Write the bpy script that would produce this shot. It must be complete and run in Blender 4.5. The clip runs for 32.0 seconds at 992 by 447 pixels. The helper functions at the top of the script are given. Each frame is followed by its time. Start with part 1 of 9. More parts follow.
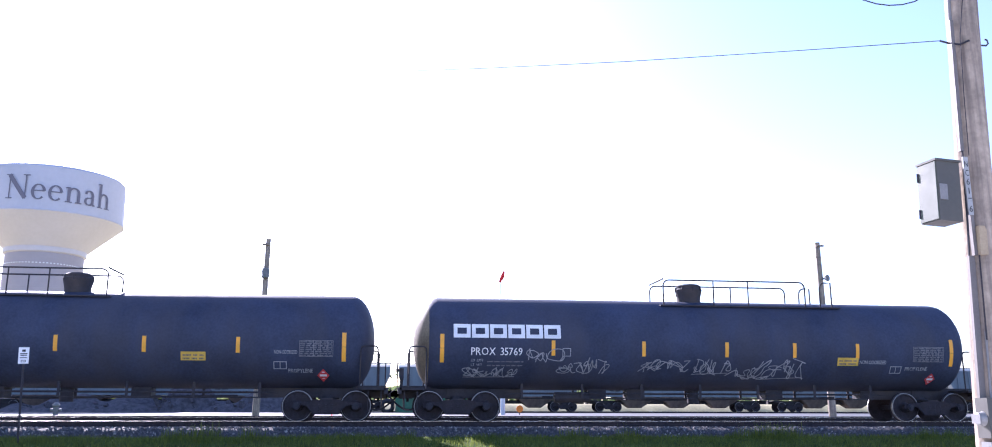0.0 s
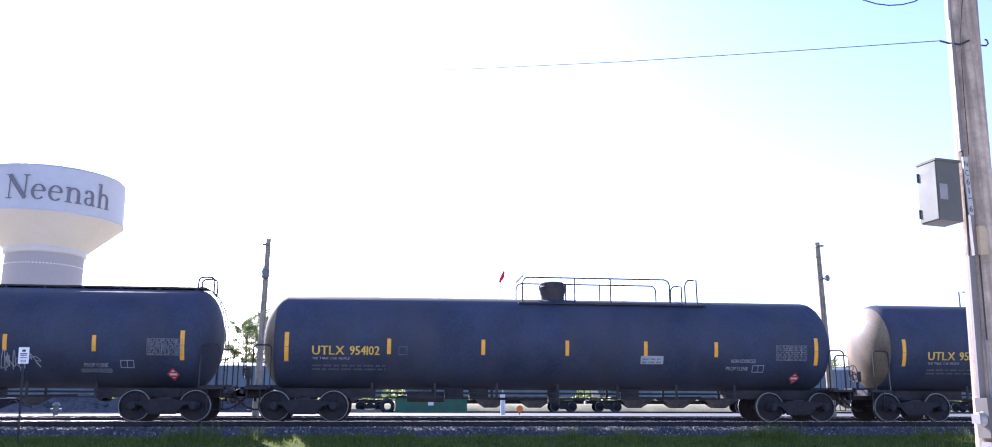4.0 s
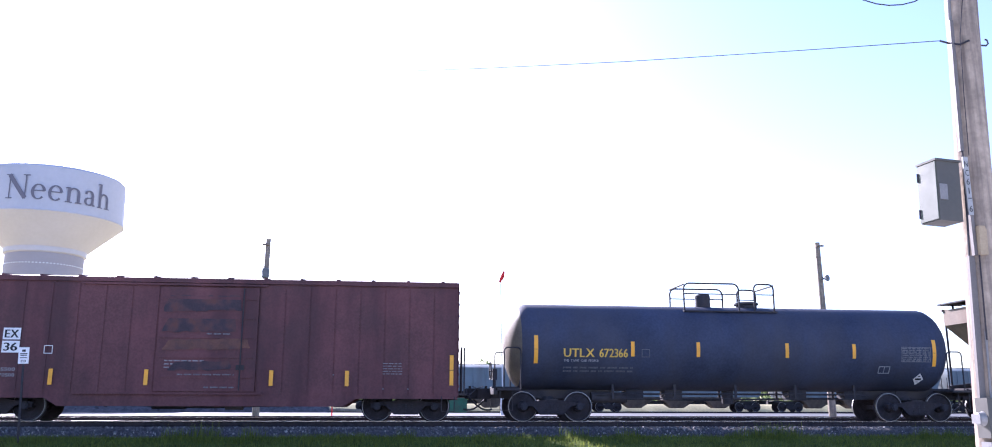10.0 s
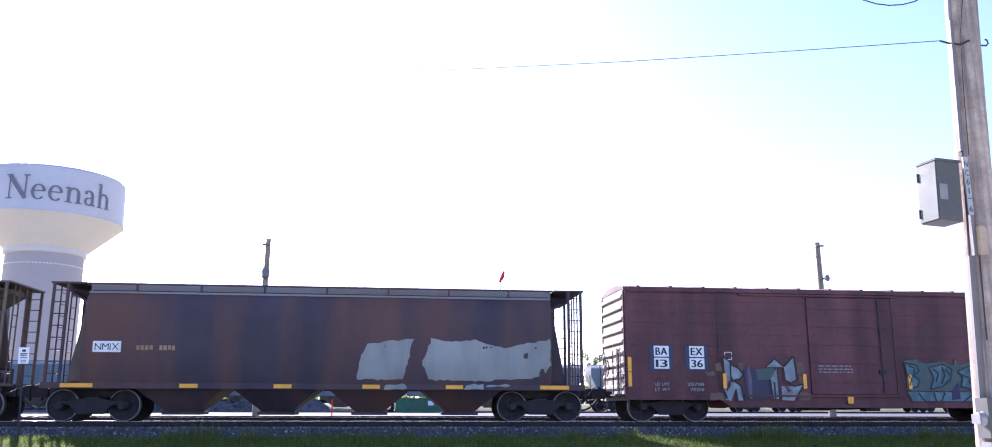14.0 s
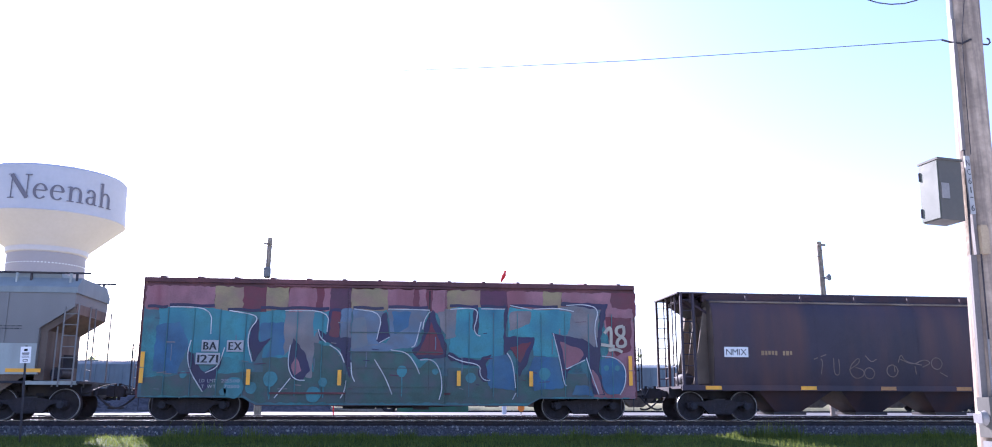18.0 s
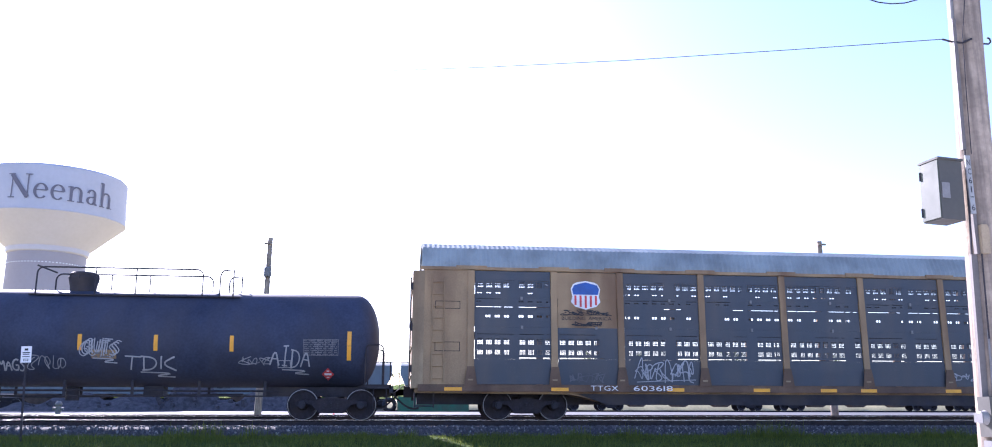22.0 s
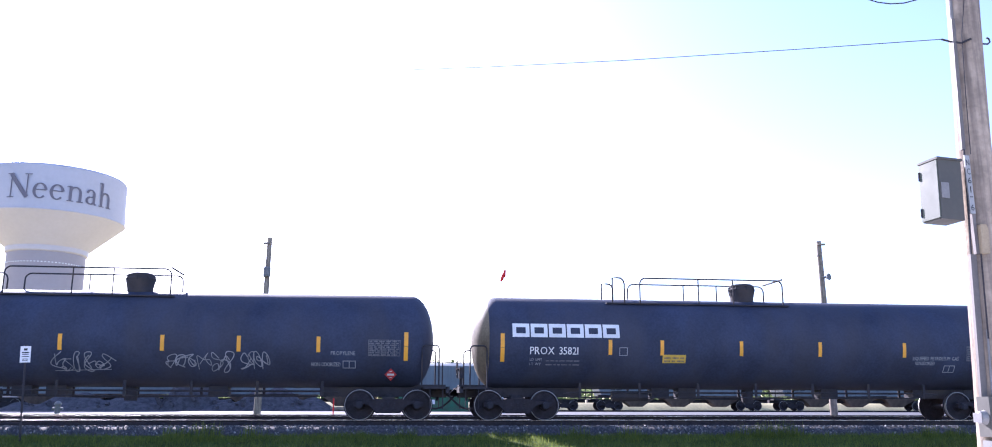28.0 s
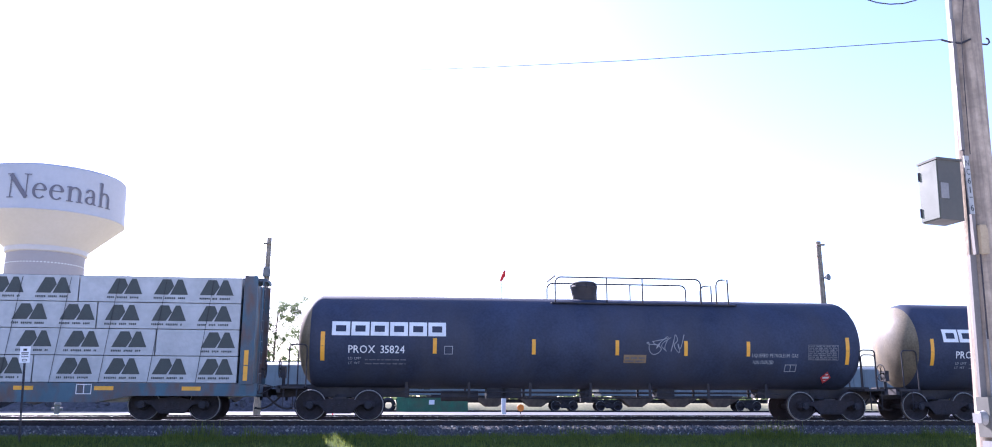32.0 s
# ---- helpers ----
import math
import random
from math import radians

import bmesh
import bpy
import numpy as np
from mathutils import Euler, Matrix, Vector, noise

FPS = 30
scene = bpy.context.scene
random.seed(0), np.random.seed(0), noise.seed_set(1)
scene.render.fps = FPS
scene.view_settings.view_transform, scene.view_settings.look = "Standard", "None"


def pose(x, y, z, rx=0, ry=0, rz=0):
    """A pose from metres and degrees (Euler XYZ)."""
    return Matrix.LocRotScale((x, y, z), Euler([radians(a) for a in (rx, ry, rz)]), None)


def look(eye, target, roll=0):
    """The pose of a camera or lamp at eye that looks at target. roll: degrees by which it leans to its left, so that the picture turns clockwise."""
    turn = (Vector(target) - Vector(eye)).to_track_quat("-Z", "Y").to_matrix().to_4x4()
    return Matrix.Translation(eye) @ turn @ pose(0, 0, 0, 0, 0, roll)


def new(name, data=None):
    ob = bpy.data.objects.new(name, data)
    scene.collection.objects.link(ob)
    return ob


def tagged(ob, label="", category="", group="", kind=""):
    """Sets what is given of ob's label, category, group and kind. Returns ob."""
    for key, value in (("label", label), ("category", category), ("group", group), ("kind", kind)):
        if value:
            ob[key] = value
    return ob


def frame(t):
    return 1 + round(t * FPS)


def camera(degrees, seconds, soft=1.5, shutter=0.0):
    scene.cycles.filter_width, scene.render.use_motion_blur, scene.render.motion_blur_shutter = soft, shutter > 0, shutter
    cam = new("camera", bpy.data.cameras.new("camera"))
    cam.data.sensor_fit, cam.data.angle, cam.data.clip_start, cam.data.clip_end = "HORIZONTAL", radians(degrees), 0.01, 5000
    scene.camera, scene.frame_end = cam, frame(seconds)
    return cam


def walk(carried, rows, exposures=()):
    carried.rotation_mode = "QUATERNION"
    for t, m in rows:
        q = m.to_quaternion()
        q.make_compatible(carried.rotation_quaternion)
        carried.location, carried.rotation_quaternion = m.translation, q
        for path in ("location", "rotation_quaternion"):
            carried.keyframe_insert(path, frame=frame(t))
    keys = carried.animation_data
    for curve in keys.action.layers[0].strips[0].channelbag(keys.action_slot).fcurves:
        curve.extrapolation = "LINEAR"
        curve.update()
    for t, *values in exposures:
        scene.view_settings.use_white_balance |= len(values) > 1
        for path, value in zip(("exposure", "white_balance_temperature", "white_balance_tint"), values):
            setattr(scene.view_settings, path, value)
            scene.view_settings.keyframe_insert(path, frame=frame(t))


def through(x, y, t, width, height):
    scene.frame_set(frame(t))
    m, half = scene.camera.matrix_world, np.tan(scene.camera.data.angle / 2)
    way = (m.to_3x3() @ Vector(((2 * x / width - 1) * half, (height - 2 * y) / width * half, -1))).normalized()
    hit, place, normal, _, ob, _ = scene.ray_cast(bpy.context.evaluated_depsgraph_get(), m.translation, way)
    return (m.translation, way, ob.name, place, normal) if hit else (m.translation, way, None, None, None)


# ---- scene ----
import itertools

# ---------------------------------------------------------------- camera
EYE = Vector((0.0, -28.979, 0.478))


def aim(dyaw=0.0, dpitch=0.0):
    """Camera pose: 6.7 degrees clockwise of the track's normal, tilted up, with small drifts of the tripod."""
    yaw, pit = radians(6.70 + dyaw), radians(12.011 + dpitch)
    way = Vector((math.sin(yaw) * math.cos(pit), math.cos(yaw) * math.cos(pit), math.sin(pit)))
    return look(EYE, EYE + way * 10, 0.143)


cam = camera(59.96, 32.0, soft=1.0)
walk(cam, [(0.0, aim()), (8.0, aim()), (16.4, aim()), (18.8, aim(-0.13, -0.067)), (22.0, aim(-0.125, -0.075)),
           (25.5, aim(-0.12, -0.08)), (28.0, aim(-0.085, -0.08)), (32.0, aim(-0.06, -0.06))],
     exposures=[(0.0, 1.97, 5500, 31), (32.0, 1.97, 5500, 31)])

# ---------------------------------------------------------------- light
SUN_AZ, SUN_EL = radians(-22.2), radians(27.0)
world = bpy.data.worlds.new("sky")
world.use_nodes = True
scene.world = world
wn = world.node_tree
sky = wn.nodes.new("ShaderNodeTexSky")
sky.sky_type, sky.sun_disc = "NISHITA", False
sky.sun_elevation, sky.sun_rotation = SUN_EL, SUN_AZ
sky.air_density, sky.dust_density, sky.ozone_density = 1.0, 0.8, 1.6
wn.nodes["Background"].inputs["Strength"].default_value = 0.088
wn.links.new(sky.outputs["Color"], wn.nodes["Background"].inputs["Color"])
sun_data = bpy.data.lights.new("sun", "SUN")
sun_data.energy, sun_data.angle, sun_data.color = 5.0, radians(0.53), (1.0, 0.93, 0.82)
sun = new("sun", sun_data)
sun_way = Vector((math.sin(SUN_AZ) * math.cos(SUN_EL), math.cos(SUN_AZ) * math.cos(SUN_EL), math.sin(SUN_EL)))
sun.matrix_world = look(sun_way * 200, (0, 0, 0))


# ---------------------------------------------------------------- materials
def mat(name, base, rough=0.6, metal=0.0, var=0.25, scale=3.0, fine=40.0, bump=0.15, stain=None, stain_amount=0.0,
        stain_scale=1.2, streak=False, spec=0.4, per_object=0.0, coat=0.0, per_island=0.0, stain_rise=0.16):
    """A weathered surface: base colour varied at two scales, stains or vertical streaks, grain and fine relief."""
    m = bpy.data.materials.new(name)
    m.use_nodes = True
    nt = m.node_tree
    n, l = nt.nodes, nt.links
    p = n["Principled BSDF"]
    tc = n.new("ShaderNodeTexCoord")

    def noise_tex(sc, detail=4.0, stretch=None):
        t = n.new("ShaderNodeTexNoise")
        t.inputs["Scale"].default_value, t.inputs["Detail"].default_value = sc, detail
        if stretch:
            mp = n.new("ShaderNodeMapping")
            mp.inputs["Scale"].default_value = stretch
            l.new(tc.outputs["Object"], mp.inputs["Vector"])
            l.new(mp.outputs["Vector"], t.inputs["Vector"])
        else:
            l.new(tc.outputs["Object"], t.inputs["Vector"])
        return t

    def ramp(sock, a, b, lo=0.35, hi=0.65):
        r = n.new("ShaderNodeMapRange")
        r.inputs["From Min"].default_value, r.inputs["From Max"].default_value = lo, hi
        r.inputs["To Min"].default_value, r.inputs["To Max"].default_value = a, b
        l.new(sock, r.inputs["Value"])
        return r.outputs["Result"]

    def mix(fac, a, b, kind="MIX"):
        x = n.new("ShaderNodeMix")
        x.data_type, x.blend_type = "RGBA", kind
        for sock, v in ((x.inputs[0], fac), (x.inputs[6], a), (x.inputs[7], b)):
            if isinstance(v, bpy.types.NodeSocket):
                l.new(v, sock)
            else:
                sock.default_value = v if isinstance(v, float) else (*v, 1.0)
        return x.outputs[2]

    big, small = noise_tex(scale), noise_tex(fine, 6.0)
    lo = tuple(c * (1 - var) for c in base)
    hi = tuple(min(1.0, c * (1 + var)) for c in base)
    col = mix(ramp(big.outputs["Fac"], 0.0, 1.0), lo, hi)
    col = mix(0.35, col, mix(ramp(small.outputs["Fac"], 0.0, 1.0), lo, hi))
    if stain:
        st = noise_tex(stain_scale, 6.0, (1.0, 1.0, stain_rise) if streak else None)
        col = mix(ramp(st.outputs["Fac"], 0.0, stain_amount, 0.42, 0.68), col, stain)
    if per_object:
        oi = n.new("ShaderNodeObjectInfo")
        hsv = n.new("ShaderNodeHueSaturation")
        l.new(ramp(oi.outputs["Random"], 1 - per_object, 1 + per_object, 0.0, 1.0), hsv.inputs["Value"])
        l.new(col, hsv.inputs["Color"])
        col = hsv.outputs["Color"]
    if per_island:
        gi = n.new("ShaderNodeNewGeometry")
        hs = n.new("ShaderNodeHueSaturation")
        l.new(ramp(gi.outputs["Random Per Island"], 0.55, 0.9, 0.0, 0.82), hs.inputs["Value"])
        l.new(col, hs.inputs["Color"])
        # a few islands turn near white: sun glints painted into the stones
        col = mix(ramp(gi.outputs["Random Per Island"], 0.0, per_island, 0.88, 0.95), hs.outputs["Color"], (0.36, 0.35, 0.34))
    l.new(col, p.inputs["Base Color"])
    l.new(ramp(big.outputs["Fac"], max(0.03, rough - 0.12), min(1.0, rough + 0.12)), p.inputs["Roughness"])
    p.inputs["Metallic"].default_value = metal
    p.inputs["Specular IOR Level"].default_value = spec
    p.inputs["Coat Weight"].default_value = coat
    if bump:
        b = n.new("ShaderNodeBump")
        b.inputs["Strength"].default_value, b.inputs["Distance"].default_value = bump, 0.02
        l.new(small.outputs["Fac"], b.inputs["Height"])
        l.new(b.outputs["Normal"], p.inputs["Normal"])
    return m


def leaf_mat(name, a, b, through=0.45):
    m = bpy.data.materials.new(name)
    m.use_nodes = True
    nt = m.node_tree
    n, l = nt.nodes, nt.links
    p, out = n["Principled BSDF"], n["Material Output"]
    g = n.new("ShaderNodeNewGeometry")
    r = n.new("ShaderNodeMix")
    r.data_type = "RGBA"
    r.inputs[6].default_value, r.inputs[7].default_value = (*a, 1), (*b, 1)
    l.new(g.outputs["Random Per Island"], r.inputs[0])
    l.new(r.outputs[2], p.inputs["Base Color"])
    p.inputs["Roughness"].default_value = 0.7
    p.inputs["Specular IOR Level"].default_value = 0.06
    t = n.new("ShaderNodeBsdfTranslucent")
    l.new(r.outputs[2], t.inputs["Color"])
    mx = n.new("ShaderNodeMixShader")
    mx.inputs[0].default_value = through
    l.new(p.outputs[0], mx.inputs[1])
    l.new(t.outputs[0], mx.inputs[2])
    l.new(mx.outputs[0], out.inputs["Surface"])
    return m


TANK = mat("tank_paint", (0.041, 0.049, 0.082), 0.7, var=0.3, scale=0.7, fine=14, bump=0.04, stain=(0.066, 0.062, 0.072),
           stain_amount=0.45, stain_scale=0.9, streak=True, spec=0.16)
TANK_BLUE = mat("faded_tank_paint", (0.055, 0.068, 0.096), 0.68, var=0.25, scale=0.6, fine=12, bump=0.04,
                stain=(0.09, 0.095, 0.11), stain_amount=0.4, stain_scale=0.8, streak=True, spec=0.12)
IRON = mat("black_iron", (0.036, 0.035, 0.043), 0.75, var=0.35, scale=4, bump=0.2, stain=(0.085, 0.067, 0.056), stain_amount=0.5, spec=0.2)
RUSTY = mat("rusty_cast_steel", (0.031, 0.028, 0.034), 0.8, var=0.4, scale=6, bump=0.3, stain=(0.055, 0.041, 0.035), stain_amount=0.5, spec=0.12)
STEEL = mat("polished_wheel_steel", (0.24, 0.235, 0.23), 0.5, 1.0, var=0.2, bump=0.05)
RAILTOP = mat("polished_rail_steel", (0.6, 0.58, 0.56), 0.22, 1.0, var=0.1, bump=0.02)
YELLOW = mat("reflective_yellow", (0.80, 0.37, 0.03), 0.45, var=0.12, bump=0.02)
YELLOW_INK = mat("yellow_stencil_paint", (0.62, 0.4, 0.06), 0.6, var=0.2, bump=0.02)
WHITE_INK = mat("white_stencil_paint", (0.7, 0.7, 0.7), 0.6, var=0.12, bump=0.02)
GREY_INK = mat("faded_white_stencil_paint", (0.32, 0.33, 0.35), 0.7, var=0.25, bump=0.02)
DIM_INK = mat("dirty_stencil_paint", (0.11, 0.115, 0.13), 0.75, var=0.3, bump=0.02)
BLACK_INK = mat("black_stencil_paint", (0.02, 0.02, 0.025), 0.6, var=0.2, bump=0.02)
RED_INK = mat("red_sign_paint", (0.55, 0.06, 0.06), 0.5, var=0.15, bump=0.02)
BALLAST = mat("ballast_bed", (0.075, 0.073, 0.08), 0.9, var=0.5, scale=18, fine=60, bump=0.8, stain=(0.06, 0.055, 0.055), stain_amount=0.7, stain_scale=0.6, spec=0.2)
STONE = mat("ballast_stone", (0.15, 0.147, 0.16), 0.65, var=0.4, scale=9, fine=60, bump=0.3, per_island=0.8, spec=0.3)
TIE = mat("creosoted_timber", (0.05, 0.04, 0.034), 0.85, var=0.4, scale=5, bump=0.4)
SOIL = mat("grassy_soil", (0.055, 0.082, 0.02), 0.95, var=0.5, scale=1.2, fine=30, bump=0.6, stain=(0.07, 0.072, 0.026), stain_amount=0.6, stain_scale=0.35, spec=0.03)
CONCRETE = mat("yard_asphalt", (0.1, 0.1, 0.106), 0.82, var=0.15, scale=0.3, fine=6, bump=0.15, stain=(0.065, 0.065, 0.068), stain_amount=0.5, stain_scale=0.15, spec=0.2)
GRASS = leaf_mat("grass_blades", (0.075, 0.115, 0.034), (0.2, 0.225, 0.045), 0.55)
LEAF = leaf_mat("tree_leaves", (0.08, 0.125, 0.05), (0.17, 0.2, 0.09), 0.55)
BARK = mat("tree_bark", (0.09, 0.07, 0.055), 0.9, var=0.4, scale=4, bump=0.5)
POLE = mat("weathered_pole_timber", (0.34, 0.275, 0.21), 0.85, var=0.3, scale=4, fine=22, bump=0.45, stain=(0.13, 0.105, 0.09),
           stain_amount=0.8, stain_scale=16.0, streak=True, stain_rise=0.03, spec=0.2)
GALV = mat("galvanised_steel", (0.2, 0.195, 0.19), 0.7, 0.0, var=0.15, scale=6, bump=0.1, spec=0.2)
GUARD = mat("weathered_guard_steel", (0.15, 0.135, 0.125), 0.6, var=0.15, scale=5, bump=0.04, spec=0.25)
BOXGREY = mat("painted_cabinet_steel", (0.085, 0.082, 0.072), 0.6, var=0.1, scale=3, fine=20, bump=0.015, spec=0.2)
PALE = mat("pale_painted_steel", (0.62, 0.64, 0.66), 0.6, var=0.12, scale=0.8, bump=0.05, stain=(0.4, 0.4, 0.42), stain_amount=0.4, streak=True)
TOWER = mat("water_tower_paint", (0.53, 0.51, 0.55), 0.6, var=0.06, scale=0.2, fine=2, bump=0.02)
TOWER_DARK = mat("water_tower_shaft_paint", (0.36, 0.325, 0.345), 0.65, var=0.06, scale=0.2, fine=2, bump=0.02)
INK_TOWER = mat("tower_lettering_paint", (0.17, 0.155, 0.19), 0.6, var=0.1, bump=0.02)
GREEN = mat("green_container_paint", (0.03, 0.13, 0.075), 0.6, var=0.25, scale=1.5, bump=0.1, stain=(0.09, 0.06, 0.04), stain_amount=0.4)
RUBBLE = mat("dark_rubble", (0.07, 0.065, 0.075), 0.95, var=0.5, scale=2.5, fine=14, bump=0.9)
BOXCAR = mat("brown_boxcar_paint", (0.128, 0.053, 0.056), 0.7, var=0.3, scale=0.9, fine=16, bump=0.12, stain=(0.05, 0.026, 0.03),
             stain_amount=0.75, stain_scale=0.9, streak=True, spec=0.25)
RACK = mat("yellow_rack_paint", (0.32, 0.22, 0.122), 0.65, var=0.25, scale=0.9, bump=0.1, stain=(0.12, 0.06, 0.035), stain_amount=0.65, streak=True, spec=0.25)
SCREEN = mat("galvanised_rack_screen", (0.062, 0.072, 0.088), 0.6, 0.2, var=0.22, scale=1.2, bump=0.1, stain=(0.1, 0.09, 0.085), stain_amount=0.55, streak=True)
HOPGREY = mat("grey_hopper_paint", (0.275, 0.262, 0.24), 0.7, var=0.25, scale=0.6, bump=0.1, stain=(0.15, 0.105, 0.08), stain_amount=0.95,
              stain_scale=1.5, streak=True, stain_rise=0.12, per_object=0.26, spec=0.25)
HOPDARK = mat("rust_brown_hopper_paint", (0.055, 0.044, 0.058), 0.7, var=0.35, scale=0.5, bump=0.1, stain=(0.12, 0.06, 0.045), stain_amount=0.9,
              stain_scale=0.7, streak=True, spec=0.25)
HOPNAVY = mat("dark_hopper_paint", (0.048, 0.04, 0.055), 0.65, var=0.35, scale=0.5, bump=0.1, stain=(0.095, 0.052, 0.05), stain_amount=0.85,
              stain_scale=0.9, streak=True, spec=0.25)
HOPTAN = mat("tan_grey_hopper_paint", (0.15, 0.112, 0.088), 0.75, var=0.25, scale=0.6, bump=0.1, stain=(0.05, 0.04, 0.036), stain_amount=0.7,
             stain_scale=0.9, streak=True, spec=0.15)
HOPPALE = mat("pale_grey_hopper_paint", (0.19, 0.188, 0.186), 0.65, var=0.15, scale=0.5, bump=0.08, stain=(0.14, 0.135, 0.13), stain_amount=0.5,
              stain_scale=0.7, streak=True)
HOPWHITE = mat("white_hopper_paint", (0.36, 0.4, 0.39), 0.65, var=0.12, scale=0.5, bump=0.06, stain=(0.2, 0.195, 0.185), stain_amount=0.6, streak=True, spec=0.25)
HOPBLUE = mat("blue_grey_roof_paint", (0.235, 0.275, 0.28), 0.65, var=0.15, scale=0.7, bump=0.08, stain=(0.15, 0.16, 0.17), stain_amount=0.55, streak=True, spec=0.25)
FIELD = mat("dry_yellow_grass", (0.42, 0.365, 0.19), 0.95, var=0.3, scale=0.4, fine=4, bump=0.4)
BOUNCE_LOT = mat("bounce_ground", (0.53, 0.51, 0.475), 0.9, var=0.25, scale=2, fine=30, bump=0.4)
TAG_FILL = mat("thin_grey_spray_fill", (0.19, 0.195, 0.205), 0.75, var=0.4, scale=4.0, bump=0.02)
TAG_INK = mat("thin_spray_paint", (0.25, 0.255, 0.275), 0.75, var=0.35, bump=0.02)
FAINT_INK = mat("faint_stencil_paint", (0.17, 0.17, 0.185), 0.75, var=0.35, bump=0.02)
TANK_END = mat("sunlit_tan_tank_end", (0.18, 0.142, 0.09), 0.6, var=0.45, scale=1.6, fine=16, bump=0.05, stain=(0.11, 0.095, 0.08), stain_amount=0.7, stain_scale=1.2, streak=True, spec=0.2)
PIT = mat("brown_hopper_chute", (0.19, 0.145, 0.122), 0.8, var=0.3, scale=1.0, bump=0.15, stain=(0.07, 0.055, 0.048), stain_amount=0.7, streak=True, spec=0.2)
ENDORANGE = mat("sunlit_orange_brown_end", (0.27, 0.15, 0.10), 0.8, var=0.25, scale=2, bump=0.15, stain=(0.14, 0.07, 0.05), stain_amount=0.6, spec=0.2)
ENDBUFF = mat("sunlit_buff_end", (0.27, 0.235, 0.19), 0.8, var=0.25, scale=2, bump=0.15)
LUMBLUE = mat("blue_flatcar_paint", (0.075, 0.125, 0.165), 0.65, var=0.25, scale=1, bump=0.1, stain=(0.14, 0.075, 0.05), stain_amount=0.9, stain_scale=2.2, streak=True, stain_rise=0.4, spec=0.25)
WRAP = mat("white_lumber_wrap", (0.42, 0.42, 0.425), 0.5, var=0.14, scale=1.6, fine=6, bump=0.6)
ROOFSTEEL = mat("corrugated_roof_steel", (0.25, 0.29, 0.3), 0.6, var=0.15, scale=0.7, bump=0.05, stain=(0.11, 0.12, 0.125), stain_amount=0.5, spec=0.25)
HOPEND = mat("tan_hopper_end_paint", (0.21, 0.165, 0.125), 0.75, var=0.3, scale=1.6, bump=0.1, stain=(0.09, 0.065, 0.055), stain_amount=0.7, streak=True, spec=0.2)
PRIMER = mat("bare_grey_primer", (0.3, 0.315, 0.3), 0.75, var=0.18, scale=0.8, bump=0.08, stain=(0.15, 0.15, 0.145), stain_amount=0.6, streak=True, spec=0.2)
WRAP_DARK = mat("dark_wrap_print", (0.045, 0.052, 0.05), 0.5, var=0.3, scale=2.0, bump=0.02)
FARCAR = mat("pale_blue_grey_car_paint", (0.165, 0.2, 0.225), 0.6, var=0.12, scale=0.8, bump=0.05, stain=(0.11, 0.11, 0.12), stain_amount=0.5, streak=True, spec=0.25)
RACKLOW = mat("grimy_brown_rack_sill", (0.15, 0.098, 0.066), 0.75, var=0.3, scale=1.4, bump=0.1, stain=(0.075, 0.05, 0.042), stain_amount=0.7, streak=True, spec=0.2)
FADED = mat("faded_orange_reflector", (0.42, 0.2, 0.07), 0.6, var=0.25, bump=0.02)
WORN_INK = mat("worn_dark_stencil_paint", (0.11, 0.1, 0.1), 0.7, var=0.35, fine=30, bump=0.02)
ENDCREAM = mat("sunlit_rack_door_paint", (0.33, 0.25, 0.15), 0.7, var=0.25, scale=1.2, bump=0.1, stain=(0.15, 0.09, 0.055), stain_amount=0.6, stain_scale=1.6, streak=True, spec=0.2)
DOORBROWN = mat("brown_rack_door_paint", (0.24, 0.155, 0.078), 0.7, var=0.3, scale=1.2, bump=0.1, stain=(0.06, 0.035, 0.03), stain_amount=0.6, streak=True, spec=0.2)
ORANGE = mat("orange_marker_paint", (0.8, 0.22, 0.02), 0.5, var=0.1, bump=0.02)
SOCK = mat("red_windsock_cloth", (0.75, 0.03, 0.03), 0.7, var=0.1, bump=0.1)
SIGNWHITE = mat("white_sign_face", (0.72, 0.72, 0.74), 0.5, var=0.05, bump=0.01)


# ---------------------------------------------------------------- mesh tools
def box(bm, x0, x1, y0, y1, z0, z1):
    v = [bm.verts.new((x, y, z)) for x in (x0, x1) for y in (y0, y1) for z in (z0, z1)]
    for f in ((0, 1, 3, 2), (4, 6, 7, 5), (0, 4, 5, 1), (2, 3, 7, 6), (0, 2, 6, 4), (1, 5, 7, 3)):
        bm.faces.new([v[i] for i in f])
    return bm


def prism(bm, outline, y0, y1):
    """A plate with an outline in x and z, between two depths."""
    a = [bm.verts.new((x, y0, z)) for x, z in outline]
    b = [bm.verts.new((x, y1, z)) for x, z in outline]
    k = len(outline)
    bm.faces.new(a)
    bm.faces.new(b[::-1])
    for i in range(k):
        bm.faces.new((a[i], b[i], b[(i + 1) % k], a[(i + 1) % k]))
    return bm


def extrude_x(bm, section, x0, x1):
    """A section in y and z, drawn out along the car."""
    a = [bm.verts.new((x0, y, z)) for y, z in section]
    b = [bm.verts.new((x1, y, z)) for y, z in section]
    k = len(section)
    bm.faces.new(a)
    bm.faces.new(b[::-1])
    for i in range(k):
        bm.faces.new((a[i], b[i], b[(i + 1) % k], a[(i + 1) % k]))
    return bm


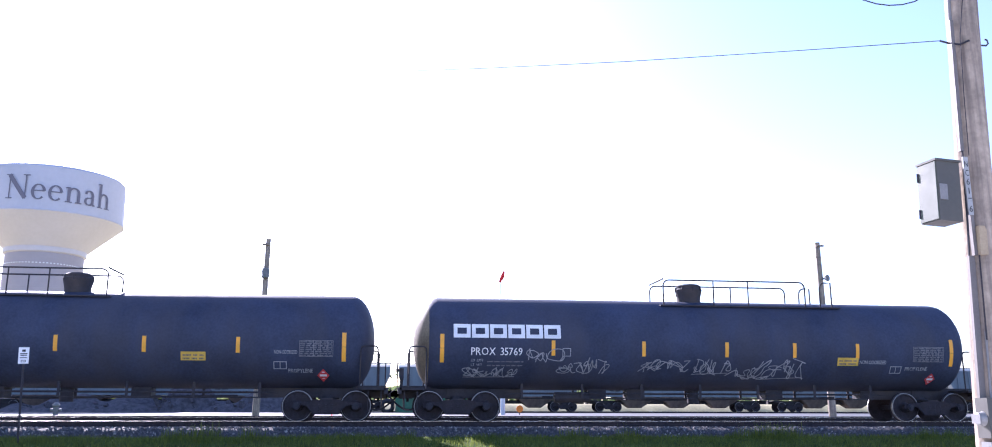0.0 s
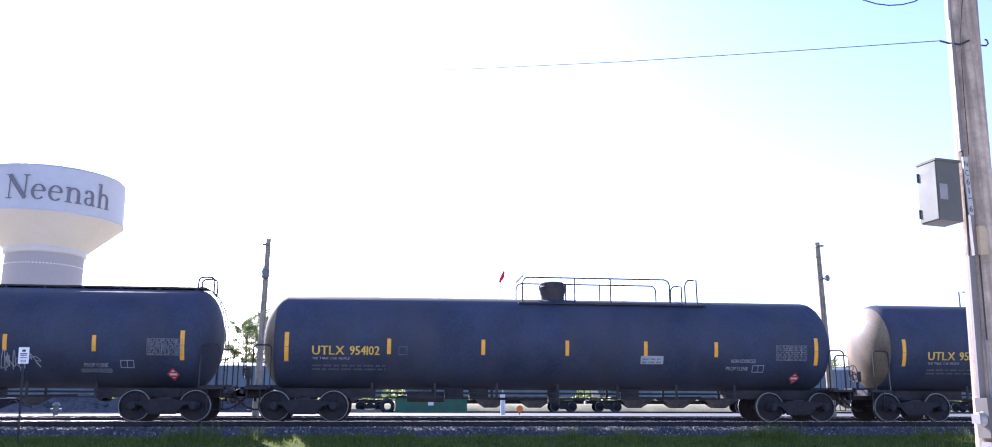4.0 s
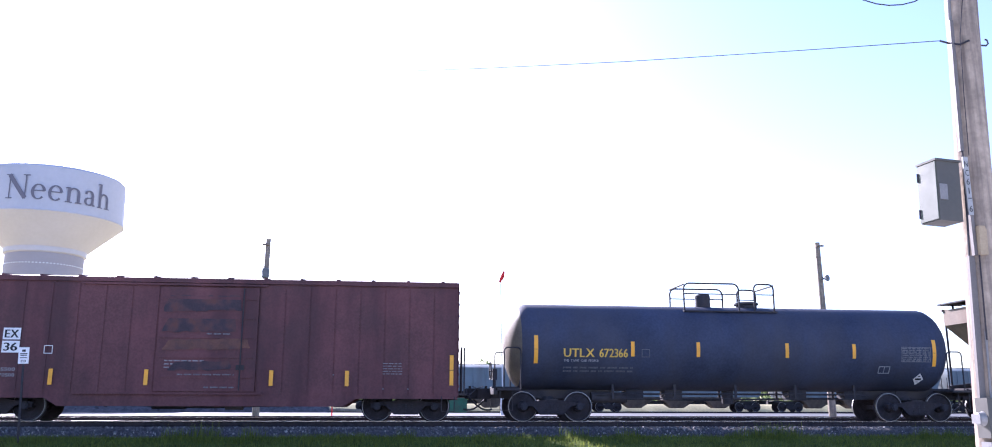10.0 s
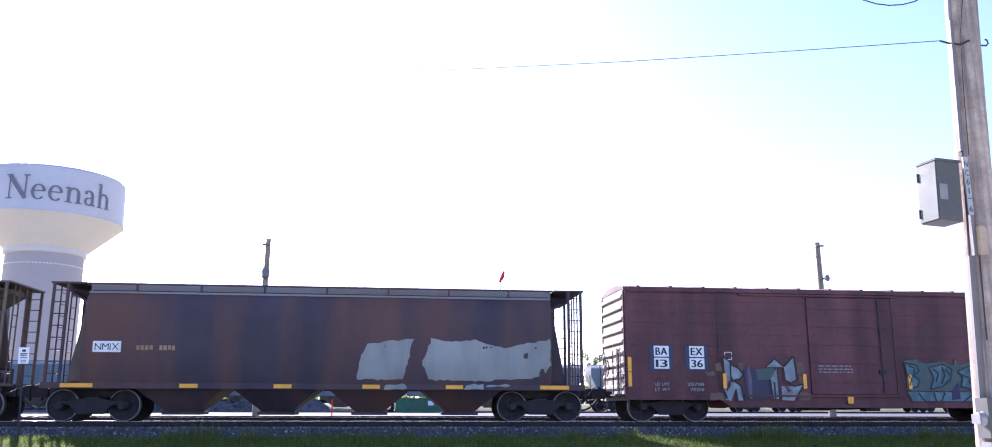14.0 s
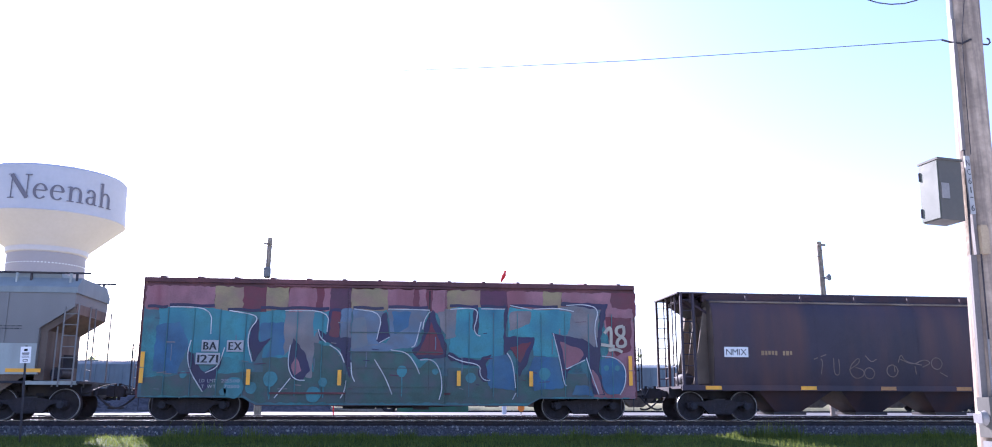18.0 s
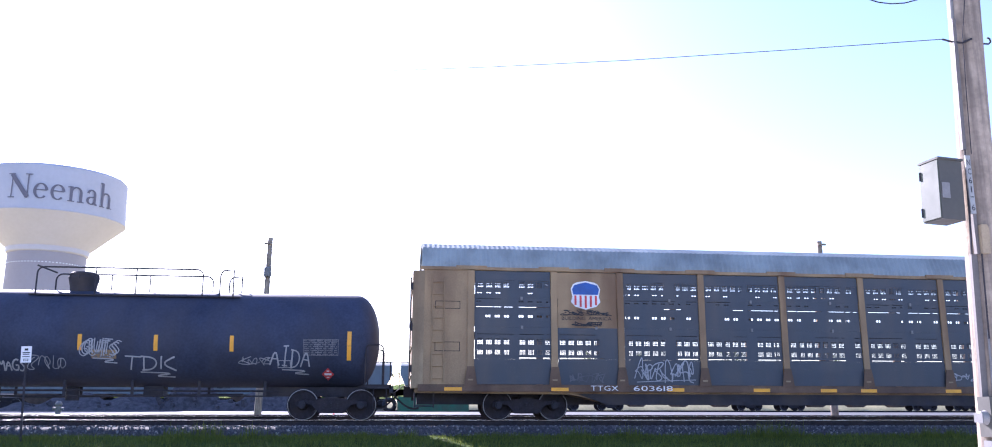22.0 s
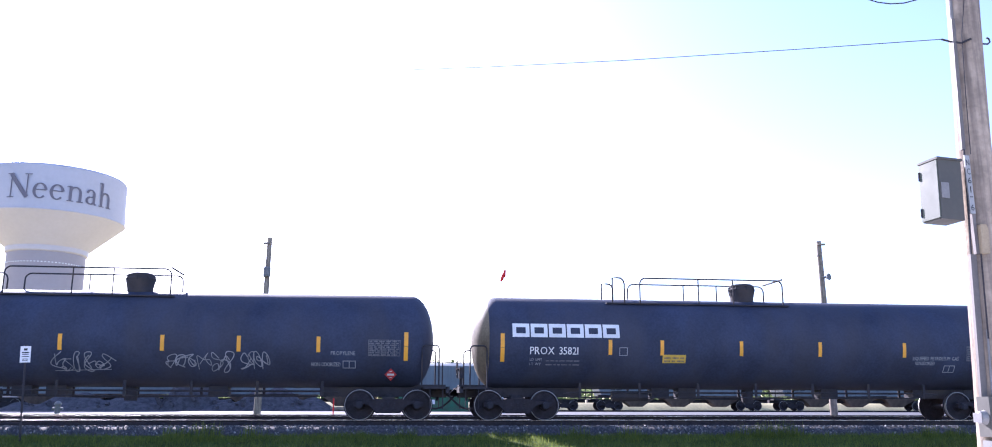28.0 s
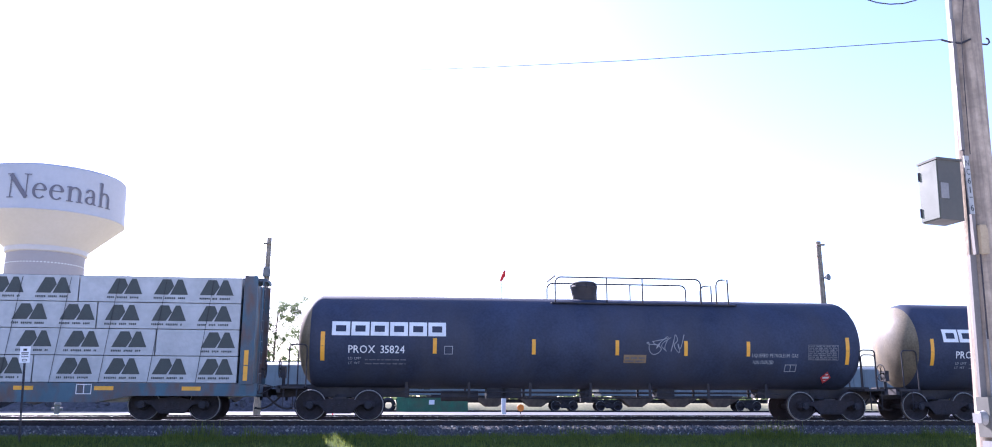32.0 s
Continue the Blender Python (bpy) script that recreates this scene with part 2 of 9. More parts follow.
def rod(bm, p, q, r, seg=8, r2=None):
    p, q = Vector(p), Vector(q)
    d = (q - p).normalized()
    u = d.orthogonal().normalized()
    w = d.cross(u)
    r2 = r if r2 is None else r2
    a, b = [], []
    for i in range(seg):
        c, s = math.cos(2 * math.pi * i / seg), math.sin(2 * math.pi * i / seg)
        a.append(bm.verts.new(p + (u * c + w * s) * r))
        b.append(bm.verts.new(q + (u * c + w * s) * r2))
    bm.faces.new(a[::-1])
    bm.faces.new(b)
    for i in range(seg):
        bm.faces.new((a[i], a[(i + 1) % seg], b[(i + 1) % seg], b[i]))
    return bm


def pipe(bm, pts, r, seg=6):
    """A bent pipe along a line of points."""
    pts = [Vector(p) for p in pts]
    rings = []
    for i, p in enumerate(pts):
        d = (pts[min(i + 1, len(pts) - 1)] - pts[max(i - 1, 0)]).normalized()
        u = d.cross(Vector((0.31, 0.9, 0.17))).normalized()
        w = d.cross(u)
        rings.append([bm.verts.new(p + (u * math.cos(2 * math.pi * k / seg) + w * math.sin(2 * math.pi * k / seg)) * r)
                      for k in range(seg)])
    for a, b in zip(rings, rings[1:]):
        for k in range(seg):
            bm.faces.new((a[k], a[(k + 1) % seg], b[(k + 1) % seg], b[k]))
    bm.faces.new(rings[0][::-1])
    bm.faces.new(rings[-1])
    return bm


def arch(x0, x1, y, z0, z1, r=0.12, n=4):
    """Points of a hoop that rises at x0, turns over and comes down at x1."""
    s = 1 if x1 > x0 else -1
    pts = [(x0, y, z0)]
    for k in range(n + 1):
        a = math.pi / 2 * k / n
        pts.append((x0 + s * r * (1 - math.cos(a)), y, z1 - r + r * math.sin(a)))
    for k in range(n + 1):
        a = math.pi / 2 * k / n
        pts.append((x1 - s * r * (1 - math.sin(a)), y, z1 - r + r * math.cos(a)))
    return pts + [(x1, y, z0)]


def lathe_x(bm, profile, seg=48, zc=0.0):
    """Turn a profile of (x, radius) about the x axis."""
    rings = []
    for x, r in profile:
        if r < 1e-5:
            rings.append([bm.verts.new((x, 0, zc))])
        else:
            rings.append([bm.verts.new((x, r * math.sin(2 * math.pi * k / seg), zc + r * math.cos(2 * math.pi * k / seg))) for k in range(seg)])
    for a, b in zip(rings, rings[1:]):
        for k in range(seg):
            k2 = (k + 1) % seg
            f = [a[k % len(a)], b[k % len(b)], b[k2 % len(b)], a[k2 % len(a)]]
            f = list(dict.fromkeys(f))
            if len(f) > 2:
                bm.faces.new(f)
    return bm


def lathe_z(bm, profile, seg=32, cx=0.0, cy=0.0):
    rings = []
    for z, r in profile:
        if r < 1e-5:
            rings.append([bm.verts.new((cx, cy, z))])
        else:
            rings.append([bm.verts.new((cx + r * math.cos(2 * math.pi * k / seg), cy + r * math.sin(2 * math.pi * k / seg), z)) for k in range(seg)])
    for a, b in zip(rings, rings[1:]):
        for k in range(seg):
            k2 = (k + 1) % seg
            f = list(dict.fromkeys([a[k % len(a)], a[k2 % len(a)], b[k2 % len(b)], b[k % len(b)]]))
            if len(f) > 2:
                bm.faces.new(f)
    for ring in (rings[0][::-1], rings[-1]):
        if len(ring) > 2:
            bm.faces.new(ring)
    return bm


def finish(name, bm, material, bevel=0.0, sharp=35):
    if bevel:
        edges = [e for e in bm.edges if len(e.link_faces) == 2 and e.calc_face_angle(0) > 0.6]
        bmesh.ops.bevel(bm, geom=edges, offset=bevel, segments=1, affect="EDGES", clamp_overlap=True)
    bmesh.ops.recalc_face_normals(bm, faces=bm.faces)
    me = bpy.data.meshes.new(name)
    bm.to_mesh(me)
    bm.free()
    me.polygons.foreach_set("use_smooth", [True] * len(me.polygons))
    me.set_sharp_from_angle(angle=radians(sharp))
    me.materials.append(material)
    return me


def part(name, bm, material, parent, label="", bevel=0.0, at=None, sharp=35):
    """One mesh object under a thing or part; bm may be a finished mesh that other parts share."""
    me = bm if isinstance(bm, bpy.types.Mesh) else finish(name, bm, material, bevel, sharp)
    ob = new(name, me)
    ob.parent = parent
    if at is not None:
        ob.matrix_basis = at
    return tagged(ob, label)


def thing(name, bm, material, label, category, group="", kind="", bevel=0.0, at=None, sharp=35):
    ob = new(name, finish(name, bm, material, bevel, sharp))
    if at is not None:
        ob.matrix_basis = at
    return tagged(ob, label, category, group, kind)


def holder(name, label, category, group="", at=None):
    ob = new(name)
    ob.empty_display_size = 0.3
    if at is not None:
        ob.matrix_basis = at
    return tagged(ob, label, category, group)


B = bmesh.new
shared = {}


def once(key, make):
    """A mesh made the first time that it is asked for and shared after that."""
    if key not in shared:
        shared[key] = make()
    return shared[key]


# ---------------------------------------------------------------- lettering
glyphs = {}


def cut_glyphs(chars):
    """Flat outlines of the built-in font's characters, as vertices, faces and advance."""
    for ch in chars:
        cu = bpy.data.curves.new("glyph", "FONT")
        cu.body, cu.size, cu.resolution_u = ch, 1.0, 2
        ob = new("glyph", cu)
        bpy.context.view_layer.update()
        me = ob.evaluated_get(bpy.context.evaluated_depsgraph_get()).to_mesh()
        vs = [(v.co.x, v.co.y) for v in me.vertices]
        fs = [tuple(p.vertices) for p in me.polygons]
        glyphs[ch] = (vs, fs, max(x for x, _ in vs), min(x for x, _ in vs), max(y for _, y in vs))
        bpy.data.objects.remove(ob)
        bpy.data.curves.remove(cu)


cut_glyphs("ABCDEFGHIKLMNOPQRSTUVWXYZ0123456789-aehn")


def flat(y):
    return lambda x, z, off=0.006: (x, y - off, z)


def round_side(radius, zc):
    def place(x, z, off=0.006):
        d = max(-radius * 0.999, min(radius * 0.999, z - zc))
        return x, -math.sqrt((radius + off) ** 2 - d * d), z
    return place


def slice_z(bm, step):
    zs = [v.co.z for v in bm.verts]
    if not zs:
        return
    z = min(zs) + step
    while z < max(zs) - 0.3 * step:
        bmesh.ops.bisect_plane(bm, geom=bm.verts[:] + bm.edges[:] + bm.faces[:], plane_co=(0, 0, z), plane_no=(0, 0, 1))
        z += step


def wrap(bm, surf, off):
    for v in bm.verts:
        v.co = surf(v.co.x, v.co.z, off)


def words(name, text, x0, x1, z, h, surf, material, parent, label="", off=0.006, curved=True, bold=0.0):
    """A line of lettering that fills x0 to x1, with capitals h high whose feet stand at z."""
    place, pen = [], 0.0
    for ch in text:
        if ch == " ":
            pen += 0.45
            continue
        g = glyphs[ch]
        place.append((g, pen - g[3]))
        pen += g[2] - g[3] + 0.09
    total = pen - 0.09
    sx, sz = (x1 - x0) / total, h / 0.69
    bm = B()
    for k, shift in enumerate((0.0, -bold, bold) if bold else (0.0,)):
        for (vs, fs, *_), px in place:
            nv = [bm.verts.new((x0 + (px + x) * sx + shift, 0.0007 * k, z + y * sz)) for x, y in vs]
            for f in fs:
                bm.faces.new([nv[i] for i in f])
    if curved:
        slice_z(bm, 0.09)
    for v in bm.verts:
        v.co = surf(v.co.x, v.co.z, off + v.co.y)
    return part(name, bm, material, parent, label)


def patch(name, x0, x1, z0, z1, surf, material, parent, label="", off=0.004):
    """A flat plate or painted rectangle that follows the side, 3 mm thick at its rim."""
    n = max(1, int((z1 - z0) / 0.09))
    bm = B()
    rows = [[bm.verts.new(surf(x, z0 + (z1 - z0) * k / n, off)) for x in (x0, x1)] for k in range(n + 1)]
    for a, b in zip(rows, rows[1:]):
        bm.faces.new((a[0], a[1], b[1], b[0]))
    return part(name, bm, material, parent, label)


def outline(name, x0, x1, z0, z1, surf, material, parent, w=0.02, mid=(), label=""):
    """A painted frame, with optional cross bars at parts of its width."""
    bm = B()
    rects = [(x0, x1, z0, z0 + w), (x0, x1, z1 - w, z1), (x0, x0 + w, z0, z1), (x1 - w, x1, z0, z1)]
    rects += [(x0 + (x1 - x0) * m - w / 2, x0 + (x1 - x0) * m + w / 2, z0, z1) for m in mid]
    for a, b, c, d in rects:
        n = max(1, int((d - c) / 0.09))
        for k in range(n):
            c0, c1 = c + (d - c) * k / n, c + (d - c) * (k + 1) / n
            bm.faces.new([bm.verts.new(surf(*q, 0.005)) for q in ((a, c0), (b, c0), (b, c1), (a, c1))])
    return part(name, bm, material, parent, label)


def bars(name, x0, x1, z0, z1, lines, surf, material, parent, seed=1, label="", fill=0.6, off=0.005):
    """Small print that cannot be read: plain bars of its size, line by line."""
    rnd = random.Random(seed)
    bm = B()
    pitch = (z1 - z0) / lines
    h = pitch * fill
    for k in range(lines):
        x, left = x0, rnd.randint(3, 7)
        zb = z0 + pitch * k
        while x < x1 - 0.4 * h:
            w = min(x1 - x, h * rnd.uniform(0.5, 0.75))
            lo = rnd.choice((0.0, 0.0, 0.12))
            bm.faces.new([bm.verts.new(surf(*q, off)) for q in ((x, zb + h * lo), (x + w, zb + h * lo), (x + w, zb + h), (x, zb + h))])
            x += w + h * 0.22
            left -= 1
            if left == 0:
                x, left = x + h * 1.1, rnd.randint(3, 7)
    return tagged(part(name, bm, material, parent, label), kind="stuff")


def ribbon(bm, pts, w, surf, off=0.007):
    prev = None
    for i, (x, z) in enumerate(pts):
        xa, za = pts[max(0, i - 1)]
        xb, zb = pts[min(len(pts) - 1, i + 1)]
        d = Vector((xb - xa, zb - za))
        d = d.normalized() if d.length > 1e-6 else Vector((1, 0))
        k = w / 2
        o = off + 0.00006 * i
        now = (bm.verts.new(surf(x - d.y * k, z + d.x * k, o)), bm.verts.new(surf(x + d.y * k, z - d.x * k, o)))
        if prev:
            bm.faces.new((prev[0], prev[1], now[1], now[0]))
        prev = now


def soften(pts, times=2, closed=False):
    """Cut the corners of a line until it runs smoothly."""
    for _ in range(times):
        out = [] if closed else [pts[0]]
        for p, q in zip(pts, pts[1:] + pts[:1] if closed else pts[1:]):
            out += [(p[0] * 0.75 + q[0] * 0.25, p[1] * 0.75 + q[1] * 0.25), (p[0] * 0.25 + q[0] * 0.75, p[1] * 0.25 + q[1] * 0.75)]
        pts = out if closed else out + [pts[-1]]
    return pts


STROKES = (((0.1, 0.9), (0.1, 0.0), (0.2, 0.7), (0.8, 1.0), (0.9, 0.55), (0.3, 0.45), (0.9, 0.0)), ((0.9, 0.85), (0.4, 1.1), (0.05, 0.75), (0.6, 0.5), (0.9, 0.2), (0.4, -0.1), (0.0, 0.2)),
           ((0.1, 1.0), (0.0, 0.3), (0.4, -0.15), (0.85, 0.3), (0.8, 1.0), (0.85, 0.1), (1.1, 0.0)), ((0.5, 0.5), (0.1, 0.7), (0.1, 0.15), (0.6, 0.0), (0.95, 0.5), (0.6, 0.95), (0.2, 0.75), (0.5, 0.3)),
           ((0.0, 0.0), (0.45, 1.1), (0.55, 0.9), (0.9, 0.0), (0.6, 0.4), (0.1, 0.35)), ((0.1, 1.0), (0.15, 0.0), (0.1, 0.5), (0.8, 1.05), (0.2, 0.5), (0.95, -0.05)),
           ((0.0, 0.95), (1.0, 1.0), (0.5, 0.95), (0.45, 0.0), (0.7, -0.1)), ((0.0, 0.4), (0.3, 0.9), (0.5, 0.1), (0.7, 0.85), (1.0, 0.2)))


def scrawl(name, x0, x1, z0, z1, surf, material, parent, seed, w=0.03, loops=5, label="", off=0.008, bubble=False):
    """A spray-painted scribble of letter-like strokes with no readable letters."""
    rnd = random.Random(seed)
    bm = B()
    step = (x1 - x0) / loops
    lean = rnd.uniform(-0.1, 0.3)
    for k in range(loops):
        bx, bz = x0 + step * k, z0 + (z1 - z0) * rnd.uniform(0.0, 0.14)
        hx, hz = step * rnd.uniform(1.0, 1.5), (z1 - z0) * rnd.uniform(0.62, 0.86)
        st = [(a + rnd.uniform(-0.45, 0.45), b + rnd.uniform(-0.35, 0.35)) for a, b in rnd.choice(STROKES) + rnd.choice(STROKES)[1:4]]
        pts = soften([(bx + hx * a + lean * hz * (b - 0.5), min(z1, max(z0, bz + hz * b))) for a, b in st], 3)
        ribbon(bm, pts, w * rnd.uniform(0.7, 1.1), surf, off + 0.002 * k / loops)
        if bubble:
            pts = soften([(bx + hx * a, bz + hz * b) for a, b in ((-0.1, 0.0), (1.0, -0.05), (1.1, 0.6), (0.8, 1.1), (0.1, 1.05), (-0.15, 0.5))], 3, True)
            ribbon(bm, pts + pts[:1], w * 0.8, surf, off + 0.003)
    if loops > 3 and rnd.random() < 0.6:
        ribbon(bm, soften([(x0 + 0.1 * step, z0 + 0.02), ((x0 + x1) / 2, z0 + 0.08 * (z1 - z0)), (x1, z0 + 0.12 * (z1 - z0))], 2), w * 0.7, surf, off + 0.004)
    return part(name, bm, material, parent, label)


HAND = {"A": (((0, 0), (0.5, 1), (1, 0)), ((0.15, 0.4), (0.9, 0.38))), "B": (((0.1, 0), (0.1, 1), (0.8, 0.9), (0.75, 0.6), (0.1, 0.52), (0.9, 0.4), (0.9, 0.1), (0.1, 0)),),
        "C": (((1, 0.85), (0.5, 1), (0, 0.6), (0.1, 0.15), (0.6, 0), (1, 0.15)),), "D": (((0.12, 0), (0.1, 1)), ((-0.1, 1), (0.7, 0.92), (1, 0.5), (0.7, 0.06), (0, 0))),
        "E": (((1, 1), (0, 0.95), (0.05, 0.5), (0, 0), (1, 0.05)), ((0.05, 0.5), (0.75, 0.55))), "G": (((1, 0.85), (0.5, 1), (0, 0.6), (0.1, 0.12), (0.7, 0), (1, 0.2), (1, 0.5), (0.55, 0.5)),),
        "I": (((0.5, 0), (0.5, 1)), ((0.2, 1), (0.8, 1)), ((0.2, 0), (0.8, 0))), "K": (((0.1, 0), (0.1, 1)), ((0.95, 1), (0.12, 0.45), (1.1, -0.05))), "M": (((0, 0), (0.1, 1), (0.5, 0.4), (0.9, 1), (1, 0)),),
        "N": (((0, 0), (0.08, 1), (0.9, 0.05), (1, 1)),), "O": (((0.5, 1), (0, 0.7), (0.1, 0.15), (0.6, 0), (1, 0.4), (0.8, 0.9), (0.5, 1)),), "R": (((0.1, 0), (0.1, 1), (0.8, 0.95), (0.85, 0.6), (0.1, 0.5), (1, 0)),),
        "S": (((1, 0.9), (0.5, 1), (0.1, 0.75), (0.5, 0.5), (0.9, 0.25), (0.5, 0), (0, 0.1)),), "T": (((0, 1), (1.05, 0.95)), ((0.5, 1), (0.42, 0))), "U": (((0, 1), (0.05, 0.2), (0.5, 0), (0.9, 0.2), (1, 1)),)}


def hand_tag(text, x0, x1, z0, z1, surf, material, parent, seed, w=0.04, lean=0.15, line=False, puffy=False):
    """A spray-painted tag in loose hand-drawn letters, each letter a part."""
    rnd = random.Random(seed)
    step = (x1 - x0) / len(text)
    for i, ch in enumerate(text):
        dz, h = (z1 - z0) * rnd.uniform(0.0, 0.12), (z1 - z0) * rnd.uniform(0.78, 0.9)
        bm = B()
        for j, st in enumerate(HAND[ch]):
            pts = [(x0 + step * (i + 0.88 * u) + lean * h * v, z0 + dz + h * v + rnd.uniform(-0.015, 0.015)) for u, v in st]
            ribbon(bm, soften(pts, 2), w * rnd.uniform(0.8, 1.1), surf, 0.009 + 0.0015 * j)
            if puffy:
                for k in (-1, 1):
                    ribbon(bm, soften([(p + k * 0.075, q + 0.05 * k) for p, q in pts], 2), w * 0.7, surf, 0.012 + 0.0015 * j + 0.0008 * k)
        part("tag_letter", bm, material, parent, "white spray-painted letter")
    if line:
        bm = B()
        ribbon(bm, soften([(x0 + 0.3 * (x1 - x0), z0 - 0.05), (x1, z0 - 0.08), (x0 + 0.5 * (x1 - x0), z0 - 0.16), (x0 + 0.95 * (x1 - x0), z0 - 0.19)], 2), w * 0.8, surf, 0.014)
        part("tag_underline", bm, material, parent, "white spray-painted underline")


def blob(name, pts, surf, material, parent, label="", off=0.006, smooth=2, cuts=()):
    """A painted shape with rounded corners."""
    for _ in range(smooth):
        out = []
        for i, a in enumerate(pts):
            b = pts[(i + 1) % len(pts)]
            out += [(a[0] * 0.8 + b[0] * 0.2, a[1] * 0.8 + b[1] * 0.2), (a[0] * 0.2 + b[0] * 0.8, a[1] * 0.2 + b[1] * 0.8)]
        pts = out
    bm = B()
    f = bm.faces.new([bm.verts.new((x, 0, z)) for x, z in pts])
    f.normal_update()
    bmesh.ops.triangulate(bm, faces=[f])
    for x in cuts:
        bmesh.ops.bisect_plane(bm, geom=bm.verts[:] + bm.edges[:] + bm.faces[:], plane_co=(x, 0, 0), plane_no=(1, 0, 0))
    slice_z(bm, 0.15)
    wrap(bm, surf, off)
    return part(name, bm, material, parent, label)


# ---------------------------------------------------------------- ground and tracks
def strip_sheet(name, rows, x0, x1, nx, material, label, kind="structure", category="ground"):
    """A sheet along the track from a cross-section of (y, z)."""
    bm = B()
    grid = [[bm.verts.new((x0 + (x1 - x0) * i / nx, y, z)) for i in range(nx + 1)] for y, z in rows]
    for a, b in zip(grid, grid[1:]):
        for i in range(nx):
            bm.faces.new((a[i], a[i + 1], b[i + 1], b[i]))
    return thing(name, bm, material, label, category, kind=kind)


GROUND = [(-900, -1.2), (-60, -1.2), (-29, -1.12), (-16, -1.0), (-9, -0.84), (-6, -0.66), (-4.4, -0.52), (-3.3, -0.44), (-2.6, -0.42),
          (0, -0.5), (2.8, -0.42), (6.5, -0.4), (13.5, -0.36), (18, -0.22), (24, -0.2), (52, -0.2), (56, -0.34), (62, -0.34), (66, -0.3),
          (120, -0.3), (400, -0.3), (4500, -0.3)]


def ground_z(y):
    for (ya, za), (yb, zb) in zip(GROUND, GROUND[1:]):
        if ya <= y <= yb:
            return za + (zb - za) * (y - ya) / (yb - ya)
    return -0.3


strip_sheet("ground", GROUND, -2500, 2500, 10, SOIL, "open ground of rough grass and soil")


def ballast_bed(y, top=-0.19, wide=1.75, foot=2.75, low=-0.56):
    bm = B()
    sec = [(-foot, low), (-wide, top), (wide, top), (foot, low)]
    a = [bm.verts.new((-560, y + yy, z)) for yy, z in sec]
    b = [bm.verts.new((560, y + yy, z)) for yy, z in sec]
    for i in range(3):
        bm.faces.new((a[i], b[i], b[i + 1], a[i + 1]))
    return thing("ballast", bm, BALLAST, "grey crushed-stone ballast bed under the rails", "ballast", kind="structure")


RAIL_SECTION = [(-0.07, -0.172), (0.07, -0.172), (0.07, -0.158), (0.012, -0.14), (0.012, -0.045), (0.036, -0.035), (0.036, -0.006), (0.028, 0.0),
                (-0.028, 0.0), (-0.036, -0.006), (-0.036, -0.035), (-0.012, -0.045), (-0.012, -0.14), (-0.07, -0.158)]


def railway(y, group):
    for s in (-0.7535, 0.7535):
        rail = holder("rail", "long steel rail with a polished running surface", "rail", group, pose(0, y + s, 0))
        part("rail_body", once("rail", lambda: finish("rail_body", extrude_x(B(), RAIL_SECTION, -560, 560), RUSTY)), None, rail)
        part("rail_head", once("rail_head", lambda: finish("rail_head", box(B(), -560, 560, -0.027, 0.027, 0.0, 0.003), RAILTOP)), None, rail,
             "worn shiny top of the rail")


for ty, tz in ((0.0, -0.19), (9.9, -0.2), (15.2, -0.2), (59.5, -0.2)):
    ballast_bed(ty, tz)
    railway(ty, "rails of the yard tracks")

# ties of the nearest track, one by one where the camera passes closest
tie_mesh = once("tie", lambda: finish("tie", box(B(), -0.115, 0.115, -1.3, 1.3, -0.33, -0.174), TIE, 0.012))
for i in range(120):
    t = new("tie", tie_mesh)
    t.matrix_basis = pose(-24 + 0.5 * i, random.uniform(-0.03, 0.03), random.uniform(-0.006, 0.0), 0, 0, random.uniform(-0.8, 0.8))
    tagged(t, "dark creosoted timber tie set in ballast", "tie", "ties under the near track")
bm = B()
for y in (0.0, 9.9, 15.2, 59.5):
    for i in range(1100):
        x = -275 + 0.5 * i
        if y > 0 or not -24.2 < x < 35.9:
            box(bm, x - 0.115, x + 0.115, y - 1.3, y + 1.3, -0.3, -0.176)
thing("far_ties", bm, TIE, "dark timber ties of the yard tracks", "ties", kind="stuff")

# the pale roadway of the yard behind the tracks
road = thing("road", box(B(), -300, 300, 25.02, 50.98, -0.42, -0.13), CONCRETE, "pale concrete yard road in long slabs", "road", kind="structure")
slab = once("slab", lambda: finish("slab", box(B(), -4.99, 4.99, 25.0, 51.0, -0.128, -0.1), CONCRETE))
for i in range(60):
    part("slab", slab, None, road, at=pose(-295 + 10 * i, 0, 0))

# unseen pale ground around the camera, added to bounce sun onto the train
bm = B()
v = [bm.verts.new(p) for p in ((-260, -62, -1.195), (260, -62, -1.195), (260, -29, -1.105), (-260, -29, -1.105), (260, -16, -0.985), (-260, -16, -0.985), (260, -9.5, -0.84), (-260, -9.5, -0.84))]
for f in ((0, 1, 2, 3), (3, 2, 4, 5), (5, 4, 6, 7)):
    bm.faces.new([v[k] for k in f])
thing("pavement", bm, BOUNCE_LOT, "unseen pale ground added to bounce sunlight onto the train", "pavement", kind="structure")

# sunlit dry field beyond the standing train
bm = B()
v = [bm.verts.new(p) for p in ((-700, 66, -0.27), (700, 66, -0.27), (900, 238, -0.27), (-900, 238, -0.27))]
bm.faces.new(v)
thing("field", bm, FIELD, "dry yellow grass beyond the yard", "field", kind="structure")

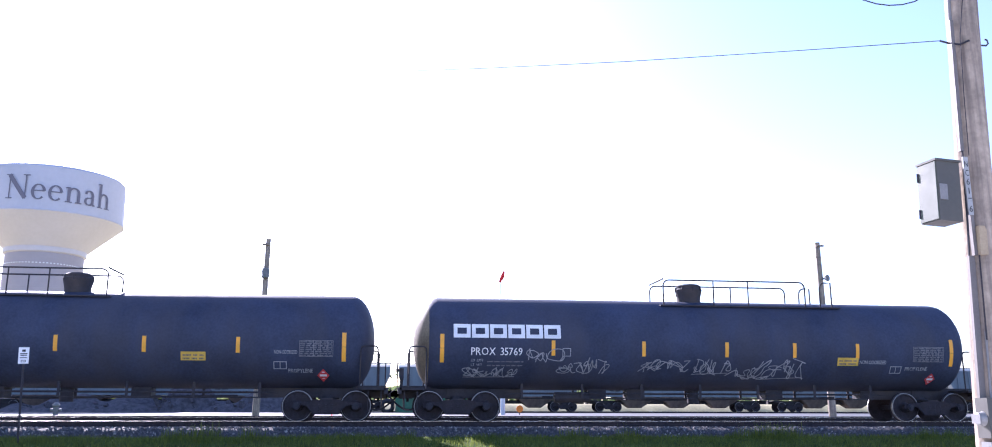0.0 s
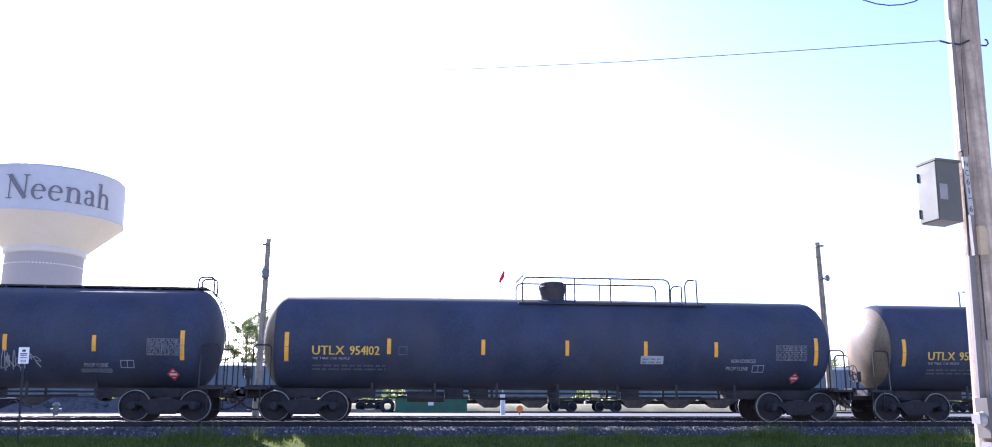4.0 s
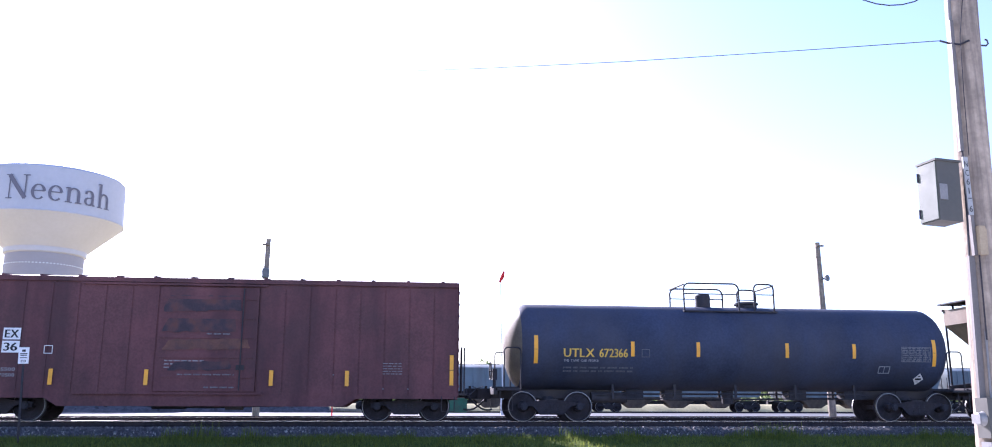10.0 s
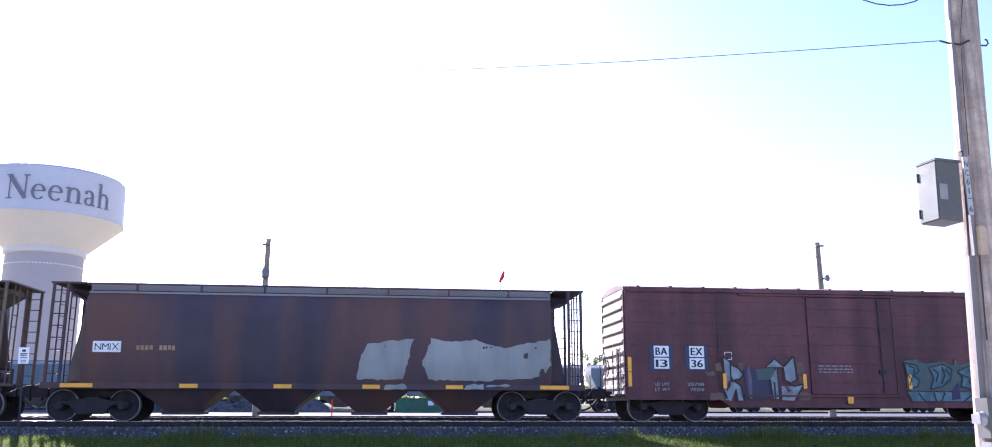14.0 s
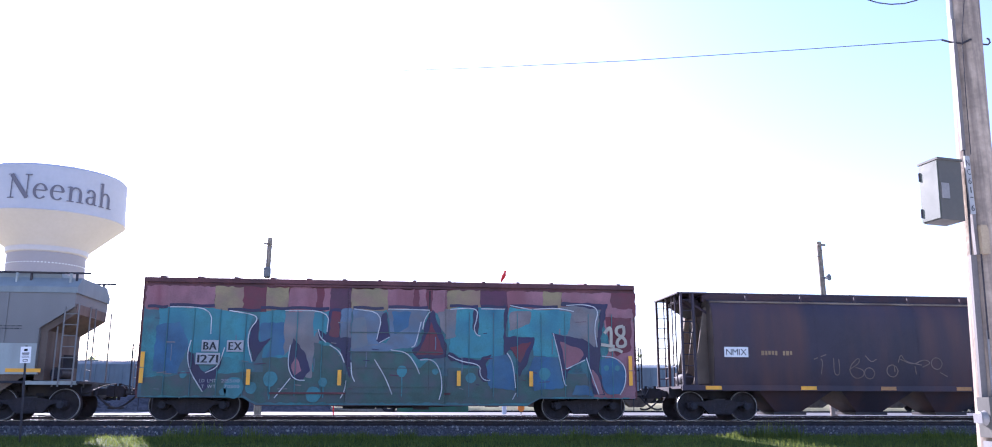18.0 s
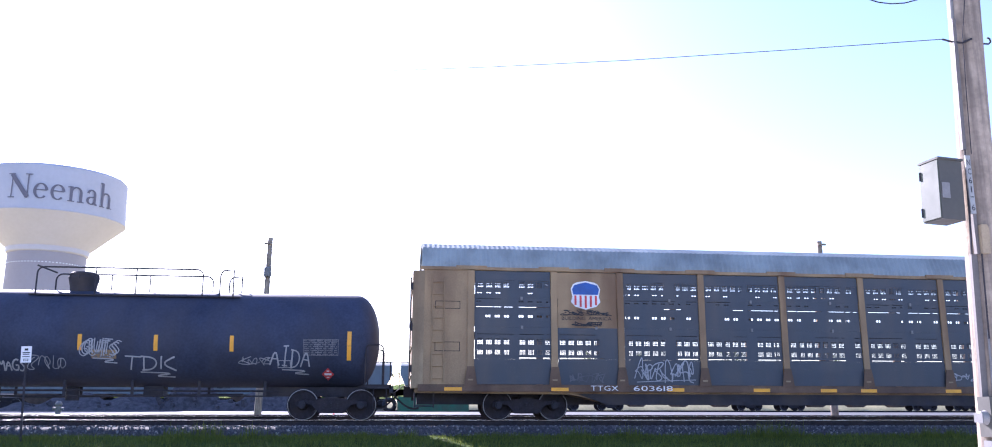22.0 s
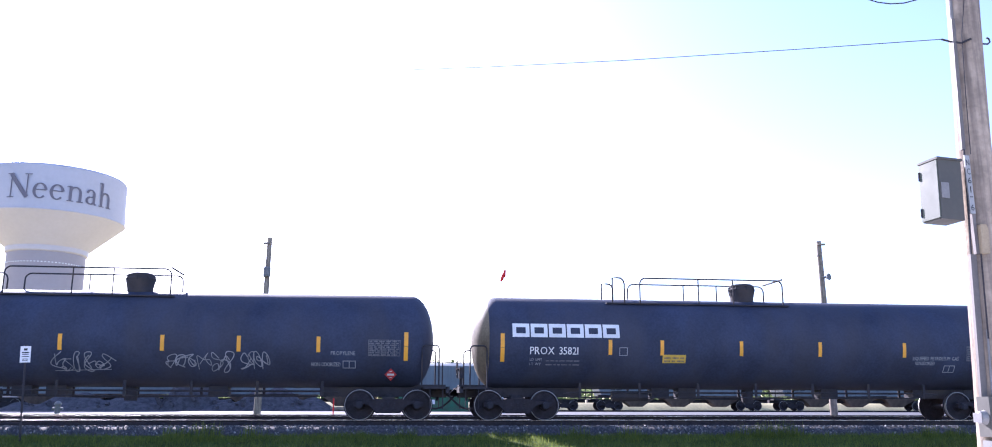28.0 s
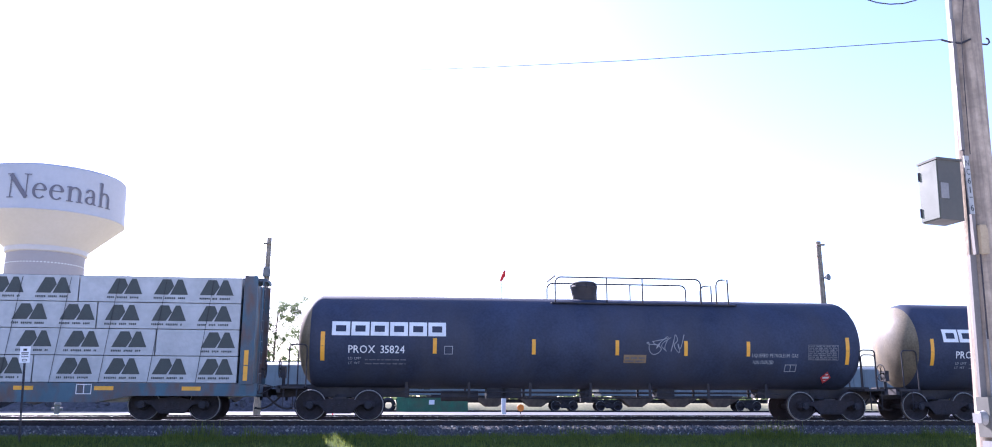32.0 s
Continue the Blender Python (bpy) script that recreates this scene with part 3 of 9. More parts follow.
# low bank of dry grass behind the standing train
bm = B()
rows = []
for y, z in ((67.5, -0.3), (69.0, 0.55), (71.0, 1.0), (75.0, 1.05), (80.0, -0.28)):
    rows.append([bm.verts.new((-8 + 2.0 * i, y, z + (0.12 * noise.noise(Vector((i * 0.7, y, 0))) if z > 0 else 0.0))) for i in range(45)])
for p, q in zip(rows, rows[1:]):
    for i in range(44):
        bm.faces.new((p[i], p[i + 1], q[i + 1], q[i]))
thing("bank", bm, FIELD, "low bank of dry yellow grass", "bank", kind="structure")

# loose ballast stones on the shoulder towards the camera
rnd = random.Random(5)
stone_vs = [(1, 0, 0), (-1, 0, 0), (0, 1, 0), (0, -1, 0), (0, 0, 1), (0, 0, -1)]
stone_fs = [(0, 2, 4), (2, 1, 4), (1, 3, 4), (3, 0, 4), (2, 0, 5), (1, 2, 5), (3, 1, 5), (0, 3, 5)]
vs, fs = [], []
for i in range(15000):
    x = rnd.uniform(-19, 30)
    u = rnd.random() ** 0.8
    y = -1.05 - 2.15 * u
    z = -0.185 if y > -1.75 else -0.19 - (-1.75 - y) * 0.35
    s = rnd.uniform(0.018, 0.05)
    m = Euler((rnd.uniform(0, 6), rnd.uniform(0, 6), rnd.uniform(0, 6))).to_matrix()
    b0 = len(vs)
    st = (s, s * rnd.uniform(0.6, 1), s * rnd.uniform(0.5, 0.9))
    for v in stone_vs:
        w = m @ Vector((v[0] * st[0], v[1] * st[1], v[2] * st[2]))
        vs.append((x + w.x, y + w.y, z + w.z + s * 0.3))
    fs += [tuple(b0 + k for k in f) for f in stone_fs]
me = bpy.data.meshes.new("ballast_stones")
me.from_pydata(vs, [], fs)
me.materials.append(STONE)
tagged(new("ballast_stones", me), "loose grey crushed stones on the track shoulder", "stones", kind="stuff")

# rough grass between the camera and the track
vs, fs = [], []


def blade(x, y, z, h, lean, turn, w):
    b0 = len(vs)
    cx, cy = math.cos(turn), math.sin(turn)
    for k, f in ((0, 1.0), (0.45, 0.8), (1.0, 0.05)):
        ox, oy = cx * lean * k * k * h, cy * lean * k * k * h
        for s in (-1, 1):
            vs.append((x + ox - cy * w * f * s, y + oy + cx * w * f * s, z + h * k * (1 - 0.25 * lean * k)))
    fs.extend([(b0, b0 + 1, b0 + 3, b0 + 2), (b0 + 2, b0 + 3, b0 + 5, b0 + 4)])


tufts = [(rnd.uniform(-19, 30), rnd.uniform(-4.7, -3.0), rnd.uniform(0.4, 0.8)) for _ in range(46)]
tufts += [(-5.2, -3.4, 1.5), (-3.9, -3.6, 1.3), (5.3, -3.5, 1.3), (6.9, -3.4, 1.2), (17.3, -3.5, 1.2), (-6.0, -3.5, 1.2), (10.6, -3.5, 1.3), (11.3, -3.6, 1.7), (11.9, -3.5, 1.4), (16.2, -3.7, 1.3), (0.4, -3.6, 1.1), (-11.5, -3.6, 1.3)]
for i in range(105000):
    x, y = rnd.uniform(-20, 31), -2.2 - 6.4 * rnd.random() ** 1.15
    n = noise.noise(Vector((x * 0.35, y * 0.6, 0)))
    edge = max(0.0, min(1.0, (-2.25 - y + 0.4 * n) / 0.8))
    if rnd.random() > edge:
        continue
    h = rnd.uniform(0.07, 0.19) * (1 + 0.5 * n) * (0.6 + 0.4 * edge)
    blade(x, y, ground_z(y) - 0.01, h, rnd.uniform(0.1, 0.8), rnd.uniform(0, 6.28), rnd.uniform(0.003, 0.006))
for tx, ty, ts in tufts:
    for i in range(int(110 * ts)):
        a, r = rnd.uniform(0, 6.28), 0.32 * ts * rnd.random() ** 0.6
        blade(tx + r * math.cos(a), ty + 0.6 * r * math.sin(a), ground_z(ty) - 0.01, rnd.uniform(0.15, 0.36) * ts, rnd.uniform(0.1, 0.5), rnd.uniform(0, 6.28), rnd.uniform(0.004, 0.008))
for tx, ty, ts in tufts[46:]:
    for i in range(int(7 * ts)):
        x, y, h, lean, turn = tx + rnd.uniform(-0.5, 0.5), ty + rnd.uniform(-0.2, 0.2), rnd.uniform(0.3, 0.46) * ts, rnd.uniform(0.05, 0.3), rnd.uniform(0, 6.28)
        blade(x, y, ground_z(y) - 0.01, h, lean, turn, 0.007)
me = bpy.data.meshes.new("grass")
me.from_pydata(vs, [], fs)
me.materials.append(GRASS)
tagged(new("grass", me), "rough green grass with taller tufts beside the track", "grass", kind="stuff")


# ---------------------------------------------------------------- running gear shared by all cars
def wheelset_mesh():
    bm = B()
    lathe = []
    for s in (-1, 1):
        prof = [(0.62, 0.0), (0.62, 0.16), (0.66, 0.18), (0.685, 0.38), (0.672, 0.41), (0.672, 0.485), (0.70, 0.485), (0.705, 0.458), (0.80, 0.452),
                (0.804, 0.434), (0.80, 0.402), (0.765, 0.385), (0.745, 0.17), (0.80, 0.15), (0.83, 0.12), (0.83, 0.0)]
        lathe.append([(s * y, r * 1.05) for y, r in prof])
    for prof in lathe:
        rings = []
        for y, r in prof:
            rings.append([bm.verts.new((r * math.sin(2 * math.pi * k / 32), y, r * math.cos(2 * math.pi * k / 32))) for k in range(32)] if r else [bm.verts.new((0, y, 0))])
        for a, b in zip(rings, rings[1:]):
            for k in range(32):
                f = list(dict.fromkeys([a[k % len(a)], a[(k + 1) % 32 % len(a)], b[(k + 1) % 32 % len(b)], b[k % len(b)]]))
                if len(f) > 2:
                    bm.faces.new(f)
    rod(bm, (0, -0.62, 0), (0, 0.62, 0), 0.085, 12)
    me = finish("wheelset", bm, RUSTY)
    me.materials.append(STEEL)
    for p in me.polygons:
        c = p.center
        r = math.hypot(c.x, c.z)
        if 0.462 < r < 0.482 and abs(c.y) > 0.7:
            p.material_index = 1
    return me


def sideframe_mesh():
    bm = B()
    out = [(-1.1, 0.42), (-1.1, 0.57), (-0.95, 0.6), (-0.6, 0.62), (-0.32, 0.68), (0.32, 0.68), (0.6, 0.62), (0.95, 0.6), (1.1, 0.57), (1.1, 0.42),
           (1.0, 0.42), (0.98, 0.51), (0.78, 0.51), (0.6, 0.47), (0.38, 0.22), (-0.38, 0.22), (-0.6, 0.47), (-0.78, 0.51), (-0.98, 0.51), (-1.0, 0.42)]
    prism(bm, out, -0.07, 0.07)
    return finish("sideframe", bm, RUSTY, 0.015)


def spring_mesh():
    pts = [(0.07 * math.cos(a * 0.9), 0.07 * math.sin(a * 0.9), 0.26 + 0.27 * a / 34) for a in range(35)]
    return finish("spring", pipe(B(), pts, 0.016, 5), IRON)


def bolster_mesh():
    bm = B()
    box(bm, -0.2, 0.2, -1.0, 1.0, 0.5, 0.72)
    lathe_z(bm, [(0.7, 0.34), (0.82, 0.34)], 20)
    for s in (-1, 1):
        box(bm, s * 0.36 - 0.05, s * 0.36 + 0.05, -0.72, 0.72, 0.36, 0.5)
        for y in (-0.72, 0.72):
            box(bm, s * 0.42 - 0.05, s * 0.42 + 0.04, y - 0.06, y + 0.06, 0.3, 0.62)
    return finish("bolster", bm, IRON, 0.012)


def cap_mesh():
    bm = B()
    rod(bm, (0, -1.14, 0), (0, -0.95, 0), 0.11, 14)
    rod(bm, (0, -1.17, 0), (0, -1.14, 0), 0.06, 10)
    return finish("bearing_cap", bm, IRON)


WHEELSETS = []
TRUCK_AXLE = 0.905


def trucks(car, half):
    """Two four-wheel trucks under a car, each with frames, springs, bearings and two wheelsets."""
    for x in (-half, half):
        tr = part("truck", once("bolster", bolster_mesh), None, car, at=pose(x, 0, 0))
        for y in (-1.0, 1.0):
            part("sideframe", once("sideframe", sideframe_mesh), None, tr, at=pose(0, y, 0))
            for sx in (-0.2, 0.0, 0.2):
                part("spring", once("spring", spring_mesh), None, tr, at=pose(sx, y, 0))
        for a in (-TRUCK_AXLE, TRUCK_AXLE):
            w = part("wheelset", once("wheelset", wheelset_mesh), None, tr, "steel wheels with bright worn treads", at=pose(a, 0, 0.48))
            WHEELSETS.append((w, a))
            part("bearing_cap", once("cap", cap_mesh), None, tr, at=pose(a, 0, 0.48))
            part("bearing_cap", once("cap", cap_mesh), None, tr, at=pose(a, 0, 0.48, 0, 0, 180))


def coupler_mesh():
    bm = B()
    box(bm, -0.1, 0.62, -0.1, 0.1, 0.78, 0.98)
    prism(bm, [(0.55, 0.72), (0.98, 0.72), (1.05, 0.8), (1.05, 0.98), (0.98, 1.06), (0.55, 1.06)], -0.17, 0.05)
    prism(bm, [(0.8, 0.74), (1.03, 0.74), (1.03, 1.04), (0.8, 1.04)], 0.05, 0.2)
    rod(bm, (0.85, -0.03, 0.62), (0.85, -0.03, 1.14), 0.045, 8)
    return finish("coupler", bm, RUSTY, 0.02)


def hose_mesh():
    bm = B()
    pts = [(0.25 + 0.8 * k / 9, -0.32 + 0.25 * k / 9, 0.78 - 0.42 * math.sin(math.pi * 0.62 * k / 9)) for k in range(10)]
    pipe(bm, pts, 0.032, 8)
    rod(bm, (0.25, -0.32, 0.75), (0.25, -0.32, 0.9), 0.05, 8)
    return finish("air_hose", bm, IRON)


def lever_mesh():
    bm = B()
    pipe(bm, [(0.1, -1.25, 1.02), (0.12, -1.25, 0.82), (0.2, -1.1, 0.82), (0.5, -0.5, 1.05), (0.75, -0.1, 1.12)], 0.016, 6)
    return finish("uncoupling_lever", bm, IRON)


def draft_gear(car, end):
    """Couplers, hoses and uncoupling levers at both ends; end is where the car's frame stops."""
    for s in (1, -1):
        at = pose(s * end, 0, 0, 0, 0, 0 if s > 0 else 180)
        part("coupler", once("coupler", coupler_mesh), None, car, at=at)
        part("air_hose", once("hose", hose_mesh), None, car, at=at)
        part("uncoupling_lever", once("lever", lever_mesh), None, car, at=at)


def brake_wheel(car, x, y, z, turn=0):
    def make():
        bm = B()
        pts = [(0, 0.28 * math.cos(2 * math.pi * k / 20), 0.28 * math.sin(2 * math.pi * k / 20)) for k in range(21)]
        pipe(bm, pts, 0.018, 6)
        for k in range(5):
            a = 2 * math.pi * k / 5
            rod(bm, (0.03, 0, 0), (0, 0.28 * math.cos(a), 0.28 * math.sin(a)), 0.013, 6)
        rod(bm, (-0.16, 0, 0), (0.05, 0, 0), 0.04, 8)
        return finish("brake_wheel", bm, IRON)
    part("brake_wheel", once("brake_wheel", make), None, car, at=pose(x, y, z, 0, 0, turn))


CARS = []


# ---------------------------------------------------------------- tank cars
def tank_mesh(R, half, zc):
    prof = []
    depth = R * 0.5
    for k in range(9):
        a = math.pi / 2 * k / 8
        prof.append((-half + depth * (1 - math.sin(a)), R * math.cos(a) if k < 8 else 0.0))
    prof = prof[::-1]
    body = [(-half * 0.5, R), (0.0, R), (half * 0.5, R)]
    right = [(-x, r) for x, r in prof[::-1]]
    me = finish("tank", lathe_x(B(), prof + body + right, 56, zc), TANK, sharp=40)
    me.materials.append(TANK_END)
    # left dome in a lighter tan: the sun on it is put into its colour
    for p in me.polygons:
        if p.center.x < -half + depth * 0.62:
            p.material_index = 1
    return me


def brand_blocks(x0, x1, z, h, surf, parent):
    """The lettered brand is drawn as six plain hollow blocks in its white paint."""
    w = (x1 - x0) / 6
    for i in range(6):
        a, b = x0 + w * i, x0 + w * (i + 1) - 0.045
        outline("brand_block", a, b, z, z + h, surf, WHITE_INK, parent, w=0.12, label="white painted block")


def small_platform(car, R, zc):
    """The short car's low fittings: a drum, a flat manway and two open hoop rails."""
    top = zc + R
    part("valve_drum", lathe_z(B(), [(top - 0.1, 0.26), (top + 0.4, 0.26), (top + 0.44, 0.22)], 20, -0.72, 0), IRON, car, "black upright drum")
    part("manway", lathe_z(B(), [(top - 0.1, 0.36), (top + 0.08, 0.36), (top + 0.1, 0.42), (top + 0.16, 0.42), (top + 0.2, 0.3)], 20, 0.86, 0), IRON, car, "low bolted manway")
    for y in (-0.75, 0.75):
        part("running_board", box(B(), -1.7, 1.6, y - 0.14, y + 0.14, top - 0.24, top - 0.2), IRON, car)
        for a, b, r in ((-1.65, 0.3, 0.2), (0.85, 1.55, 0.16)):
            part("safety_rail", pipe(B(), arch(a, b, y, top - 0.2, top + 0.74, r), 0.03), IRON, car)
            part("safety_rail", pipe(B(), [(a, y, top + 0.38), (b, y, top + 0.38)], 0.022), IRON, car)
    for x in (-1.65, 1.55):
        part("cross_rail", rod(B(), (x, -0.75, top + 0.7), (x, 0.75, top + 0.7), 0.03, 6), IRON, car)


def fittings_platform(car, R, zc, flip, low=False):
    """Bonnet, running board and safety rails on top of the tank."""
    top = zc + R
    f = -1 if flip else 1

    def fx(x):
        return x * f
    bm = B()
    lathe_z(bm, [(top - 0.12, 0.40), (top + 0.12, 0.40), (top + 0.2, 0.42), (top + 0.42, 0.47), (top + 0.47, 0.43), (top + 0.55, 0.43), (top + 0.6, 0.36)], 24)
    part("bonnet", bm, IRON, car, "black round fittings bonnet")
    bolt = once(("bolt", top), lambda: finish("bonnet_bolt", rod(B(), (0.455, 0, top + 0.36), (0.455, 0, top + 0.5), 0.025, 6), IRON))
    for k in range(8):
        part("bonnet_bolt", bolt, None, car, at=pose(0, 0, 0, 0, 0, 45 * k))
    x_end = 1.4 if low else 3.9
    for y in (-0.78, 0.78):
        bm = B()
        box(bm, min(fx(-1.3), fx(x_end + (0 if low else 1.2))), max(fx(-1.3), fx(x_end + (0 if low else 1.2))), y - 0.14, y + 0.14, top - 0.24, top - 0.2)
        part("running_board", bm, IRON, car)
        bm = B()
        hi = top + (0.62 if low else 0.66)
        part("safety_rail", pipe(B(), arch(fx(-1.15), fx(x_end), y, top - 0.22, hi, 0.1 if low else 0.2), 0.026), IRON, car, "thin black pipe rail")
        if low:
            part("safety_rail", pipe(B(), [(fx(-1.15), y, top + 0.36), (fx(x_end), y, top + 0.36)], 0.018), IRON, car)
        for x in (0.62, 1.85) if not low else (-0.55, 0.1, 0.8):
            part("rail_post", rod(B(), (fx(x), y, top - 0.22), (fx(x), y, hi), 0.024, 6), IRON, car)
        if not low:
            part("ladder_hoop", pipe(B(), [(fx(4.44), y, top - 0.22), (fx(4.44), y, hi - 0.2), (fx(4.48), y, hi - 0.08), (fx(4.56), y, hi - 0.01), (fx(4.66), y, hi), (fx(4.85), y, hi), (fx(4.86), y, top - 0.22)], 0.027), IRON, car)
    bm = B()
    for x in ((-1.15, x_end) if low else (-1.15,)):
        rod(bm, (fx(x), -0.78, top + (0.62 if low else 0.7)), (fx(x), 0.78, top + (0.62 if low else 0.7)), 0.03, 6)
    part("cross_rail", bm, IRON, car)


def tank_underframe(car, half, R, zc, span, seed):
    rnd = random.Random(seed)
    end = half + 0.42
    zb = zc - R
    for s in (-1, 1):
        bm = B()
        box(bm, min(s * (span - 2.2), s * end), max(s * (span - 2.2), s * end), -0.28, 0.28, 0.74, zb + 0.12)
        part("stub_sill", bm, IRON, car, bevel=0.015)
        bm = B()
        sec = [(-0.31, 0.8), (0.31, 0.8), (0.31, zb + 0.08), (-0.31, zb + 0.08)]
        extrude_x(bm, sec, s * span - 0.32, s * span + 0.32)
        part("saddle", bm, IRON, car, bevel=0.02)
        bm = B()
        box(bm, min(s * (half - 0.35), s * end), max(s * (half - 0.35), s * end), -1.35, 1.35, 0.98, 1.05)
        box(bm, s * end - 0.06, s * end + 0.06, -1.35, 1.35, 0.86, 1.05)
        part("end_platform", bm, IRON, car, bevel=0.01)
        for y in (-1.3, 1.3):
            bm = B()
            pipe(bm, arch(s * (half - 0.4), s * (half + 0.14), y, 1.02, 2.34, 0.12), 0.025)
            part("end_handrail", bm, IRON, car)
            bm = B()
            pipe(bm, [(s * (end - 0.55), y, 0.98), (s * (end - 0.55), y, 0.36), (s * (end - 0.15), y, 0.36), (s * (end - 0.15), y, 0.98)], 0.018)
            part("step", bm, IRON, car)
    part("brake_stand", rod(B(), (-end + 0.05, -0.56, 1.05), (-end + 0.05, -0.56, 1.4), 0.05), IRON, car)
    part("brake_box", box(B(), -end - 0.02, -end + 0.12, -0.72, -0.4, 1.32, 1.68), IRON, car, bevel=0.01)
    part("grab_post", rod(B(), (end - 0.05, 0.9, 1.05), (end - 0.05, 0.9, 1.9), 0.02), IRON, car)
    brake_wheel(car, -end - 0.08, -0.56, 1.62, 180)
    for y in (-0.75, 0.75):
        bm = B()
        zr = 0.905
        x0, x1 = -span + 2.1, span - 2.1
        pipe(bm, [(x0 - 0.55, y * 0.9, zr - 0.05), (x0, y, zr), (x1, y, zr), (x1 + 0.55, y * 0.9, zr - 0.05)], 0.022)
        pipe(bm, [(x0, y, zr - 0.16), (x1, y, zr - 0.16)], 0.016)
        k = int((x1 - x0) / 2.0)
        for i in range(k + 1):
            x = x0 + (x1 - x0) * i / k
            box(bm, x - 0.04, x + 0.04, y - 0.02, y + 0.02, zr - 0.18, zc - math.sqrt(R * R - 0.56))
        part("side_rail", bm, IRON, car, "long pipe handrail under the tank")
    for x in (-3.2, -2.3, 2.6):
        x += rnd.uniform(-0.3, 0.3)
        part("valve_box", box(B(), x - 0.3, x + 0.3, -0.35, 0.2, zb - 0.3, zb + 0.06), IRON, car, bevel=0.02)
    part("brake_reservoir", rod(B(), (-4.9, -0.5, 0.78), (-3.7, -0.5, 0.78), 0.17, 14), IRON, car)
    bm = B()
    rod(bm, (0, 0, zb + 0.1), (0, 0, zb - 0.42), 0.2, 14)
    part("bottom_outlet", bm, IRON, car)
    bm = B()
    pipe(bm, [(-5.2, 0.2, 0.8), (-1, 0.25, 0.7), (5.2, 0.2, 0.8)], 0.03)
    part("brake_pipe", bm, IRON, car)
    draft_gear(car, end - 0.15)


def tank_car(C, mark, strips, mark_x, table, brand=None, panel=None, tags=(), flip=False, R=1.52, half=9.55, zc=2.53, span=8.12, top=False,
             ink=YELLOW_INK, paint=None, seed=1, cargo=None, panel_mat=None, blank=None, what="black pressurised tank car rolling on the track", tag_mat=None):
    car = holder("tank_car", what, "tank car", "cars of the freight train")
    CARS.append((car, C))
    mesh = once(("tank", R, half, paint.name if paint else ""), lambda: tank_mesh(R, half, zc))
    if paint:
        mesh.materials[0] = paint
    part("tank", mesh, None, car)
    surf = round_side(R + 0.006, zc)
    trucks(car, span)
    tank_underframe(car, half, R, zc, span, seed)
    if top:
        fittings_platform(car, R, zc, flip, True)
        for s in (-1, 1):
            bm = B()
            box(bm, min(s * 1.5, s * (half - 0.6)), max(s * 1.5, s * (half - 0.6)), -0.3, 0.3, zc + R + 0.03, zc + R + 0.08)
            for i in range(7):
                x = s * (1.7 + i * (half - 2.6) / 6)
                box(bm, x - 0.04, x + 0.04, -0.32, 0.32, zc + R - 0.05, zc + R + 0.05)
            part("running_board", bm, IRON, car, "steel walkway along the tank top")
            for y in (-0.26, 0.26):
                part("ladder_hoop", pipe(B(), arch(s * (half - 0.85), s * (half - 0.35), y, zc + R - 0.1, zc + R + 0.42, 0.14), 0.03), IRON, car)
            bm = B()
            for y in (-0.26, 0.26):
                pts = []
                for k in range(9):
                    a = math.pi / 2 * k / 8
                    pts.append((s * (half - R * 0.5 + (R * 0.5 + 0.12) * math.sin(a)), y, zc + (R + 0.1) * math.cos(a)))
                pts += [(s * (half + 0.14), y, zc - 0.7), (s * (half + 0.14), y, 1.05)]
                pipe(bm, pts, 0.02)
            for k in range(9):
                z = 1.3 + 0.31 * k
                d = max(0.0, min(1.0, (z - zc) / (R + 0.1)))
                x = half - R * 0.5 + (R * 0.5 + 0.12) * math.sqrt(1 - d * d)
                rod(bm, (s * x, -0.26, z), (s * x, 0.26, z), 0.014, 6)
            # left ladder takes paler steel so that its colour shows it sunlit
            part("end_ladder", bm, GALV if s < 0 else IRON, car, "ladder up the tank's end")
    elif half < 9:
        small_platform(car, R, zc)
    else:
        fittings_platform(car, R, zc, flip)
    # decals on the side that faces the camera
    for x in (-half + 0.88, half - 0.92):
        for k in range(2):
            z0 = 1.84 + 0.45 * k
            patch("reflective_strip", x - 0.065, x + 0.065, z0, z0 + 0.44, surf, YELLOW, car, "tall yellow reflective strip")
    for x in strips:
        patch("reflective_strip", x - 0.06, x + 0.06, 2.08, 2.56, surf, YELLOW, car, "yellow reflective strip")
    letters, number = mark.split(" ")
    m0, m1 = mark_x
    zm = 2.05
    if brand:
        brand_blocks(brand[0], brand[1], 2.62, 0.44, surf, car)
        words("reporting_mark", mark, m0, m1, 2.08, 0.235, surf, WHITE_INK, car, "white stencilled reporting mark", bold=0.002)
        words("weight_stencil", "LT WT", m0, m0 + 0.36, 1.74, 0.075, surf, GREY_INK, car)
        words("weight_stencil", "LD LMT", m0, m0 + 0.4, 1.88, 0.075, surf, GREY_INK, car)
        bars("weight_figures", m0 + 0.52, m1 + 0.05, 1.74, 1.98, 2, surf, FAINT_INK, car, seed, fill=0.3)
    else:
        mid = m0 + (m1 - m0) * 0.5
        words("reporting_mark", letters, m0, mid - 0.05, zm, 0.27, surf, ink, car, "yellow stencilled reporting mark", bold=0.008)
        words("car_number", number, mid + 0.12, m1, zm, 0.27, surf, ink, car, "yellow stencilled number", bold=0.008)
        words("slogan", "THE TANK CAR PEOPLE", m0, m0 + 1.15, 1.9, 0.075, surf, GREY_INK, car, "small stencilled line")
        bars("weight_stencil", m0, m1 + 0.2, 1.58, 1.8, 2, surf, DIM_INK, car, seed + 3, fill=0.5)
    nx = strips[0] + 0.3
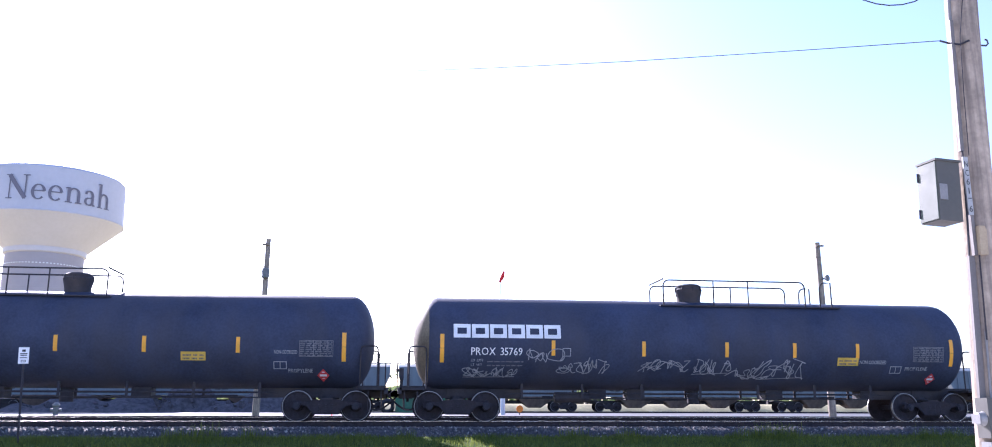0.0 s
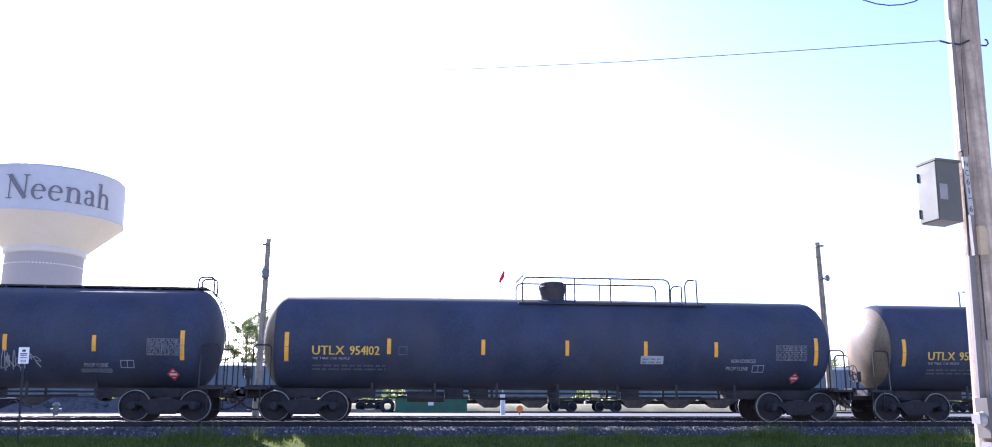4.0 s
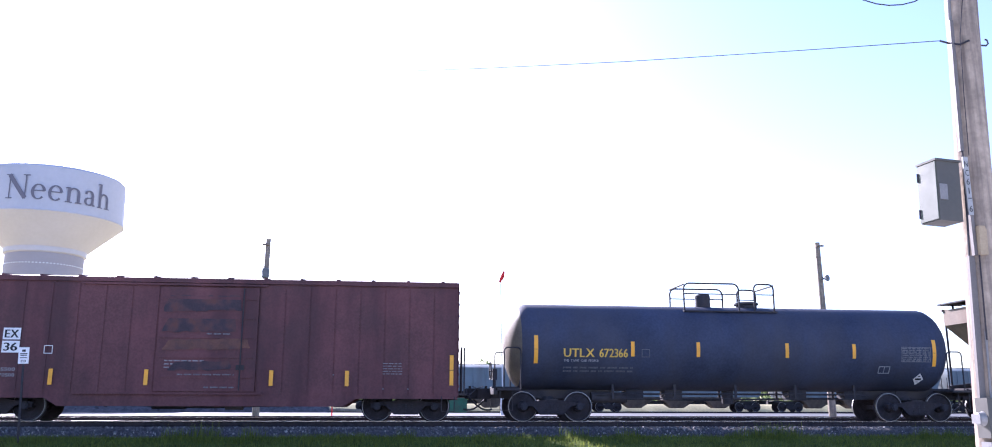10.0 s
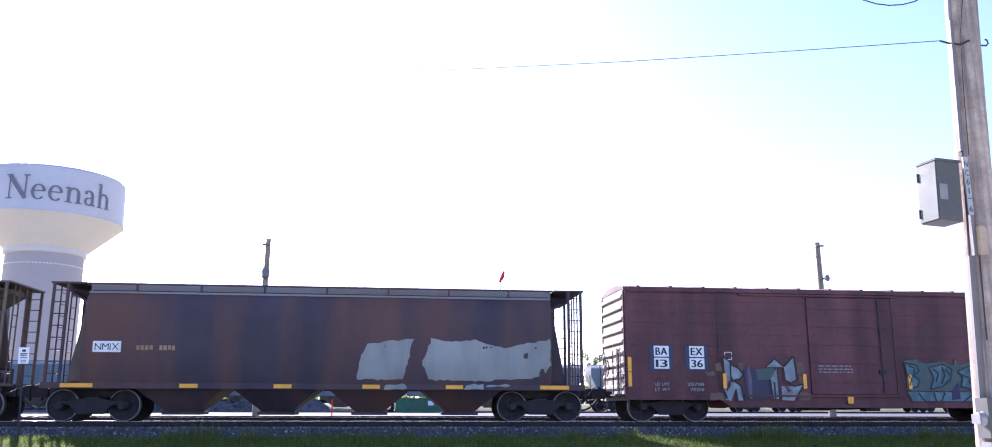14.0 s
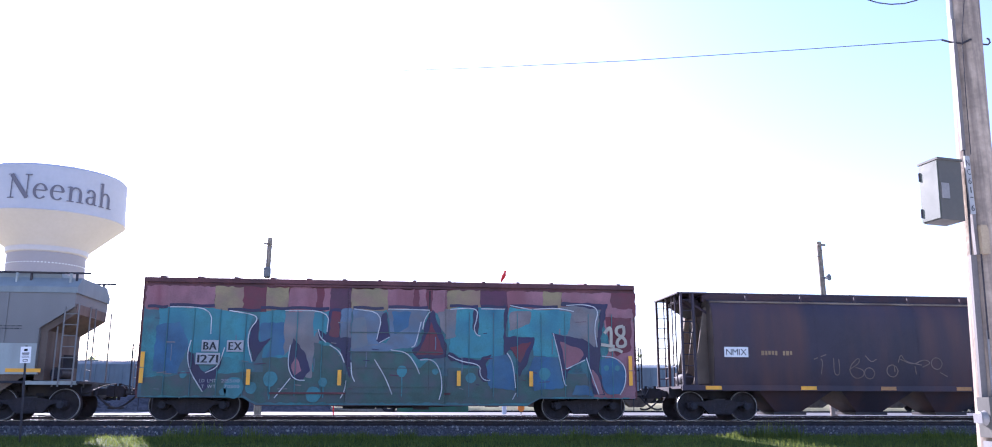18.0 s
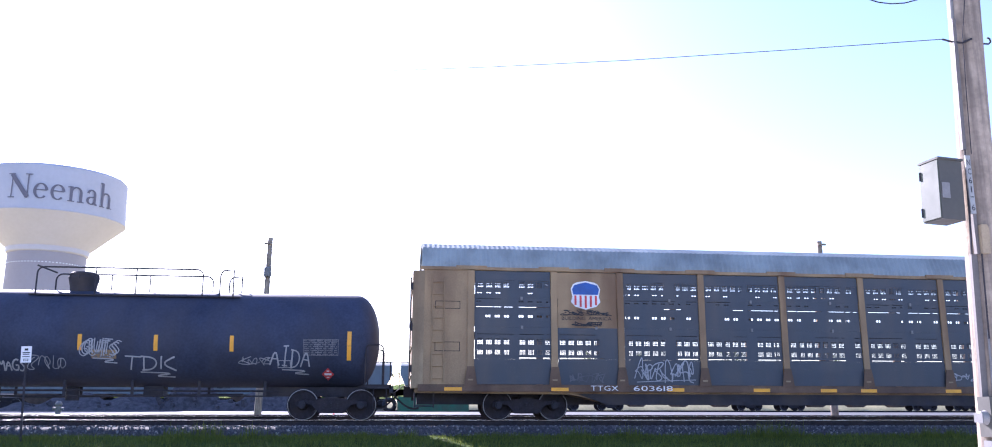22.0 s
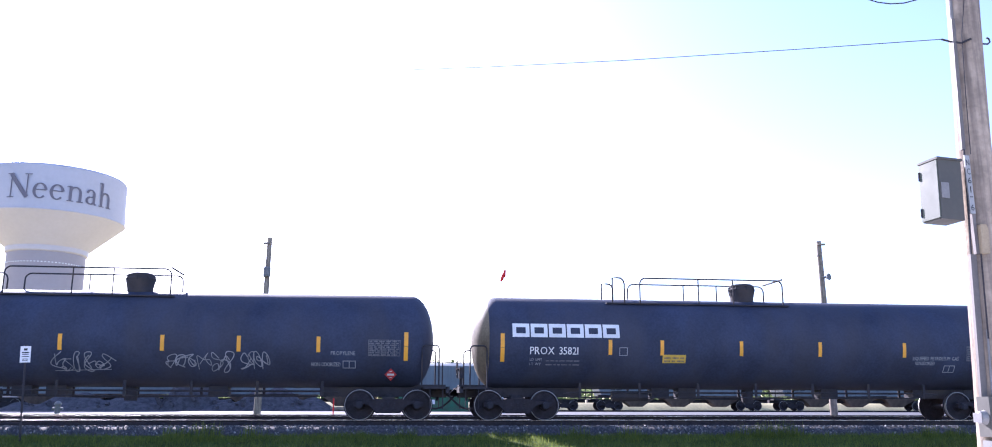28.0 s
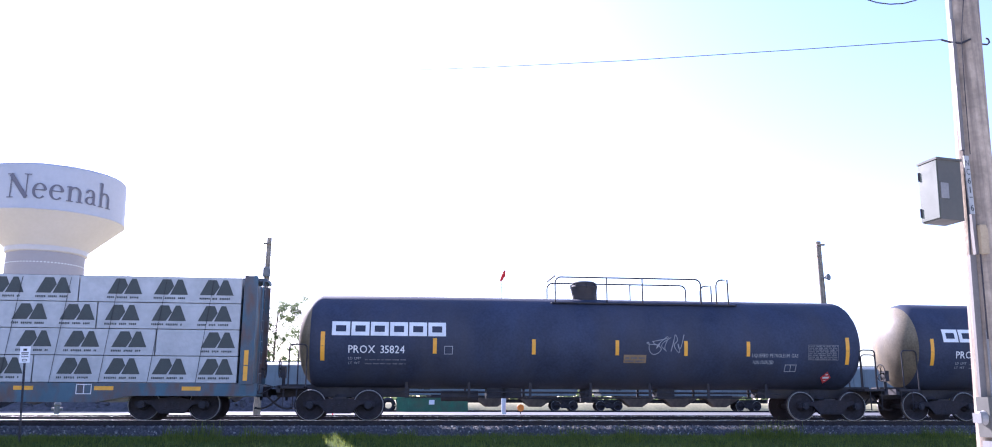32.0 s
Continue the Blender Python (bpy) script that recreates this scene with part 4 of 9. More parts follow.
    outline("inspection_box", nx, nx + 0.27, 2.06, 2.32, surf, GREY_INK if brand else DIM_INK, car, 0.018, (), "small stencilled box")
    t0, t1 = table
    outline("data_table", t0, t1, 1.98, 2.48, surf, FAINT_INK, car, 0.015, (0.42, 0.62, 0.82))
    bars("data_print", t0 + 0.03, t1 - 0.03, 2.0, 2.47, 8, surf, FAINT_INK, car, seed + 7, fill=0.62)
    outline("consolidated_stencil", t0 - 0.78, t0 - 0.38, 1.6, 1.83, surf, GREY_INK, car, 0.02, (0.5,))
    dx = (t0 + t1) / 2 + 0.22
    bm = B()
    k = 0.19
    f = bm.faces.new([bm.verts.new((dx + a * k, 0, 1.42 + b * k)) for a, b in ((0, -1), (1, 0), (0, 1), (-1, 0))])
    f.normal_update()
    bmesh.ops.triangulate(bm, faces=[f])
    slice_z(bm, 0.1)
    wrap(bm, surf, 0.012)
    pl = part("placard", bm, RED_INK if half > 9 else WHITE_INK, car, "diamond hazard placard")
    for z0, z1, w in ((1.32, 1.34, 0.04), (1.39, 1.45, 0.11), (1.5, 1.53, 0.04)):
        patch("placard_print", dx - w, dx + w, z0, z1, surf, SIGNWHITE if half > 9 else BLACK_INK, pl, off=0.015)
    if cargo:
        for i, (line, x0, x1, z) in enumerate(cargo):
            words("cargo_stencil", line, x0, x1, z, 0.115, surf, GREY_INK, car, "faded stencilled cargo name")
    if panel:
        pp = patch("notice_panel", panel[0], panel[1], 1.84, 2.1, surf, panel_mat or YELLOW_INK, car, "small rectangular notice", off=0.01)
        bars("notice_print", panel[0] + 0.06, panel[1] - 0.06, 1.87, 2.07, 2, surf, DIM_INK, pp, seed + 11, fill=0.5, off=0.014)
    if blank:
        patch("paint_patch", blank[0], blank[1], 2.2, 2.6, surf, DIM_INK, car, "painted-over patch")
    for i, (x0, x1, z0, z1) in enumerate(tags):
        scrawl("spray_scribble", x0, x1, z0, z1, surf, tag_mat or TAG_INK, car, seed * 20 + i, 0.028, max(3, int((x1 - x0) / 0.27)), "white spray-paint scribble")
    return car




# ---------------------------------------------------------------- boxcars
def boxcar(C, a, b, c, d, piece=None, seed=1, door=(-1.5, 1.55), tone=None, marks=(-6.85, -4.9), seams=8, lift=0.0, ztop=2.76, ribs=False, end_paint=None, plate=None, loads=("215500", "70500"), what="brown steel boxcar with ribbed ends"):
    car = holder("boxcar", what, "boxcar", "cars of the freight train")
    CARS.append((car, C))
    paint = tone or BOXCAR
    H, W, z0, z1 = 7.75, 1.46, 0.68, 4.36
    trucks(car, 6.15)
    draft_gear(car, H + 0.2)
    bm = B()
    box(bm, -H + 0.06, H - 0.06, -W + 0.03, W - 0.03, z0 + 0.1, z1 - 0.02)
    part("body", bm, paint, car, bevel=0.01)
    surf = flat(-W)
    for y in (-1, 1):
        # side sheets between posts, then the posts
        xs = [-H + (door[0] + H) * i / seams for i in range(seams + 1)] + [door[1] + (H - door[1]) * i / seams for i in range(seams + 1)]
        for i, (p, q) in enumerate(zip(xs, xs[1:])):
            if abs(p - door[0]) < 1e-6:
                continue
            bm = B()
            box(bm, p + 0.02, q - 0.02, y * W - 0.018, y * W + 0.004 * y, z0 + 0.16, z1 - 0.2)
            part("side_sheet", bm, paint, car)
        for p in xs:
            bm = B()
            box(bm, p - 0.028, p + 0.028, y * (W - 0.02) - 0.02, y * (W - 0.02) + 0.05 * (y if y > 0 else 1) - (0.03 if y < 0 else 0.0), z0 + 0.1, z1 - 0.1)
            part("side_post", bm, paint, car)
        if ribs:
            for k in range(9):
                for p, q in ((-H + 0.08, door[0] - 0.1), (door[1] + 0.1, H - 0.08)):
                    part("side_rib", box(B(), p, q, y * (W + 0.012) - 0.02, y * (W + 0.012) + 0.02, 1.02 + 0.36 * k, 1.08 + 0.36 * k), paint, car, bevel=0.012)
        # sliding door with horizontal ribs
        bm = B()
        box(bm, door[0] + 0.04, door[1] - 0.04, y * (W + 0.03) - 0.03, y * (W + 0.03) + 0.03, z0 + 0.22, z1 - 0.28)
        dr = part("door", bm, paint, car, "closed ribbed sliding door", bevel=0.008)
        for k in range(5):
            z = 1.35 + 0.6 * k
            bm = B()
            box(bm, door[0] + 0.1, door[1] - 0.1, y * (W + 0.065) - 0.02, y * (W + 0.065) + 0.02, z - 0.045, z + 0.045)
            part("door_rib", bm, paint, dr, bevel=0.01)
        bm = B()
        rod(bm, (door[1] - 0.5, y * (W + 0.1), z0 + 0.25), (door[1] - 0.5, y * (W + 0.1), z1 - 0.3), 0.022, 6)
        box(bm, door[1] - 0.62, door[1] - 0.38, y * (W + 0.09) - 0.02, y * (W + 0.09) + 0.02, 1.55, 1.7)
        part("door_lock_bar", bm, IRON, dr)
        for z in (z0 + 0.16, z1 - 0.2):
            bm = B()
            box(bm, door[0] - 2.3, door[1] + 0.2, y * (W + 0.05) - 0.04, y * (W + 0.05) + 0.04, z - 0.03, z + 0.03)
            part("door_track", bm, paint, car)
        # side sill, lowered between the trucks
        bm = B()
        prism(bm, [(-H, z0 + 0.2), (-H, z0 + 0.02), (-4.6, z0 + 0.02), (-4.2, z0 - 0.22), (4.2, z0 - 0.22), (4.6, z0 + 0.02), (H, z0 + 0.02), (H, z0 + 0.2)],
              y * (W - 0.02) - 0.03, y * (W - 0.02) + 0.03)
        part("side_sill", bm, paint, car)
        bm = B()
        box(bm, -H - 0.02, H + 0.02, y * W - 0.05, y * W + 0.03, z1 - 0.14, z1)
        part("top_chord", bm, paint, car, bevel=0.01)
        for x in (-H + 0.3, H - 0.3):
            bm = B()
            pipe(bm, [(x - 0.2, y * W, z0 + 0.1), (x - 0.2, y * W, 0.32), (x + 0.2, y * W, 0.32), (x + 0.2, y * W, z0 + 0.1)], 0.018)
            part("step", bm, IRON, car)
    bm = B()
    sec = [(-W - 0.02, z1), (-0.7, z1 + 0.13), (0, z1 + 0.17), (0.7, z1 + 0.13), (W + 0.02, z1), (W, z1 - 0.05), (-W, z1 - 0.05)]
    extrude_x(bm, sec, -H - 0.015, H + 0.015)
    part("roof", bm, paint, car)
    for i in range(14):
        bm = B()
        x = -H + 0.5 + i * (2 * H - 1.0) / 13
        extrude_x(bm, [(-W - 0.04, z1 - 0.02), (-W - 0.04, z1 + 0.05), (0, z1 + 0.22), (W + 0.04, z1 + 0.05), (W + 0.04, z1 - 0.02), (0, z1 + 0.14)], x - 0.05, x + 0.05)
        part("roof_seam", bm, paint, car)
    for s in (-1, 1):
        bm = B()
        prism_pts = [(-W, z0), (W, z0), (W, z1), (0.7, z1 + 0.12), (-0.7, z1 + 0.12), (-W, z1)]
        extrude_x(bm, prism_pts, s * (H - 0.06), s * H)
        # wall and ribs of the left end: sunlight painted in with a lighter colour
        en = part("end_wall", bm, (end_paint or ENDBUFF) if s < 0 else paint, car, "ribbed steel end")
        for k in range(9):
            z = 1.1 + 0.37 * k
            bm = B()
            extrude_x(bm, [(-W + 0.08, z - 0.1), (-W + 0.08, z + 0.1), (W - 0.08, z + 0.1), (W - 0.08, z - 0.1)], s * H, s * (H + 0.06))
            for v in bm.verts:
                if abs(v.co.x) > H + 0.03:
                    v.co.z = z + (v.co.z - z) * 0.3
                    v.co.y *= 0.96
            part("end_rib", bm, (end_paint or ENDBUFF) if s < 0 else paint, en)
        bm = B()
        for y in (-1.36, -0.95):
            rod(bm, (s * (H + 0.14), y, 0.8), (s * (H + 0.14), y, 2.35), 0.018, 6)
        for k in range(5):
            rod(bm, (s * (H + 0.14), -1.36, 0.95 + 0.33 * k), (s * (H + 0.14), -0.95, 0.95 + 0.33 * k), 0.014, 6)
        # paler steel on the sunward left ladder, black iron on the shaded right
        part("end_ladder", bm, GALV if s < 0 else IRON, car)
        bm = B()
        box(bm, min(s * H, s * (H + 0.3)), max(s * H, s * (H + 0.3)), -1.4, 1.4, 0.82, 0.88)
        pipe(bm, arch(s * (H + 0.2), s * (H + 0.22), -1.4, 0.85, 2.3, 0.01), 0.016)
        for y in (-0.5, 0.6, 1.35):
            rod(bm, (s * (H + 0.16), y, 0.88), (s * (H + 0.16), y, 2.3), 0.018, 6)
        part("crossover_platform", bm, IRON, car)
    brake_wheel(car, -H - 0.3, -0.2, 1.75, 180)
    bm = B()
    box(bm, -2.2, 2.2, -0.3, 0.3, 0.45, 0.75)
    rod(bm, (-1.6, -0.9, 0.55), (-0.6, -0.9, 0.55), 0.18, 14)
    box(bm, 0.6, 1.1, -1.1, -0.7, 0.35, 0.7)
    pipe(bm, [(-4, -0.6, 0.55), (0, -0.7, 0.42), (4, -0.6, 0.55)], 0.03)
    part("brake_gear", bm, IRON, car, bevel=0.01)
    # stencils
    m0, m1 = marks
    for row, (l, r) in enumerate(((a, b), (c, d))):
        for x0, txt in ((m0, l), (m1, r)) if r else ((m0 - 0.15, l),):
            z = ztop - 0.35 - 0.39 * row
            pt = patch("number_panel", x0, x0 + (0.5 if r else 0.72), z, z + 0.35, flat(-W - 0.02), plate or WHITE_INK, car, "white painted panel", off=0.02 + lift)
            words("stencil_text", txt, x0 + 0.06, x0 + (0.44 if r else 0.66), z + 0.055, 0.24, flat(-W - 0.02), BLACK_INK, pt, off=0.024 + lift, curved=False, bold=0.012)
    for k, (txt, fig) in enumerate((("LD LMT", loads[0]), ("LT WT", loads[1]))):
        words("weight_stencil", txt, m0, m0 + 0.5, ztop - 1.28 - 0.17 * k, 0.1, flat(-W - 0.02), GREY_INK, car, "small white stencil", off=0.02 + lift, curved=False)
        words("weight_figures", fig, m1 - 0.1 + 0.1 * k, m1 + 0.45, ztop - 1.28 - 0.17 * k, 0.1, flat(-W - 0.02), GREY_INK, car, off=0.02 + lift, curved=False)
    bars("small_print", door[0] + 0.3, door[0] + 1.5, 1.6, 1.9, 3, flat(-W - 0.07), GREY_INK, car, seed + 2, fill=0.35)
    bars("small_print", 5.4, 6.0, 1.45, 1.85, 5, flat(-W - 0.02), FAINT_INK, car, seed + 3, fill=0.35)
    outline("inspection_box", m1 + 1.2, m1 + 1.45, 2.0, 2.25, flat(-W - 0.02), WHITE_INK, car, 0.02)
    for x in (-H + 0.14, H - 0.2):
        for k in range(2):
            patch("reflective_strip", x - 0.06, x + 0.06, 1.12 + 0.48 * k, 1.58 + 0.48 * k, flat(-W - 0.02), YELLOW, car, "yellow reflective strip", off=0.02 + lift)
    for x in (-4.45, -1.7, 2.0, 4.3):
        patch("reflective_strip", x - 0.06, x + 0.06, 1.08, 1.55, flat(-W - 0.07), YELLOW, car, "yellow reflective strip", off=0.01 + lift)
    return car


# ---------------------------------------------------------------- covered hoppers
def chutes(car, xs, z_top, z_low, w_top, w_low, half_y, material):
    for x in xs:
        bm = B()
        a = [bm.verts.new((x + sx * w_top, sy * half_y, z_top)) for sx, sy in ((-1, -1), (1, -1), (1, 1), (-1, 1))]
        b = [bm.verts.new((x + sx * w_low, sy * 0.55, z_low)) for sx, sy in ((-1, -1), (1, -1), (1, 1), (-1, 1))]
        bm.faces.new(a)
        bm.faces.new(b[::-1])
        for i in range(4):
            bm.faces.new((a[i], b[i], b[(i + 1) % 4], a[(i + 1) % 4]))
        ch = part("hopper_chute", bm, material, car, "tapering discharge chute")
        bm = B()
        box(bm, x - w_low - 0.12, x + w_low + 0.12, -0.7, 0.7, z_low - 0.1, z_low)
        part("outlet_gate", bm, IRON, ch, bevel=0.01)


def end_cage(car, s, x_in, x_out, z_low, z_top, W, material):
    """Posts, grab irons, platform and ladder at a hopper's open end."""
    for y in (-W, W):
        for x in (x_out, x_out - 0.42):
            bm = B()
            box(bm, s * x - 0.035, s * x + 0.035, y - 0.035, y + 0.035, z_low, z_top)
            part("corner_post", bm, material, car)
        bm = B()
        for x in (x_out - 0.04, x_out - 0.38):
            rod(bm, (s * x, y, z_low), (s * x, y, z_top), 0.016, 6)
        for k in range(8):
            z = z_low + 0.3 + 0.36 * k
            rod(bm, (s * (x_out - 0.04), y, z), (s * (x_out - 0.38), y, z), 0.016, 6)
        part("side_ladder", bm, material, car)
    for y in (-0.75, 0.15):
        bm = B()
        rod(bm, (s * x_out, y, z_low), (s * x_out, y, z_top), 0.025, 6)
        rod(bm, (s * (x_out - 0.02), y + 0.4, z_low), (s * (x_out - 0.02), y + 0.4, z_top), 0.025, 6)
        for k in range(8):
            rod(bm, (s * x_out, y, z_low + 0.3 + 0.36 * k), (s * x_out, y + 0.4, z_low + 0.3 + 0.36 * k), 0.014, 6)
        part("end_ladder", bm, material, car)
    bm = B()
    box(bm, min(s * x_in, s * (x_out + 0.1)), max(s * x_in, s * (x_out + 0.1)), -W, W, z_low - 0.08, z_low)
    part("end_platform", bm, material, car)
    bm = B()
    box(bm, min(s * (x_out - 0.9), s * (x_out + 0.1)), max(s * (x_out - 0.9), s * (x_out + 0.1)), -W, W, z_top, z_top + 0.05)
    part("roof_walk_end", bm, material, car)
    bm = B()
    rod(bm, (s * (x_out - 0.5), -0.3, z_low + 0.25), (s * (x_out - 0.5), 0.5, z_low + 0.25), 0.2, 14)
    box(bm, s * (x_out - 0.7) - 0.25, s * (x_out - 0.7) + 0.25, 0.55, 0.95, z_low, z_low + 0.5)
    part("brake_gear", bm, IRON, car)


def roof_walk(car, H, z, y, material, posts=9, coaming=None, low=4.0, wid=0.85):
    for s in (-1, 1):
        bm = B()
        box(bm, -H, H, s * y - 0.05, s * y + 0.05, z - 0.02, z + 0.03)
        for k in range(posts):
            x = -H + 0.4 + (2 * H - 0.8) * k / (posts - 1)
            box(bm, x - 0.03, x + 0.03, s * y - 0.03, s * y + 0.03, z - 0.28, z)
        part("running_board", bm, material, car, "narrow roof walkway")
    bm = B()
    box(bm, -H + 0.6, H - 0.6, -0.28, 0.28, z - 0.12, z - 0.04)
    part("hatch_cover", bm, material, car, "long trough hatch along the roof")
    if coaming:
        part("hatch_coaming", box(B(), -H + 0.9, H - 0.9, -wid, wid, low - 0.05, z + 0.01), coaming, car, "raised hatch coaming along the roof", bevel=0.01)


def ragged(pts, seed):
    """Break a patch's edges up as flaking paint does."""
    rnd = random.Random(seed)
    out = []
    for p, q in zip(pts, pts[1:] + pts[:1]):
        n = max(1, int(math.hypot(q[0] - p[0], q[1] - p[1]) / 0.12))
        for k in range(n):
            out.append((p[0] + (q[0] - p[0]) * k / n + rnd.uniform(-0.03, 0.03), p[1] + (q[1] - p[1]) * k / n + rnd.uniform(-0.03, 0.03)))
    return out


def round_hopper(C, paint, text=True, seed=1, light=None, what="dark rust-stained covered hopper car", hatches=False, tags=(), coaming=None, worn=False):
    """A covered hopper with rounded sides, four chutes and open end cages."""
    car = holder("covered_hopper", what, "hopper car", "cars of the freight train")
    CARS.append((car, C))
    trucks(car, 6.92)
    draft_gear(car, 8.25)
    zs = [1.12, 1.4, 1.8, 2.2, 2.6, 3.0, 3.4, 3.7, 3.9, 4.02]
    ys = [1.36, 1.44, 1.5, 1.53, 1.54, 1.53, 1.5, 1.42, 1.25, 0.9]

    def side(x, z, off=0.006):
        z = max(zs[0], min(zs[-1], z))
        for (za, ya), (zb, yb) in zip(zip(zs, ys), zip(zs[1:], ys[1:])):
            if za <= z <= zb:
                return x, -(ya + (yb - ya) * (z - za) / (zb - za)) - off, z
        return x, -1.3 - off, z
    sec = [(-y, z) for y, z in zip(ys, zs)] + [(y, z) for y, z in zip(ys[::-1], zs[::-1])]
    bm = B()
    # end sheets slope in towards the bottom
    rings = []
    for x, k in ((-7.2, 1), (-7.18, 0.5), (0, 0), (7.18, 0.5), (7.2, 1)):
        rings.append([bm.verts.new((x, y, z)) for y, z in sec])
    for a, b in zip(rings, rings[1:]):
        for i in range(len(sec)):
            bm.faces.new((a[i], b[i], b[(i + 1) % len(sec)], a[(i + 1) % len(sec)]))
    bm.faces.new(rings[0])
    bm.faces.new(rings[-1][::-1])
    part("body", bm, paint, car, sharp=30)
    for x in (-3.6, 0.0, 3.6):
        bm = B()
        for za, zb in zip(zs, zs[1:]):
            p, q = side(x, za, 0.012), side(x, zb, 0.012)
            bm.faces.new([bm.verts.new(v) for v in ((p[0] - 0.05, p[1], p[2]), (p[0] + 0.05, p[1], p[2]), (q[0] + 0.05, q[1], q[2]), (q[0] - 0.05, q[1], q[2]))])
        part("weld_band", bm, paint, car)
    for s in (-1, 1):
        bm = B()
        prism(bm, [(s * 7.2, 3.6), (s * 8.0, 3.9), (s * 8.0, 4.05), (s * 7.2, 4.05)], -0.5, 0.5)
        part("end_bracket", bm, paint, car)
        # tan of the end sheets and left gussets is sunlight put into the colour
        part("end_sheet", extrude_x(B(), [(y * 0.96, z) for y, z in sec], s * 7.2, s * 7.215), HOPEND, car, "end sheet with sunlight in its tan colour")
        for y in (-0.95, -0.1, 0.85):
            part("end_gusset", prism(B(), [(s * 7.2, 3.75), (s * 7.3, 3.75), (s * 7.75, 1.2), (s * 7.2, 1.2)], y - 0.02, y + 0.02), HOPEND if s < 0 else paint, car, "tapering steel gusset")
        part("end_mesh", prism(B(), [(s * 7.2, 3.5), (s * 7.9, 3.96), (s * 7.9, 4.0), (s * 7.2, 3.6)], -1.0, 1.0), paint, car, "sloping grating under the roof walk")
        end_cage(car, s, 7.0, 8.22, 1.12, 4.16, 1.36, paint)
        bm = B()
        prism(bm, [(s * 7.2, 1.2), (s * 5.4, 1.12), (s * 7.9, 1.12), (s * 7.9, 1.2)], -0.3, 0.3)
        box(bm, min(s * 5.2, s * 8.4), max(s * 5.2, s * 8.4), -0.3, 0.3, 0.74, 1.1)
        part("stub_sill", bm, IRON, car)
    for y in (-1.25, 1.25):
        part("roof_ledge", box(B(), -7.2, 7.2, y - 0.05, y + 0.05, 3.88, 3.94), coaming or HOPEND, car, "narrow pale ledge along the roof's edge", bevel=0.01)
    for y in (-1.4, 1.4):
        bm = B()
        box(bm, -8.3, 8.3, y - 0.05, y + 0.05, 0.98, 1.16)
        part("side_sill", bm, paint, car, bevel=0.012)
    chutes(car, (-4.35, -1.45, 1.45, 4.35), 1.1, 0.3, 1.42, 0.45, 1.3, paint)
    roof_walk(car, 8.2, 4.2, 1.1, paint, coaming=coaming or paint)
    if hatches:
        for x in (-5.4, -1.8, 1.8, 5.4):
            bm = B()
            lathe_z(bm, [(4.1, 0.5), (4.27, 0.5), (4.33, 0.42), (4.35, 0.0)], 20, x, 0)
            part("round_hatch", bm, paint, car)
    for x in (-7.26, -4.0, -1.2, 1.5, 4.1, 7.3):
        w = 0.47 if abs(x) > 5 and light else 0.27
        if hatches:
            patch("reflective_strip", x * 0.9 - 0.06, x * 0.9 + 0.06, 1.32, 1.75, side, YELLOW if x < -5 else FADED, car, "orange reflective strip")
            continue
        patch("reflective_strip", x - w, x + w, 1.01, 1.13, flat(-1.46), FADED if worn and -4.5 < x < 5 and x > -3 else YELLOW, car, "yellow reflective strip on the sill")
    if text:
        p = patch("number_panel", -6.87, -6.05, 2.06, 2.39, side, WHITE_INK, car, "white panel", off=0.014)
        words("reporting_mark", "NMIX", -6.81, -6.11, 2.125, 0.2, side, BLACK_INK, p, off=0.018)
        bars("faded_number", -5.6, -4.4, 2.13, 2.29, 1, side, RACK, car, seed, fill=0.9)
    if light:
        for i, (pts, m) in enumerate(light):
            blob("bare_patch", ragged(pts, i), side, m, car, "large pale patch of bare primer", off=0.012 + 0.003 * i, smooth=0)
    for i, (x0, x1, z0, z1, m) in enumerate(tags):
        scrawl("spray_scribble", x0, x1, z0, z1, side, m, car, seed * 30 + i, 0.022, max(3, int((x1 - x0) / 0.6)), "faded spray-paint scribble", bubble=True)
    return car, side


